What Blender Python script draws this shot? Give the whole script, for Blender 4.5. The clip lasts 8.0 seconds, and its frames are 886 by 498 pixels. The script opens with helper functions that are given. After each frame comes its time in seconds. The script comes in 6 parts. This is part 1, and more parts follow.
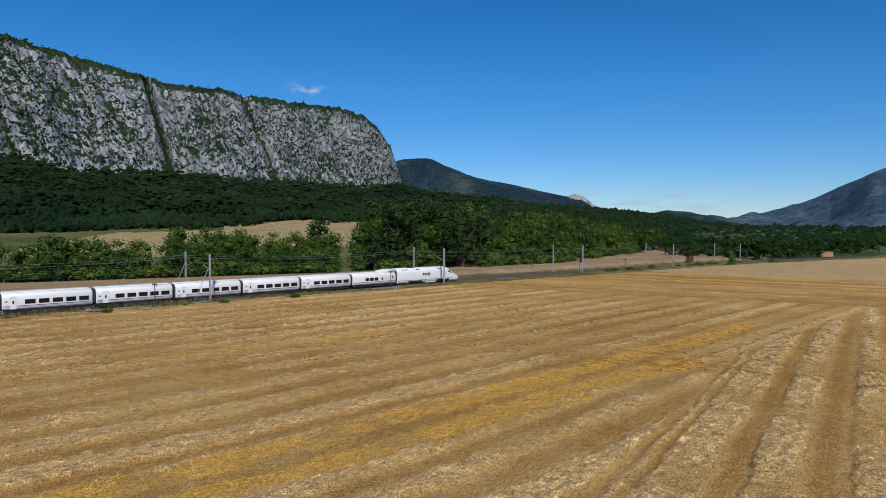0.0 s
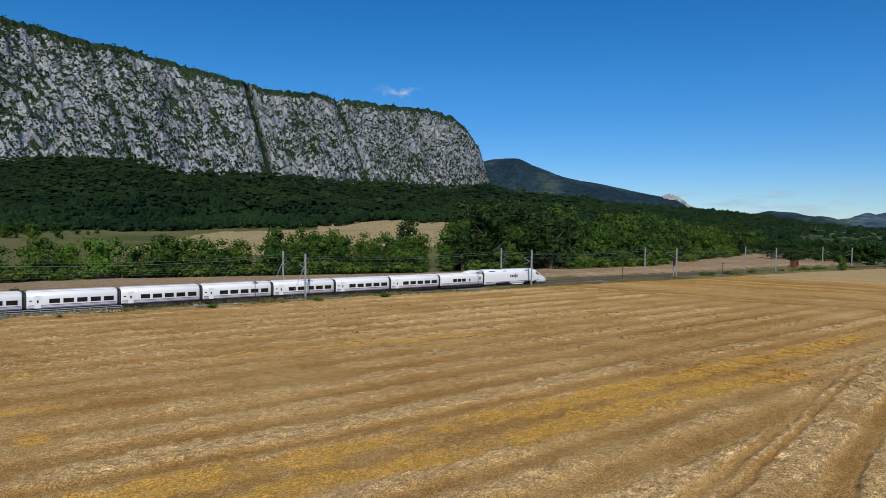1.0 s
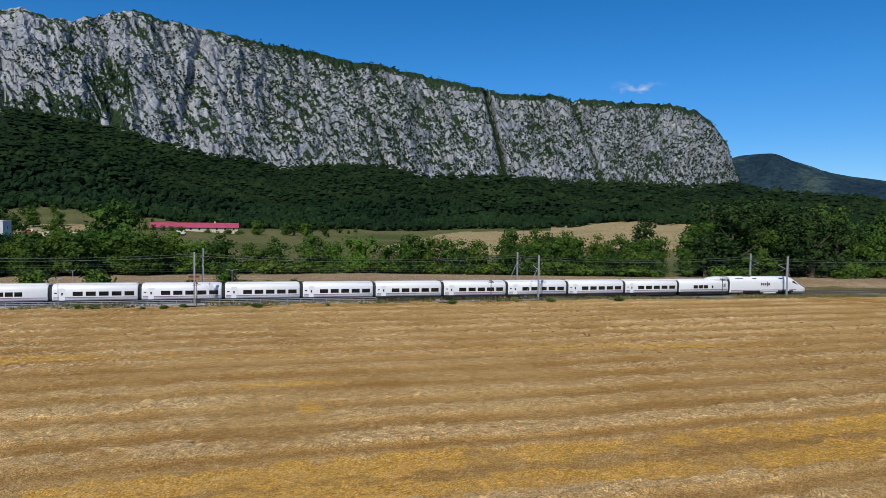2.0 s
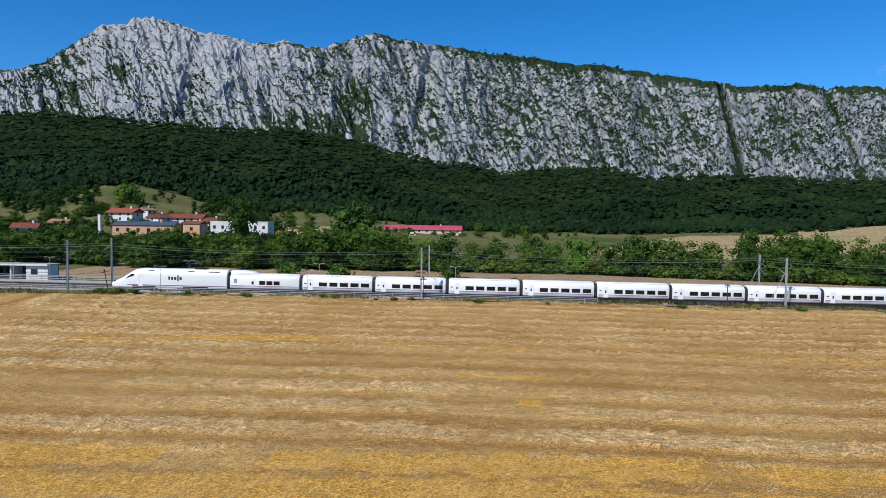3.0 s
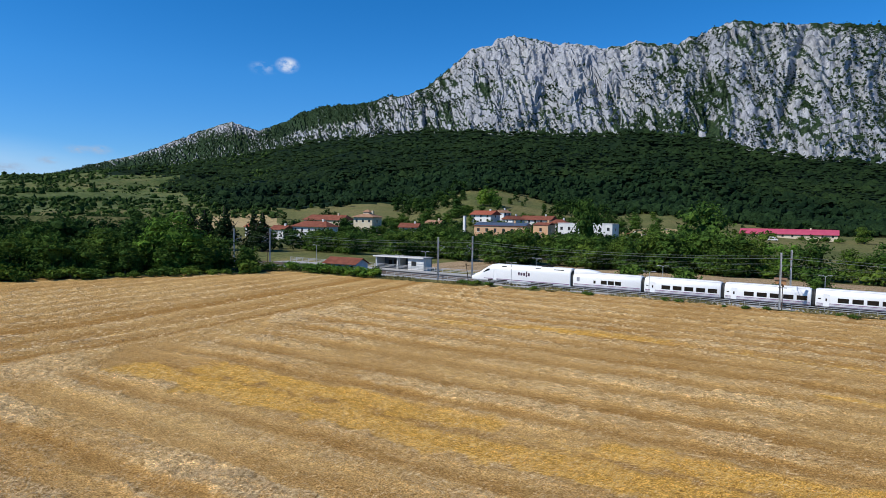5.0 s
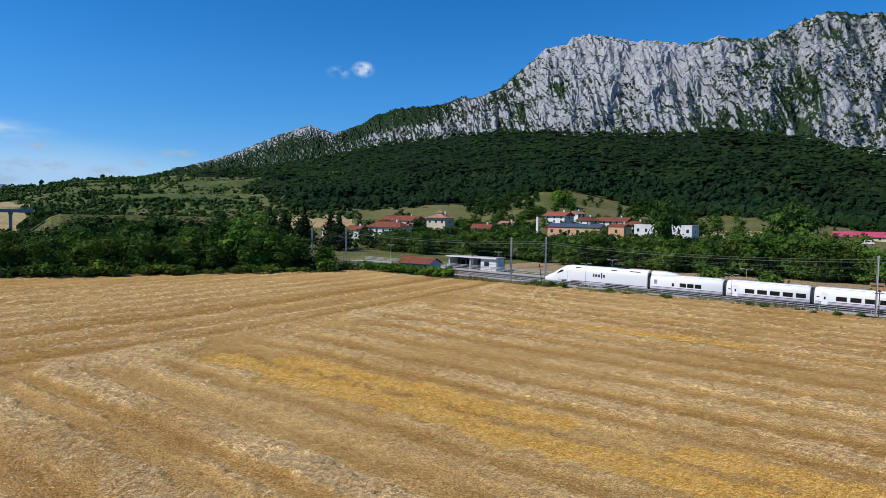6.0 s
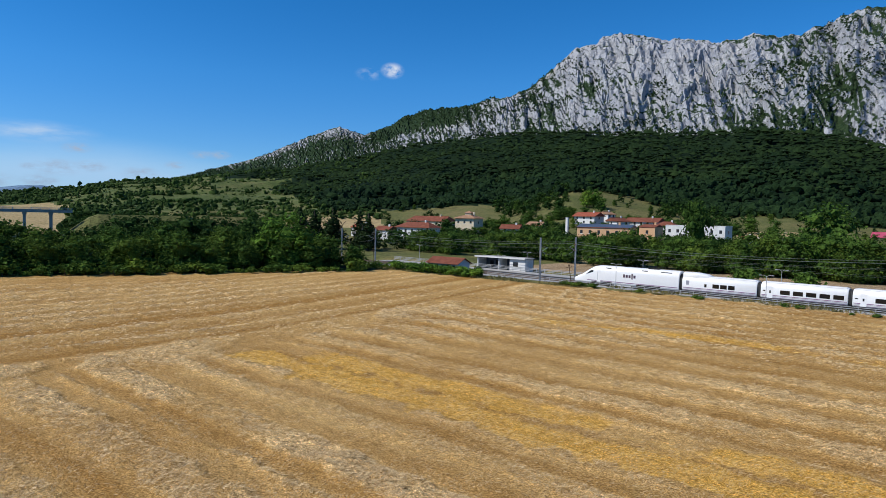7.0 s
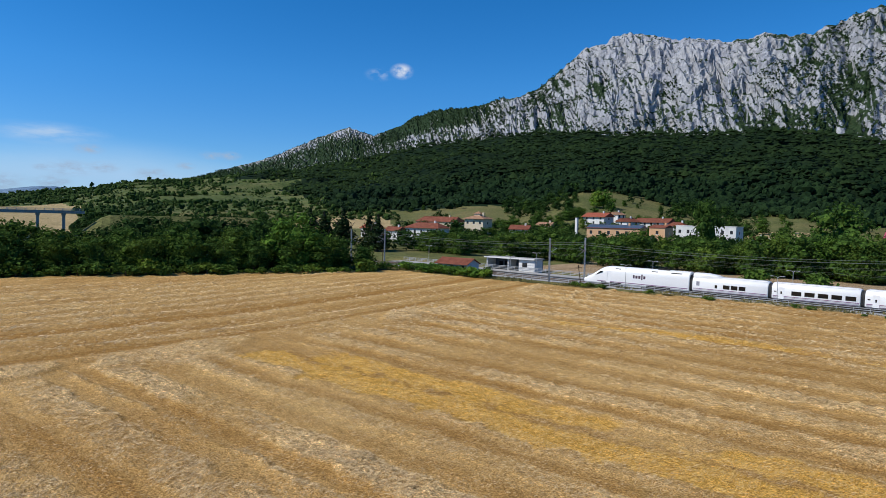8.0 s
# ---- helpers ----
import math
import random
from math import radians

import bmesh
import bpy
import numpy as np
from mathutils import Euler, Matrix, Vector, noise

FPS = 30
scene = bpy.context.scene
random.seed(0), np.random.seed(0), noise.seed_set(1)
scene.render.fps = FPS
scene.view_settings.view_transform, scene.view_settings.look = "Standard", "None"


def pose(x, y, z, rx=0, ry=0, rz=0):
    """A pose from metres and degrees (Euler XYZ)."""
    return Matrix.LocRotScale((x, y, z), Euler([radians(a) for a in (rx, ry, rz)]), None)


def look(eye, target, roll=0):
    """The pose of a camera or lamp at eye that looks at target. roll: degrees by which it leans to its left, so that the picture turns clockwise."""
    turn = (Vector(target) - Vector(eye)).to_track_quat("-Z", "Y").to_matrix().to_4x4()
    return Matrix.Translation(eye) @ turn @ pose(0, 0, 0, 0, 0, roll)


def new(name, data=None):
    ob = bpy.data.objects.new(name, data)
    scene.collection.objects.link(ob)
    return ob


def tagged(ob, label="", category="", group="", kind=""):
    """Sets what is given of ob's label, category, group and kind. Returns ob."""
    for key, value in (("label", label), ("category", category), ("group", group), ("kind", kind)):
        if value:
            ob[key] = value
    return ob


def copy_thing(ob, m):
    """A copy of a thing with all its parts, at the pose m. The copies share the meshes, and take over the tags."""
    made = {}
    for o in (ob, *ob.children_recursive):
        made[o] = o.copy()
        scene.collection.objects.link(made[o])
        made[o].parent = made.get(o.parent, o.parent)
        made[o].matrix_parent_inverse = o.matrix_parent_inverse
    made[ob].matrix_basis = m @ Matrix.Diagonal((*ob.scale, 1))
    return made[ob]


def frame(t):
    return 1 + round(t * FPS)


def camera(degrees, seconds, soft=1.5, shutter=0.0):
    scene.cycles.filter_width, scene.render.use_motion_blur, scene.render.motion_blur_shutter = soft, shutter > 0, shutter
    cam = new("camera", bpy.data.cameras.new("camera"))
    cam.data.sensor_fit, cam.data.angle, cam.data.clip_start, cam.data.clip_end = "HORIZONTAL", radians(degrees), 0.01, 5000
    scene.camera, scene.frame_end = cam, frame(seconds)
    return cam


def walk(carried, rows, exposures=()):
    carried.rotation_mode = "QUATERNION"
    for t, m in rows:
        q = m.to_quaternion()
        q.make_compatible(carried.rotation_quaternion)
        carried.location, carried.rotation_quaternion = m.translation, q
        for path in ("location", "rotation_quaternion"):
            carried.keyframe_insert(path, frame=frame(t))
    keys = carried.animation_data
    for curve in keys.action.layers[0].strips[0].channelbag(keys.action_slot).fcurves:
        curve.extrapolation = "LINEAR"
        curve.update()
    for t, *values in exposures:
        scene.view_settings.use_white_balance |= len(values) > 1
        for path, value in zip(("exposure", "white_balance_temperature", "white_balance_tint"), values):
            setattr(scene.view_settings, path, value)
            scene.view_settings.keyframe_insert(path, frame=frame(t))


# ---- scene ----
# The camera: a drone hovering about 14 m over the field, turning to its left.
cam = camera(68.355, 8.0, soft=0.5)
ROWS = [
    (0.0, -0.0, 0.0, 14.0, 87.551, -0.282, -45.022),
    (0.5, -0.1, -0.0, 14.22, 87.528, -0.385, -43.699),
    (1.0, -0.51, -0.42, 14.34, 87.515, -0.495, -37.367),
    (1.5, -0.78, -0.64, 14.37, 87.482, -0.547, -28.379),
    (2.0, -1.23, -1.49, 14.55, 87.387, -0.714, -17.126),
    (2.2, -1.33, -1.63, 14.45, 87.433, -0.68, -12.906),
    (3.3, -1.15, 1.2, 13.1, 87.518, -0.721, 7.668),
    (3.5, -0.93, 1.4, 13.04, 87.449, -0.705, 11.724),
    (4.0, -0.86, 0.95, 13.07, 87.39, -0.832, 20.385),
    (4.5, -0.67, 0.39, 13.03, 87.371, -0.95, 26.525),
    (5.0, -0.53, -0.25, 12.99, 87.346, -1.005, 31.624),
    (5.2, -0.52, -0.45, 12.95, 87.347, -1.03, 33.211),
    (6.3, -0.48, -0.74, 12.7, 87.343, -1.25, 39.049),
    (6.5, -0.46, -0.8, 12.67, 87.347, -1.25, 39.572),
    (7.0, -0.45, -0.91, 12.63, 87.353, -1.244, 40.443),
    (7.5, -0.43, -0.96, 12.67, 87.344, -1.255, 40.932),
    (8.0, -0.36, -1.0, 12.66, 87.381, -1.219, 41.256),
]
walk(cam, [(t, pose(x, y, z, rx, ry, rz)) for t, x, y, z, rx, ry, rz in ROWS],
     exposures=((0.0, -0.22, 6480, 10), (1.0, -0.2, 6460, 10), (2.0, -0.1, 6430, 10), (3.3, 0.18, 6270, 10), (5.0, 0.17, 6260, 10), (6.5, 0.12, 6360, 10), (8.0, 0.1, 6360, 10)))

# ---- light: a clear summer sky and a high sun from behind and to the left ----
SUN_DIR = Vector((-0.50, -0.72, 0.86)).normalized()
SUN_EL = math.asin(SUN_DIR.z)
SUN_ROT = math.atan2(SUN_DIR.x, SUN_DIR.y)
world = bpy.data.worlds.new("sky")
scene.world = world
world.use_nodes = True
wn, wl = world.node_tree.nodes, world.node_tree.links
wn.clear()
sky = wn.new("ShaderNodeTexSky")
sky.sky_type, sky.sun_disc = "NISHITA", False
sky.sun_elevation, sky.sun_rotation = SUN_EL, SUN_ROT
sky.altitude, sky.air_density, sky.dust_density, sky.ozone_density = 1800, 1.0, 0.0, 7.0
wbg = wn.new("ShaderNodeBackground")
wbg.inputs["Strength"].default_value = 0.125
wout = wn.new("ShaderNodeOutputWorld")
clear = wn.new("ShaderNodeHueSaturation")
clear.inputs["Saturation"].default_value = 1.25
wl.new(sky.outputs[0], clear.inputs["Color"])


def cloud(under, direction, inner, outer, scale, low, high, flat, tone):
    """A small cloud about one direction of the sky, broken up by noise."""
    co = wn.new("ShaderNodeTexCoord")
    dot = wn.new("ShaderNodeVectorMath")
    dot.operation = "DISTANCE"
    mp = wn.new("ShaderNodeMapping")
    mp.inputs["Scale"].default_value = (1, 1, flat)
    wl.new(co.outputs["Generated"], mp.inputs["Vector"])
    wl.new(mp.outputs[0], dot.inputs[0])
    d = Vector(direction).normalized()
    dot.inputs[1].default_value = (d.x, d.y, d.z * flat)
    fall_off = wn.new("ShaderNodeMapRange")
    fall_off.interpolation_type = "SMOOTHSTEP"
    for k, v in zip(range(1, 5), (outer, inner, 0.0, 1.0)):
        fall_off.inputs[k].default_value = v
    wl.new(dot.outputs["Value"], fall_off.inputs[0])
    nz = wn.new("ShaderNodeTexNoise")
    nz.inputs["Scale"].default_value, nz.inputs["Detail"].default_value, nz.inputs["Roughness"].default_value = scale, 5, 0.6
    wl.new(mp.outputs[0], nz.inputs["Vector"])
    band = wn.new("ShaderNodeMapRange")
    for k, v in zip(range(1, 5), (low, high, 0.0, 1.0)):
        band.inputs[k].default_value = v
    wl.new(nz.outputs[0], band.inputs[0])
    mul = wn.new("ShaderNodeMath")
    mul.operation, mul.use_clamp = "MULTIPLY", True
    wl.new(fall_off.outputs[0], mul.inputs[0])
    wl.new(band.outputs[0], mul.inputs[1])
    mx = wn.new("ShaderNodeMix")
    mx.data_type = "RGBA"
    wl.new(mul.outputs[0], mx.inputs[0])
    wl.new(under, mx.inputs[6])
    mx.inputs[7].default_value = tone
    return mx.outputs[2]


def toward(az, el):
    a, e = radians(az), radians(el)
    return (math.sin(a) * math.cos(e), math.cos(a) * math.cos(e), math.sin(e))


heaven = clear.outputs[0]
heaven = cloud(heaven, toward(-45.1, 12.5), 0.004, 0.02, 70, 0.3, 0.6, 1.5, (5.2, 5.6, 6.3, 1))
heaven = cloud(heaven, toward(-47.0, 12.2), 0.002, 0.026, 30, 0.45, 0.85, 2.0, (4.6, 5.2, 6.2, 1))
heaven = cloud(heaven, toward(-70, 1.0), 0.12, 0.36, 6, -0.35, 0.75, 4.0, (4.0, 5.5, 7.1, 1))
heaven = cloud(heaven, toward(-72.5, 5.8), 0.01, 0.09, 14, 0.35, 0.8, 5.0, (4.4, 5.4, 6.6, 1))
for az, el, wide in ((-69.7, 4.8, 0.024), (-71.0, 3.25, 0.036), (-68.7, 3.45, 0.026), (-60.9, 4.8, 0.02), (-59.4, 4.85, 0.022), (-62.8, 3.85, 0.018), (-65.3, 3.1, 0.03), (-72.8, 3.25, 0.014), (-72.1, 2.2, 0.03), (-75.5, 2.0, 0.045)):
    heaven = cloud(heaven, toward(az, el), wide * 0.15, wide, 60, 0.34, 0.68, 2.6, (3.3, 4.0, 5.0, 1))
heaven = cloud(heaven, toward(33.5, 10.8), 0.003, 0.05, 28, 0.5, 0.8, 2.5, (5.2, 5.6, 6.4, 1))
heaven = cloud(heaven, toward(64, 2.0), 0.02, 0.25, 16, 0.5, 0.8, 6.0, (5.0, 5.5, 6.2, 1))
# summer haze takes some of the glare off the horizon
up_co = wn.new("ShaderNodeTexCoord")
up_z = wn.new("ShaderNodeSeparateXYZ")
wl.new(up_co.outputs["Generated"], up_z.inputs[0])
haze = wn.new("ShaderNodeValToRGB")
haze.color_ramp.elements[0].position, haze.color_ramp.elements[0].color = 0.0, (0.66, 0.74, 0.82, 1)
haze.color_ramp.elements[1].position, haze.color_ramp.elements[1].color = 0.2, (1, 1, 1, 1)
wl.new(up_z.outputs["Z"], haze.inputs[0])
dim = wn.new("ShaderNodeMix")
dim.data_type, dim.blend_type = "RGBA", "MULTIPLY"
dim.inputs[0].default_value = 1.0
wl.new(heaven, dim.inputs[6])
wl.new(haze.outputs[0], dim.inputs[7])
wl.new(dim.outputs[2], wbg.inputs[0])
wl.new(wbg.outputs[0], wout.inputs[0])
sun_data = bpy.data.lights.new("sun", "SUN")
sun_data.energy, sun_data.angle, sun_data.color = 4.6, radians(0.53), (1.0, 0.95, 0.87)
sun = new("sun", sun_data)
sun.matrix_world = look(SUN_DIR * 300, (0, 0, 0))


# ---- materials ----
def mat_new(name, rough=0.8, metal=0.0):
    m = bpy.data.materials.new(name)
    m.use_nodes = True
    b = m.node_tree.nodes["Principled BSDF"]
    b.inputs["Roughness"].default_value = rough
    b.inputs["Metallic"].default_value = metal
    if rough > 0.7:
        b.inputs["Specular IOR Level"].default_value = 0.04
    return m, m.node_tree.nodes, m.node_tree.links, b


def ramp(n, stops):
    r = n.new("ShaderNodeValToRGB")
    els = r.color_ramp.elements
    while len(els) < len(stops):
        els.new(0.5)
    for e, (p, c) in zip(els, stops):
        e.position, e.color = p, (*c, 1)
    return r


def noise_tex(n, l, scale, detail=4, rough=0.6, coords=None, dist=0.0):
    t = n.new("ShaderNodeTexNoise")
    t.inputs["Scale"].default_value, t.inputs["Detail"].default_value = scale, detail
    t.inputs["Roughness"].default_value, t.inputs["Distortion"].default_value = rough, dist
    if coords:
        l.new(coords, t.inputs["Vector"])
    return t


def place_coords(n, l, stretch=(1, 1, 1), turn=(0, 0, 0)):
    g = n.new("ShaderNodeNewGeometry")
    mp = n.new("ShaderNodeMapping")
    mp.inputs["Scale"].default_value = stretch
    mp.inputs["Rotation"].default_value = [radians(a) for a in turn]
    l.new(g.outputs["Position"], mp.inputs["Vector"])
    return mp.outputs[0]


def mix_rgb(n, l, a, b, fac, kind="MIX"):
    m = n.new("ShaderNodeMix")
    m.data_type, m.blend_type = "RGBA", kind
    for sock, v in ((m.inputs[6], a), (m.inputs[7], b), (m.inputs[0], fac)):
        if isinstance(v, (int, float)):
            sock.default_value = v
        elif isinstance(v, tuple):
            sock.default_value = (*v, 1)
        else:
            l.new(v, sock)
    return m.outputs[2]


def bump(n, l, height, b, strength, distance):
    bp = n.new("ShaderNodeBump")
    bp.inputs["Strength"].default_value, bp.inputs["Distance"].default_value = strength, distance
    l.new(height, bp.inputs["Height"])
    l.new(bp.outputs[0], b.inputs["Normal"])


def grainy(name, c1, c2, scale=3.0, rough=0.8, metal=0.0, fine=40.0, bump_d=0.01, vary=0.0, stretch=(1, 1, 1), local=True):
    """A surface with stains at one scale and grain at a finer one."""
    m, n, l, b = mat_new(name, rough, metal)
    if local:
        tc = n.new("ShaderNodeTexCoord")
        mp = n.new("ShaderNodeMapping")
        mp.inputs["Scale"].default_value = stretch
        l.new(tc.outputs["Object"], mp.inputs["Vector"])
        co = mp.outputs[0]
    else:
        co = place_coords(n, l, stretch)
    a = noise_tex(n, l, scale, 5, 0.6, co)
    f = noise_tex(n, l, fine, 3, 0.7, co)
    r = ramp(n, [(0.3, c1), (0.7, c2)])
    l.new(a.outputs[0], r.inputs[0])
    fr = ramp(n, [(0.25, (0.72, 0.72, 0.72)), (0.75, (1, 1, 1))])
    l.new(f.outputs[0], fr.inputs[0])
    col = mix_rgb(n, l, r.outputs[0], fr.outputs[0], 1.0, "MULTIPLY")
    if vary:
        oi = n.new("ShaderNodeObjectInfo")
        vr = ramp(n, [(0, (1 - vary, 1 - vary, 1 - vary)), (1, (1, 1, 1))])
        l.new(oi.outputs["Random"], vr.inputs[0])
        col = mix_rgb(n, l, col, vr.outputs[0], 1.0, "MULTIPLY")
    l.new(col, b.inputs["Base Color"])
    bump(n, l, f.outputs[0], b, 0.4, bump_d)
    return m


def leafy(name, dark, light, seed_scale=0.25, clumps=0.0):
    """Foliage: every leaf its own tone, every tree its own tint."""
    m, n, l, b = mat_new(name, 0.75)
    g = n.new("ShaderNodeNewGeometry")
    oi = n.new("ShaderNodeObjectInfo")
    r = ramp(n, [(0.0, tuple(0.6 * a + 0.4 * c for a, c in zip(dark, light))), (0.75, light), (1.0, tuple(min(1, c * 1.12) for c in light))])
    l.new(g.outputs["Random Per Island"], r.inputs[0])
    v = ramp(n, [(0, (0.7, 0.78, 0.75)), (0.5, (0.95, 1, 0.9)), (1, (1.2, 1.08, 0.85))])
    l.new(oi.outputs["Random"], v.inputs[0])
    co = place_coords(n, l)
    nz = noise_tex(n, l, seed_scale, 2, 0.5, co)
    nr = ramp(n, [(0.35, (0.66, 0.72, 0.74)), (0.65, (1.25, 1.18, 1.0))])
    l.new(nz.outputs[0], nr.inputs[0])
    c = mix_rgb(n, l, r.outputs[0], v.outputs[0], 1.0, "MULTIPLY")
    c = mix_rgb(n, l, c, nr.outputs[0], 1.0, "MULTIPLY")
    l.new(c, b.inputs["Base Color"])
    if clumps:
        # crowns seen from far: leaf masses, the shade between them put into the colour
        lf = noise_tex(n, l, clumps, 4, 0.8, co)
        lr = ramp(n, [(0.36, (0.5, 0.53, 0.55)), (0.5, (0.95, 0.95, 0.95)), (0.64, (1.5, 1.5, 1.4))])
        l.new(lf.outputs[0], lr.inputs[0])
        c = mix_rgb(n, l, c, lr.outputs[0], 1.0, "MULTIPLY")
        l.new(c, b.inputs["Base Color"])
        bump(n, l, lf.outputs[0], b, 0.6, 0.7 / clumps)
    tr = n.new("ShaderNodeBsdfTranslucent")
    l.new(c, tr.inputs[0])
    ad = n.new("ShaderNodeMixShader")
    ad.inputs[0].default_value = 0.22
    l.new(b.outputs[0], ad.inputs[1])
    l.new(tr.outputs[0], ad.inputs[2])
    out = n["Material Output"]
    l.new(ad.outputs[0], out.inputs[0])
    return m


def stubble(name, low, high, straw, gold=None, weeds=None):
    """Mown grain field; the attributes straw, gold and tone say what lies there."""
    m, n, l, b = mat_new(name, 0.9)
    co = place_coords(n, l)

    def attr(key):
        a = n.new("ShaderNodeAttribute")
        a.attribute_name = key
        return a.outputs["Fac"]

    def madd(a, k, c):
        q = n.new("ShaderNodeMath")
        q.operation = "MULTIPLY_ADD"
        l.new(a, q.inputs[0])
        q.inputs[1].default_value = k
        if isinstance(c, float):
            q.inputs[2].default_value = c
        else:
            l.new(c, q.inputs[2])
        return q.outputs[0]

    def shade(tex, stops):
        r = ramp(n, stops)
        l.new(tex, r.inputs[0])
        return r.outputs[0]

    def grey(v):
        return (v, v, v)

    big = noise_tex(n, l, 0.07, 4, 0.6, co)
    tufts = noise_tex(n, l, 1.6, 4, 0.75, place_coords(n, l, (0.8, 1, 1)), 0.5)
    fine = noise_tex(n, l, 10.0, 3, 0.85, co, 0.3)
    # cut stalks over soil
    col = shade(madd(attr("tone"), 0.5, madd(fine.outputs[0], 0.25, madd(big.outputs[0], 0.75, 0.0))), [(0.2, low), (0.75, high)])
    # chaff and straw lying on them, matted, hollow shade put into the colour
    lie = shade(madd(tufts.outputs[0], 1.3, madd(attr("straw"), 0.75, -0.65)), [(0.3, grey(0)), (0.66, grey(0.8))])
    hollow_shade = tuple(c * k for c, k in zip(straw, (0.46, 0.4, 0.33)))
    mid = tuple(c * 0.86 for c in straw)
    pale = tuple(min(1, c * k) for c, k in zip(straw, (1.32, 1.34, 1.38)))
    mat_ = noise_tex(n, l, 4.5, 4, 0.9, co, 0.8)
    heap = shade(mat_.outputs[0], [(0.39, hollow_shade), (0.45, mid), (0.5, straw), (0.56, pale)])
    if gold:
        streaks = noise_tex(n, l, 1.3, 5, 0.8, place_coords(n, l, (0.3, 1, 1)), 0.6)
        gl = shade(madd(streaks.outputs[0], 1.5, madd(attr("gold"), 0.75, -0.85)), [(0.18, grey(0)), (0.62, grey(0.88))])
        dark_gold = tuple(c * k for c, k in zip(gold, (0.55, 0.5, 0.5)))
        rich = shade(mat_.outputs[0], [(0.41, dark_gold), (0.5, gold), (0.6, tuple(min(1, c * k) for c, k in zip(gold, (1.25, 1.3, 1.7))))])
        col = mix_rgb(n, l, col, rich, gl)
    col = mix_rgb(n, l, col, heap, lie)
    if weeds:
        wd = noise_tex(n, l, 0.13, 5, 0.75, co)
        col = mix_rgb(n, l, col, weeds, shade(wd.outputs[0], [(0.6, grey(0)), (0.74, grey(0.3))]))
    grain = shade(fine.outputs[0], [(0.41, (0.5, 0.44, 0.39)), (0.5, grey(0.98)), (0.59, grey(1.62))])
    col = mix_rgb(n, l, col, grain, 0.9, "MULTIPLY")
    speck = noise_tex(n, l, 2.2, 4, 0.9, place_coords(n, l, (0.7, 1.2, 1)), 0.5)
    col = mix_rgb(n, l, col, shade(speck.outputs[0], [(0.4, (0.3, 0.25, 0.21)), (0.46, grey(0.93)), (0.55, grey(1.03)), (0.6, grey(1.85))]), madd(lie, 0.5, 0.3), "MULTIPLY")
    l.new(col, b.inputs["Base Color"])
    bump(n, l, madd(mat_.outputs[0], 0.7, fine.outputs[0]), b, 0.85, 0.14)
    return m


def stalks(name, low, mid, high):
    """Loose stalks, each with a tone of its own."""
    m, n, l, b = mat_new(name, 0.7)
    g = n.new("ShaderNodeNewGeometry")
    r = ramp(n, [(0.0, low), (0.5, mid), (1.0, high)])
    l.new(g.outputs["Random Per Island"], r.inputs[0])
    f = noise_tex(n, l, 0.5, 3, 0.6, place_coords(n, l))
    fr = ramp(n, [(0.35, (0.85, 0.84, 0.82)), (0.65, (1.1, 1.1, 1.1))])
    l.new(f.outputs[0], fr.inputs[0])
    l.new(mix_rgb(n, l, r.outputs[0], fr.outputs[0], 1.0, "MULTIPLY"), b.inputs["Base Color"])
    return m


def meadow(name, c1, c2, c3, scale=0.02, fine=1.5, relief=0.25):
    m, n, l, b = mat_new(name, 0.9)
    co = place_coords(n, l)
    a = noise_tex(n, l, scale, 6, 0.65, co, 0.4)
    r = ramp(n, [(0.3, c1), (0.5, c2), (0.72, c3)])
    l.new(a.outputs[0], r.inputs[0])
    f = noise_tex(n, l, fine, 4, 0.75, co)
    fr = ramp(n, [(0.34, (0.45, 0.47, 0.45)), (0.5, (0.95, 0.95, 0.95)), (0.66, (1.35, 1.33, 1.3))])
    l.new(f.outputs[0], fr.inputs[0])
    l.new(mix_rgb(n, l, r.outputs[0], fr.outputs[0], 1.0, "MULTIPLY"), b.inputs["Base Color"])
    bump(n, l, f.outputs[0], b, 0.6, relief)
    return m


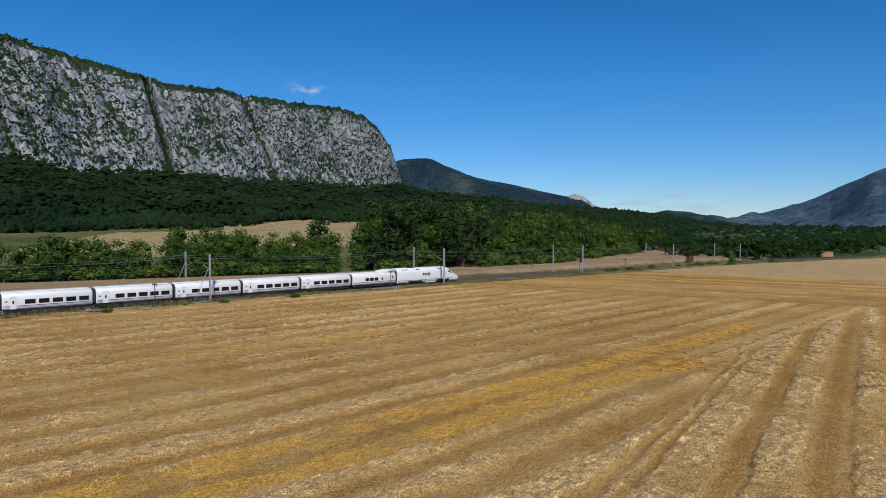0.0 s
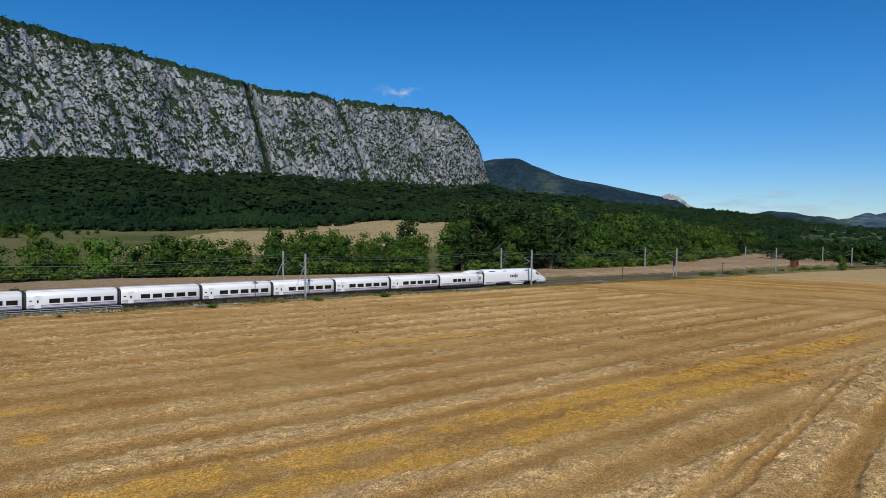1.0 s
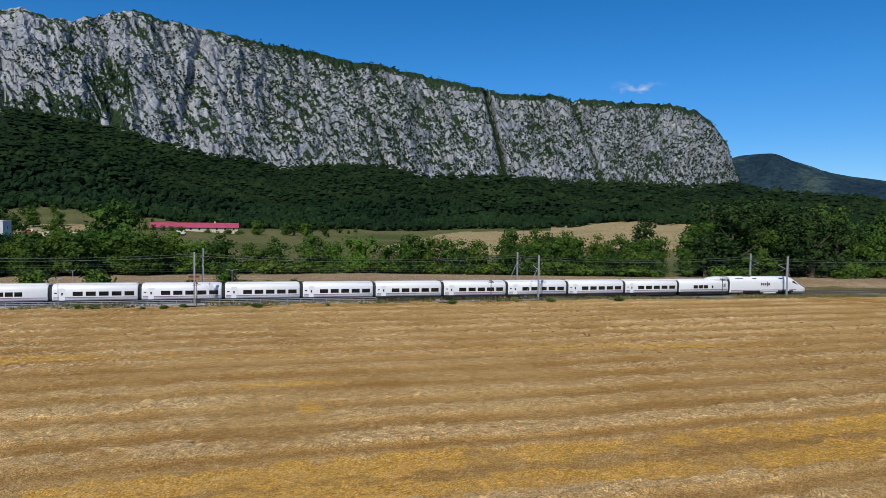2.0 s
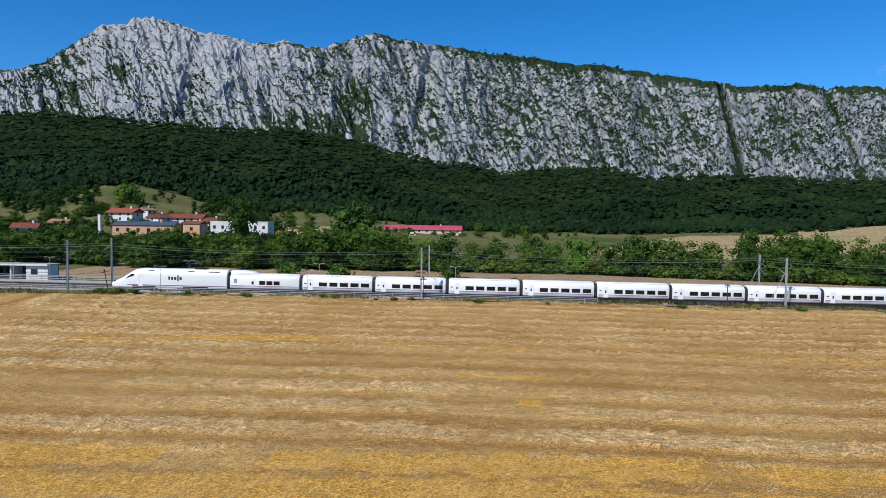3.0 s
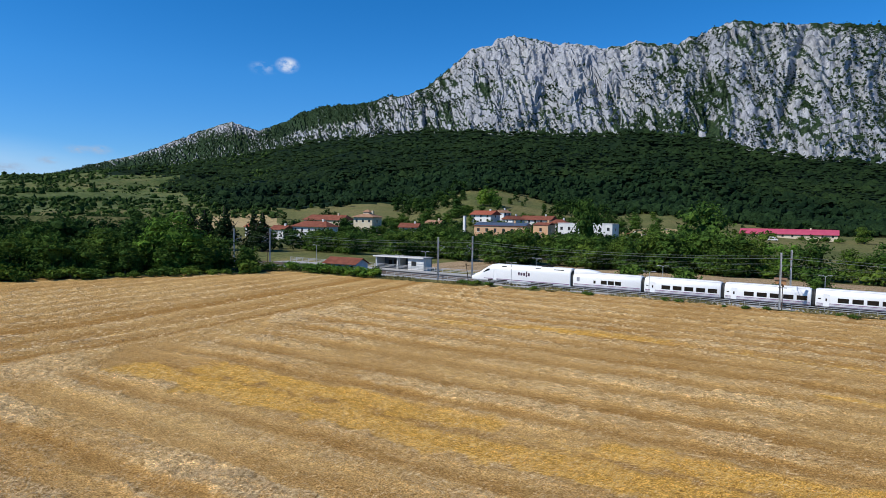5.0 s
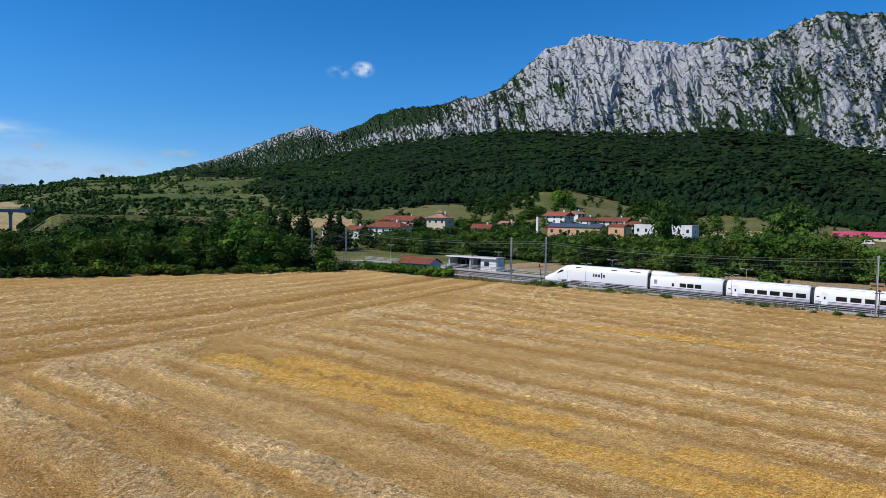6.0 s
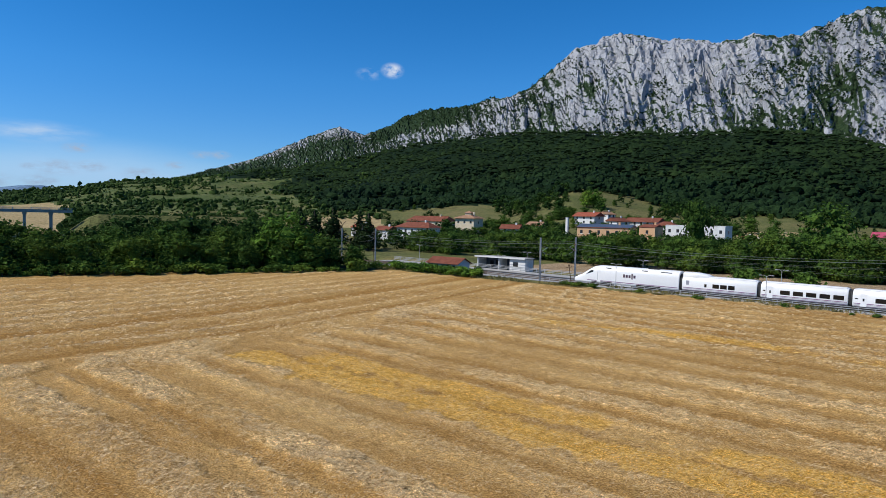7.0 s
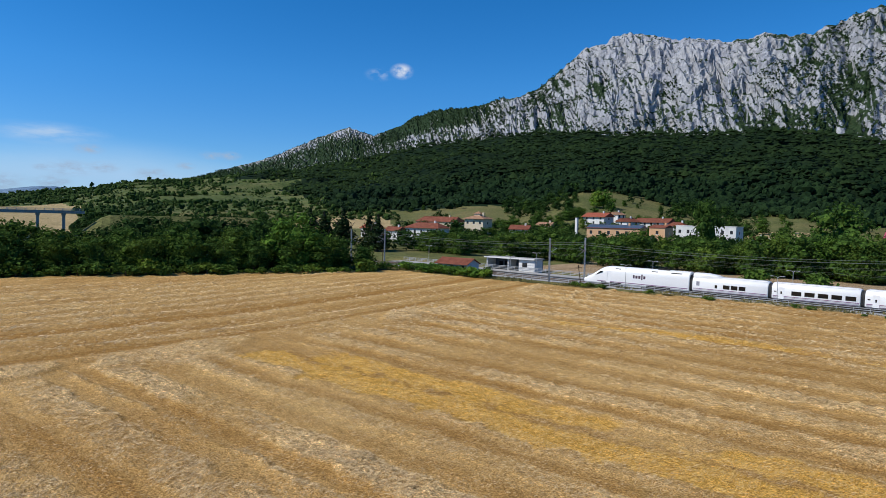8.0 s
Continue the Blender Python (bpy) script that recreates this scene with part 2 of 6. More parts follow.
def limestone():
    """Weathered grey limestone with streaks, ledges of grass and shrubs in the folds."""
    m, n, l, b = mat_new("limestone", 0.92)
    co = place_coords(n, l)
    st = place_coords(n, l, (1, 1, 0.42))
    big = noise_tex(n, l, 0.012, 5, 0.6, co)
    streak = noise_tex(n, l, 0.06, 6, 0.72, st, 0.5)
    # slightly blue greys: some distance haze is put into the rock's colour
    r = ramp(n, [(0.3, (0.2, 0.204, 0.22)), (0.43, (0.35, 0.352, 0.365)), (0.62, (0.455, 0.456, 0.466))])
    l.new(streak.outputs[0], r.inputs[0])
    tint = ramp(n, [(0.35, (0.88, 0.9, 0.95)), (0.62, (1, 1, 0.98)), (0.78, (1.08, 0.98, 0.86))])
    l.new(big.outputs[0], tint.inputs[0])
    rock = mix_rgb(n, l, r.outputs[0], tint.outputs[0], 1.0, "MULTIPLY")
    crack = noise_tex(n, l, 0.11, 3, 0.6, place_coords(n, l, (1, 1, 0.2)), 1.2)
    crk = ramp(n, [(0.45, (1, 1, 1)), (0.49, (0.3, 0.31, 0.33)), (0.51, (0.3, 0.31, 0.33)), (0.55, (1, 1, 1))])
    l.new(crack.outputs[0], crk.inputs[0])
    rock = mix_rgb(n, l, rock, crk.outputs[0], 0.3, "MULTIPLY")
    jit = noise_tex(n, l, 0.05, 3, 0.6, co)
    warp = n.new("ShaderNodeVectorMath")
    warp.operation = "MULTIPLY_ADD"
    l.new(jit.outputs["Color"], warp.inputs[0])
    warp.inputs[1].default_value = (22, 22, 22)
    l.new(place_coords(n, l, (1, 1, 0.42)), warp.inputs[2])
    blk = n.new("ShaderNodeTexVoronoi")
    blk.feature = "DISTANCE_TO_EDGE"
    blk.inputs["Scale"].default_value = 0.052
    l.new(warp.outputs[0], blk.inputs["Vector"])
    br = ramp(n, [(0.0, (0.4, 0.41, 0.43)), (0.08, (0.97, 0.97, 0.97)), (0.35, (1.12, 1.12, 1.12))])
    l.new(blk.outputs["Distance"], br.inputs[0])
    rock = mix_rgb(n, l, rock, br.outputs[0], 0.25, "MULTIPLY")
    pit = noise_tex(n, l, 0.35, 4, 0.75, place_coords(n, l, (1, 1, 0.45)))
    pr = ramp(n, [(0.38, (0.72, 0.72, 0.74)), (0.55, (1.05, 1.05, 1.05))])
    l.new(pit.outputs[0], pr.inputs[0])
    rock = mix_rgb(n, l, rock, pr.outputs[0], 1.0, "MULTIPLY")
    g = n.new("ShaderNodeNewGeometry")
    sp = n.new("ShaderNodeSeparateXYZ")
    l.new(g.outputs["Normal"], sp.inputs[0])
    veg_a = noise_tex(n, l, 0.034, 8, 0.8, place_coords(n, l, (1, 1, 0.5)), 0.3)
    seam = ramp(n, [(0.0, (0.13, 0.13, 0.13)), (0.14, (0, 0, 0))])
    l.new(blk.outputs["Distance"], seam.inputs[0])
    veg_n = n.new("ShaderNodeMath")
    veg_n.operation = "ADD"
    l.new(veg_a.outputs[0], veg_n.inputs[0])
    l.new(seam.outputs[0], veg_n.inputs[1])
    ad = n.new("ShaderNodeMath")
    ad.operation = "MULTIPLY_ADD"
    l.new(sp.outputs["Z"], ad.inputs[0])
    ad.inputs[1].default_value = 0.42
    l.new(veg_n.outputs[0], ad.inputs[2])
    at = n.new("ShaderNodeAttribute")
    at.attribute_name = "green"
    a2 = n.new("ShaderNodeMath")
    a2.operation = "ADD"
    l.new(ad.outputs[0], a2.inputs[0])
    l.new(at.outputs["Fac"], a2.inputs[1])
    vm = ramp(n, [(0.70, (0, 0, 0)), (0.77, (1, 1, 1))])
    l.new(a2.outputs[0], vm.inputs[0])
    gr = noise_tex(n, l, 0.15, 4, 0.7, co)
    gc = ramp(n, [(0.35, (0.014, 0.028, 0.013)), (0.55, (0.026, 0.046, 0.02)), (0.75, (0.06, 0.078, 0.034))])
    l.new(gr.outputs[0], gc.inputs[0])
    l.new(mix_rgb(n, l, rock, gc.outputs[0], vm.outputs[0]), b.inputs["Base Color"])
    bump(n, l, streak.outputs[0], b, 0.9, 9.0)
    return m


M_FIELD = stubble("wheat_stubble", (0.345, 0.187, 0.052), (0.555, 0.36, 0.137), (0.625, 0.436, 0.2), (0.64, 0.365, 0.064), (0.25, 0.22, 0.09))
M_PALE = stubble("bleached_stubble", (0.4, 0.28, 0.13), (0.46, 0.33, 0.16), (0.55, 0.42, 0.23))
M_BROWN = stubble("pale_stubble", (0.28, 0.2, 0.115), (0.36, 0.265, 0.16), (0.4, 0.3, 0.19))
M_VERGE = meadow("verge_grass", (0.07, 0.08, 0.026), (0.15, 0.135, 0.05), (0.26, 0.2, 0.095), 0.2, 2.0)
M_GREEN = meadow("meadow_grass", (0.06, 0.08, 0.025), (0.118, 0.12, 0.044), (0.17, 0.145, 0.062), 0.018, 0.6)
M_TAN = meadow("dry_meadow", (0.27, 0.21, 0.1), (0.35, 0.265, 0.135), (0.2, 0.18, 0.075), 0.015, 0.5)
# near-black: the shade between the crowns is put into the floor's colour
M_FLOOR = meadow("shaded_woodland_floor", (0.007, 0.016, 0.008), (0.01, 0.021, 0.009), (0.015, 0.028, 0.011), 0.03, 0.4)
M_SCRUB = meadow("scrub_slope", (0.042, 0.066, 0.02), (0.09, 0.112, 0.037), (0.17, 0.155, 0.066), 0.018, 0.25)
M_FARM = meadow("far_farmland", (0.026, 0.045, 0.02), (0.05, 0.075, 0.03), (0.2, 0.18, 0.09), 0.006, 0.05)
M_ROCK = limestone()
# the blue of distance haze is put into these three hill colours
M_FARHILL = meadow("haze_tinted_wooded_hill", (0.013, 0.027, 0.04), (0.018, 0.036, 0.047), (0.075, 0.105, 0.085), 0.0035, 0.045, 10.0)
M_VALLEYHILL = meadow("haze_tinted_valley_hill", (0.036, 0.068, 0.105), (0.048, 0.084, 0.12), (0.11, 0.15, 0.13), 0.0035, 0.03, 10.0)
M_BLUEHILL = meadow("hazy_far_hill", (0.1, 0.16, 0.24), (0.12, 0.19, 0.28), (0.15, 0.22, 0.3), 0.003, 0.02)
M_CRAG = grainy("bare_pale_crag", (0.3, 0.295, 0.29), (0.5, 0.485, 0.46), 0.03, 0.95, fine=0.2, bump_d=2.0, local=False)
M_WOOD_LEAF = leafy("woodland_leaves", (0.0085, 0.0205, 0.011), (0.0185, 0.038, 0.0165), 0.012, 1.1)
M_SCRUB_LEAF = leafy("scrub_leaves", (0.022, 0.045, 0.014), (0.05, 0.085, 0.024), 0.02, 1.2)
M_LEAF = leafy("broad_leaves", (0.032, 0.068, 0.015), (0.078, 0.136, 0.03), 0.25, 2.4)
M_GROVE = leafy("grove_leaves", (0.014, 0.035, 0.011), (0.036, 0.073, 0.02), 0.08, 1.6)
M_POPLAR = leafy("poplar_leaves", (0.017, 0.039, 0.014), (0.046, 0.08, 0.028), 0.25, 2.4)
M_BUSH = leafy("bramble_leaves", (0.045, 0.088, 0.018), (0.1, 0.165, 0.033), 0.25, 4.0)
M_WEED = leafy("verge_weed_blades", (0.09, 0.095, 0.03), (0.28, 0.215, 0.095), 0.12)
M_BRIGHT = leafy("lime_leaves", (0.06, 0.125, 0.02), (0.12, 0.215, 0.038), 0.25, 2.4)
M_FIR = leafy("fir_needles", (0.012, 0.024, 0.012), (0.03, 0.05, 0.02))
M_BARK = grainy("bark", (0.07, 0.055, 0.04), (0.16, 0.13, 0.1), 2.0, 0.95, fine=12, bump_d=0.05, stretch=(1, 1, 0.3))
M_STRAW = stalks("straw", (0.28, 0.17, 0.064), (0.53, 0.36, 0.16), (0.76, 0.58, 0.32))
M_CHAFF = stalks("fresh_yellow_straw", (0.4, 0.21, 0.035), (0.6, 0.36, 0.075), (0.84, 0.57, 0.18))
M_PAINT = grainy("train_white_paint", (0.84, 0.835, 0.82), (0.88, 0.875, 0.865), 0.15, 0.32, fine=90, bump_d=0.0, stretch=(1, 1, 3))
M_PURPLE = grainy("purple_stripe", (0.16, 0.05, 0.14), (0.2, 0.07, 0.18), 1, 0.35, fine=5, bump_d=0)
M_GREYSTRIPE = grainy("grey_stripe", (0.25, 0.25, 0.28), (0.32, 0.32, 0.36), 1, 0.35, fine=5, bump_d=0)
M_GLASS = grainy("tinted_glass", (0.006, 0.0065, 0.008), (0.011, 0.012, 0.014), 1, 0.1, fine=3, bump_d=0)
M_DARK = grainy("dark_running_gear", (0.018, 0.017, 0.016), (0.045, 0.04, 0.036), 3, 0.8, fine=20, bump_d=0.01)
M_RUBBER = grainy("black_rubber_bellows", (0.012, 0.012, 0.012), (0.03, 0.03, 0.03), 4, 0.7, fine=20, bump_d=0.01)
M_STEEL = grainy("galvanised_steel", (0.36, 0.365, 0.37), (0.5, 0.505, 0.51), 3, 0.6, 0.3, fine=30, bump_d=0.002)
M_RUST = grainy("rusty_steel", (0.09, 0.045, 0.028), (0.16, 0.085, 0.05), 3, 0.8, 0.2, fine=30, bump_d=0.003)
M_RAIL = grainy("rail_steel", (0.12, 0.08, 0.06), (0.2, 0.15, 0.12), 2, 0.6, 0.5, fine=30, bump_d=0.002, local=False)
M_BALLAST = grainy("ballast_stone", (0.14, 0.125, 0.115), (0.27, 0.25, 0.23), 1.2, 0.95, fine=14, bump_d=0.06, local=False)
M_CONC = grainy("weathered_concrete", (0.3, 0.295, 0.28), (0.45, 0.44, 0.42), 0.8, 0.85, fine=18, bump_d=0.006, local=False)
M_BRIDGE = grainy("pale_bridge_concrete", (0.32, 0.3, 0.27), (0.44, 0.41, 0.37), 0.3, 0.85, fine=6, bump_d=0.01, local=False)
M_SLEEPER = grainy("sleeper_concrete", (0.16, 0.15, 0.14), (0.26, 0.25, 0.23), 3, 0.9, fine=20, bump_d=0.004)
M_WHITEWALL = grainy("white_render", (0.62, 0.62, 0.6), (0.78, 0.77, 0.74), 0.5, 0.85, fine=12, bump_d=0.004)
M_CREAM = grainy("cream_render", (0.62, 0.52, 0.36), (0.72, 0.62, 0.46), 0.5, 0.85, fine=12, bump_d=0.004)
M_ORANGE = grainy("salmon_render", (0.6, 0.36, 0.2), (0.7, 0.45, 0.27), 0.4, 0.85, fine=12, bump_d=0.004)
M_TILE = grainy("terracotta_tiles", (0.15, 0.05, 0.034), (0.26, 0.098, 0.062), 0.7, 0.85, fine=8, bump_d=0.03)
M_TILE2 = grainy("weathered_clay_tiles", (0.28, 0.15, 0.09), (0.4, 0.245, 0.155), 0.7, 0.85, fine=8, bump_d=0.03)
M_TILERED = grainy("bright_red_tiles", (0.26, 0.068, 0.042), (0.36, 0.115, 0.07), 0.7, 0.85, fine=8, bump_d=0.03)
M_RUSTBOX = grainy("orange_painted_sheet", (0.42, 0.2, 0.08), (0.55, 0.29, 0.13), 0.6, 0.7, fine=8, bump_d=0.01)
M_MAGENTA = grainy("crimson_sheet_metal", (0.42, 0.05, 0.1), (0.52, 0.085, 0.14), 0.3, 0.6, fine=4, bump_d=0.01)
M_SLATE = grainy("dark_solar_roof_and_back_wall", (0.05, 0.07, 0.1), (0.09, 0.11, 0.15), 0.6, 0.4, fine=8, bump_d=0.01)
M_PANE = grainy("house_window", (0.02, 0.022, 0.026), (0.05, 0.052, 0.056), 2, 0.15, fine=6, bump_d=0)
M_WOODRED = grainy("red_brown_timber", (0.22, 0.07, 0.045), (0.3, 0.11, 0.07), 2, 0.8, fine=15, bump_d=0.004)
M_TIMBER = grainy("dark_timber_pole", (0.04, 0.028, 0.02), (0.1, 0.07, 0.05), 3, 0.9, fine=20, bump_d=0.004)
M_LETTER = grainy("maroon_lettering", (0.05, 0.022, 0.04), (0.07, 0.032, 0.055), 2, 0.4, fine=5, bump_d=0)
M_WIRE = grainy("overhead_wire", (0.16, 0.18, 0.15), (0.26, 0.28, 0.24), 2, 0.6, 0.4, fine=5, bump_d=0)
M_BLUEWALL = grainy("pale_blue_render", (0.45, 0.5, 0.56), (0.6, 0.64, 0.68), 0.8, 0.85, fine=10, bump_d=0.005)


# ---- the lie of the land ----
def ease(a, b, v):
    s = np.clip((v - a) / (b - a), 0, 1)
    return s * s * (3 - 2 * s)


def fall(x):
    """Height of the valley floor along the railway, which runs along x."""
    x = np.asarray(x, float)
    return -0.0092 * np.clip(x, -200, 150) - 0.016 * np.clip(x - 150, 0, 320)


def rail_bed(x):
    """Height of the railway's formation, a little below the field."""
    return fall(x) - 0.65


def track_y(x):
    """The near track's centre line: straight, then bending gently towards the field."""
    return 117.6 - np.clip(x - 230, 0, 500) ** 2 / 3200


MEADOW_EL = [(-180, -0.2), (-85, -0.6), (-72, -0.6), (-60, 0.2), (-55, 0.3), (-44, 0.8), (-38, 1.4), (-34.6, 1.3), (-31.5, 2.3), (-29.3, 2.95), (-27, 2.7), (-23.7, 1.9), (-17, 0.6), (-12.5, 0.8), (-8, 0.0), (-4, -0.45), (0, -0.8), (5, -0.9), (11, -0.85), (16, -0.8), (25.7, -0.5), (34, 0.1), (38, 0.0), (48, -0.5), (60, -1.1), (68, -1.9), (95, -1.9), (180, -0.2)]
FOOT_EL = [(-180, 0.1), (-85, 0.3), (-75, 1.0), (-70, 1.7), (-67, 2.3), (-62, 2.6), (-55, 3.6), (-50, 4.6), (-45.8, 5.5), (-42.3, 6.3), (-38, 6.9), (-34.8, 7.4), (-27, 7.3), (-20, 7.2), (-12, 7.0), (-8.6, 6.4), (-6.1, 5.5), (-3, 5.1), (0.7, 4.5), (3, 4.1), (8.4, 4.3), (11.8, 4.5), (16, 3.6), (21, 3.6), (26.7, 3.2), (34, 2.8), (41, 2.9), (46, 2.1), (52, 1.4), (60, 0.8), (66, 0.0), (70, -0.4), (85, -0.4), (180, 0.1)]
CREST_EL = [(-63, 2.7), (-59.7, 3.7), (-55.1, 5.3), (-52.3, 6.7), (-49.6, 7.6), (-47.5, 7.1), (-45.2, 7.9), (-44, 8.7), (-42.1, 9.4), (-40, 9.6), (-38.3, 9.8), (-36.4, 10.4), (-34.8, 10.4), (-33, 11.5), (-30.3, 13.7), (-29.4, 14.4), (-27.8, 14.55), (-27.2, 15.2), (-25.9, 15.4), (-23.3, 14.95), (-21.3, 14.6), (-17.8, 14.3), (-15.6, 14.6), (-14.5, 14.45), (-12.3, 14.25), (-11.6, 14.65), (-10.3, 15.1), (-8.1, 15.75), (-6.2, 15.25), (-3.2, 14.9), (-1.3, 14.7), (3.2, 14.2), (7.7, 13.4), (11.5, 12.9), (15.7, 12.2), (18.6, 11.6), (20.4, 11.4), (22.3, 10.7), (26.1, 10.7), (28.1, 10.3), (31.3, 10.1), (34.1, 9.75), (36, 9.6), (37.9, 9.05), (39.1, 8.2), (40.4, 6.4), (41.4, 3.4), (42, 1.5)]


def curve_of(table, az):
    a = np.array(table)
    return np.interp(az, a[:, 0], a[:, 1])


def radii(az):
    """Distances of the hedge, the woods' lower edge and the cliffs' foot in the direction az (degrees to the right of +y)."""
    c = np.cos(np.radians(np.clip(az, -60, 55)))
    r0 = np.minimum(190 / c, 330)
    r1 = np.maximum(540, r0 + 220)
    r2 = np.clip(1480 / c, 1400, 2700)
    return r0, r1, r2


def base_height(x, y):
    x, y = np.asarray(x, float), np.asarray(y, float)
    az, r = np.degrees(np.arctan2(x, y)), np.hypot(x, y)
    flat = fall(x)
    r0, r1, r2 = radii(az)
    z1 = 14 + r1 * np.tan(np.radians(curve_of(MEADOW_EL, az)))
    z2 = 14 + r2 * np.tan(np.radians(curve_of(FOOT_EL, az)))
    s1 = np.clip((r - r0) / (r1 - r0), 0, 1) ** 1.7
    s2 = np.clip((r - r1) / (r2 - r1), 0, 1)
    s3 = np.clip((r - r2) / 2200, 0, 1)
    z = flat * (1 - s1) + z1 * s1
    z = np.where(r > r1, z1 + (z2 - z1) * s2 ** 1.12, z)
    z = np.where(r > r2, z2 - (z2 + 20) * (1 - (1 - s3) ** 2), z)
    return z


def noise_grid(x, y, cell, seed):
    """Smooth value noise on a plane, for whole arrays at once."""
    rng = np.random.RandomState(seed)
    tab = rng.rand(257, 257)
    tab[256], tab[:, 256] = tab[0], tab[:, 0]
    tab[256, 256] = tab[0, 0]
    u, v = np.asarray(x) / cell, np.asarray(y) / cell
    i, j = np.floor(u).astype(int), np.floor(v).astype(int)
    fu, fv = u - i, v - j
    fu, fv = fu * fu * (3 - 2 * fu), fv * fv * (3 - 2 * fv)
    i, j = i % 256, j % 256
    return (tab[i, j] * (1 - fu) + tab[i + 1, j] * fu) * (1 - fv) + (tab[i, j + 1] * (1 - fu) + tab[i + 1, j + 1] * fu) * fv


def fractal(x, y, cell, seed, octaves=4, gain=0.5):
    total, amp, norm = 0, 1.0, 0.0
    for k in range(octaves):
        total = total + amp * noise_grid(x, y, cell / 2 ** k, seed + k)
        norm += amp
        amp *= gain
    return total / norm


PITCH = 5.3


def band(v, centre, half, soft=0.35):
    """1 inside a strip about a centre line, 0 outside it."""
    return ease(half + soft, half - soft, np.abs(v - centre))


def swath(x, y):
    """How the harvester left the field: loose straw (0 to 1), bright fresh chaff (0 to 1) and the tone of the stubble.

    Rows run along the railway in the middle, across it on both headlands, and fan out on the near east side."""
    x, y = np.asarray(x, float), np.asarray(y, float)
    rag = fractal(x, y, 1.5, 25, 3) - 0.5
    rag2 = fractal(x, y, 5.0, 27, 3) - 0.5
    breaks = fractal(x, y, 9, 21, 3)
    v = y + 1.5 * (noise_grid(x, y * 0.4, 26, 11) - 0.5) + 0.5 * rag2
    vr = v + 0.8 * rag
    # rows of the middle field
    q = (vr - 56.15) / PITCH
    k = np.floor(q + 0.5)
    d = (q - k) * PITCH
    lush = 0.45 + 0.6 * noise_grid(k * 7.3 + 0.5, x * 0.018, 1.0, 5)
    rows = ease(1.6, 1.15, np.abs(d)) * lush
    rows = rows * ease(37.2, 38.4, vr)
    tone = 0.5 * (noise_grid(k * 5.9 + 0.5, x * 0.012, 1.0, 57) - 0.5) - 0.33 * ease(1.3, 1.7, np.abs(d)) * ease(37, 38.5, vr) * (0.4 + 0.9 * noise_grid(k * 3.3 + 7.5, x * 0.02, 1.0, 59))
    # rows nearer the south, one by one
    for c, half, amount in ((36.7, 0.35, 0.75), (29.2, 0.75, 0.8), (25.6, 0.8, 0.8), (20.4, 1.25, 1.0), (17.3, 0.25, 0.75), (14.0, 1.4, 1.0), (8.2, 1.3, 1.0), (2.6, 1.3, 1.0), (-3, 1.3, 1.0)):
        rows = np.maximum(rows, amount * band(vr, c, half))
    for c, half, amount in ((33.3, 0.8, 0.35), (27.4, 0.6, 0.45), (23.1, 0.8, 0.4), (18.7, 0.5, 0.35), (11, 0.8, 0.4)):
        tone = tone - 0.9 * amount * band(vr, c, half, 0.25)
    # the fan of rows on the near east side
    c = y - 0.21 * x + 0.8 * rag2 + 0.3 * (noise_grid(x, y, 12, 13) - 0.5)
    cr = c + 0.55 * rag
    fan = ease(22, 32, x + 6 * rag2) * ease(12.6, 12.0, c) * ease(28.5, 27.0, y)
    frows, ftone = 0 * x, 0 * x
    for m, half, amount in ((11.2, 0.3, 0.85), (8.9, 1.5, 1.0), (4.3, 1.25, 1.15), (-0.6, 0.95, 1.1), (-5.6, 1.2, 1.1), (-10.6, 1.2, 1.1)):
        frows = np.maximum(frows, amount * band(cr, m, half, 0.25))
    for m, half, amount in ((6.5, 0.5, 0.4), (1.8, 0.6, 0.4), (-3.0, 0.7, 0.35), (10.6, 0.3, 0.4)):
        ftone = ftone - amount * band(cr, m, half, 0.25)
    rows, tone = rows * (1 - fan) + frows * fan, tone * (1 - fan) + ftone * fan
    straw = rows * (0.45 + 0.55 * ease(0.3, 0.52, breaks))
    # west headland: rows across the field
    u = x + 57.5 + 0.17 * np.clip(y - 42, 0, 80) + 1.2 * (noise_grid(y, x * 0.3, 22, 33) - 0.5)
    ur = u + 0.7 * rag
    kw = np.floor(ur / 4.6 + 0.5)
    wrow = ease(1.5, 0.6, np.abs(ur / 4.6 - kw) * 4.6) * (0.35 + 0.5 * noise_grid(kw * 3.7 + 0.5, y * 0.02, 1.0, 35))
    wtone = 0.6 * (noise_grid(kw * 4.3 + 0.5, y * 0.01, 1.0, 37) - 0.5)
    wrow = wrow * ease(-15.5, -18, u) + 0.8 * band(ur, 0.1, 0.3, 0.25) + 0.5 * band(ur, -4.6, 0.6, 0.5) + 0.45 * band(ur, -11.2, 0.9, 0.5)
    wtone = wtone - 0.6 * band(u, -2.2, 0.7) - 0.5 * band(u, -8.2, 1.6, 0.6) - 0.75 * band(u, -14.2, 1.5, 0.6)
    west = ease(0.5, -0.5, u + 0.8 * rag)
    # where the harvester turned: straw dragged about
    turn = ease(9.0, 3.0, u + 8 * rag2) * (1 - west)
    mess = ease(0.42, 0.62, fractal(x + 0.6 * y, y * 0.5 - 0.3 * x, 4.0, 43, 3))
    straw = straw * (1 - 0.75 * turn) + 0.75 * turn * mess
    straw = straw * (1 - west) + wrow * west
    tone = tone * (1 - west) * (1 - turn) + wtone * west
    # east headland
    ue = x - 124 - np.where(y < 62, (62 - y) * 0.42, (62 - y) * 0.35) + 5 * rag2
    east = ease(-1.5, 1.5, ue)
    ke = np.floor(ue / 5.4 + 0.5)
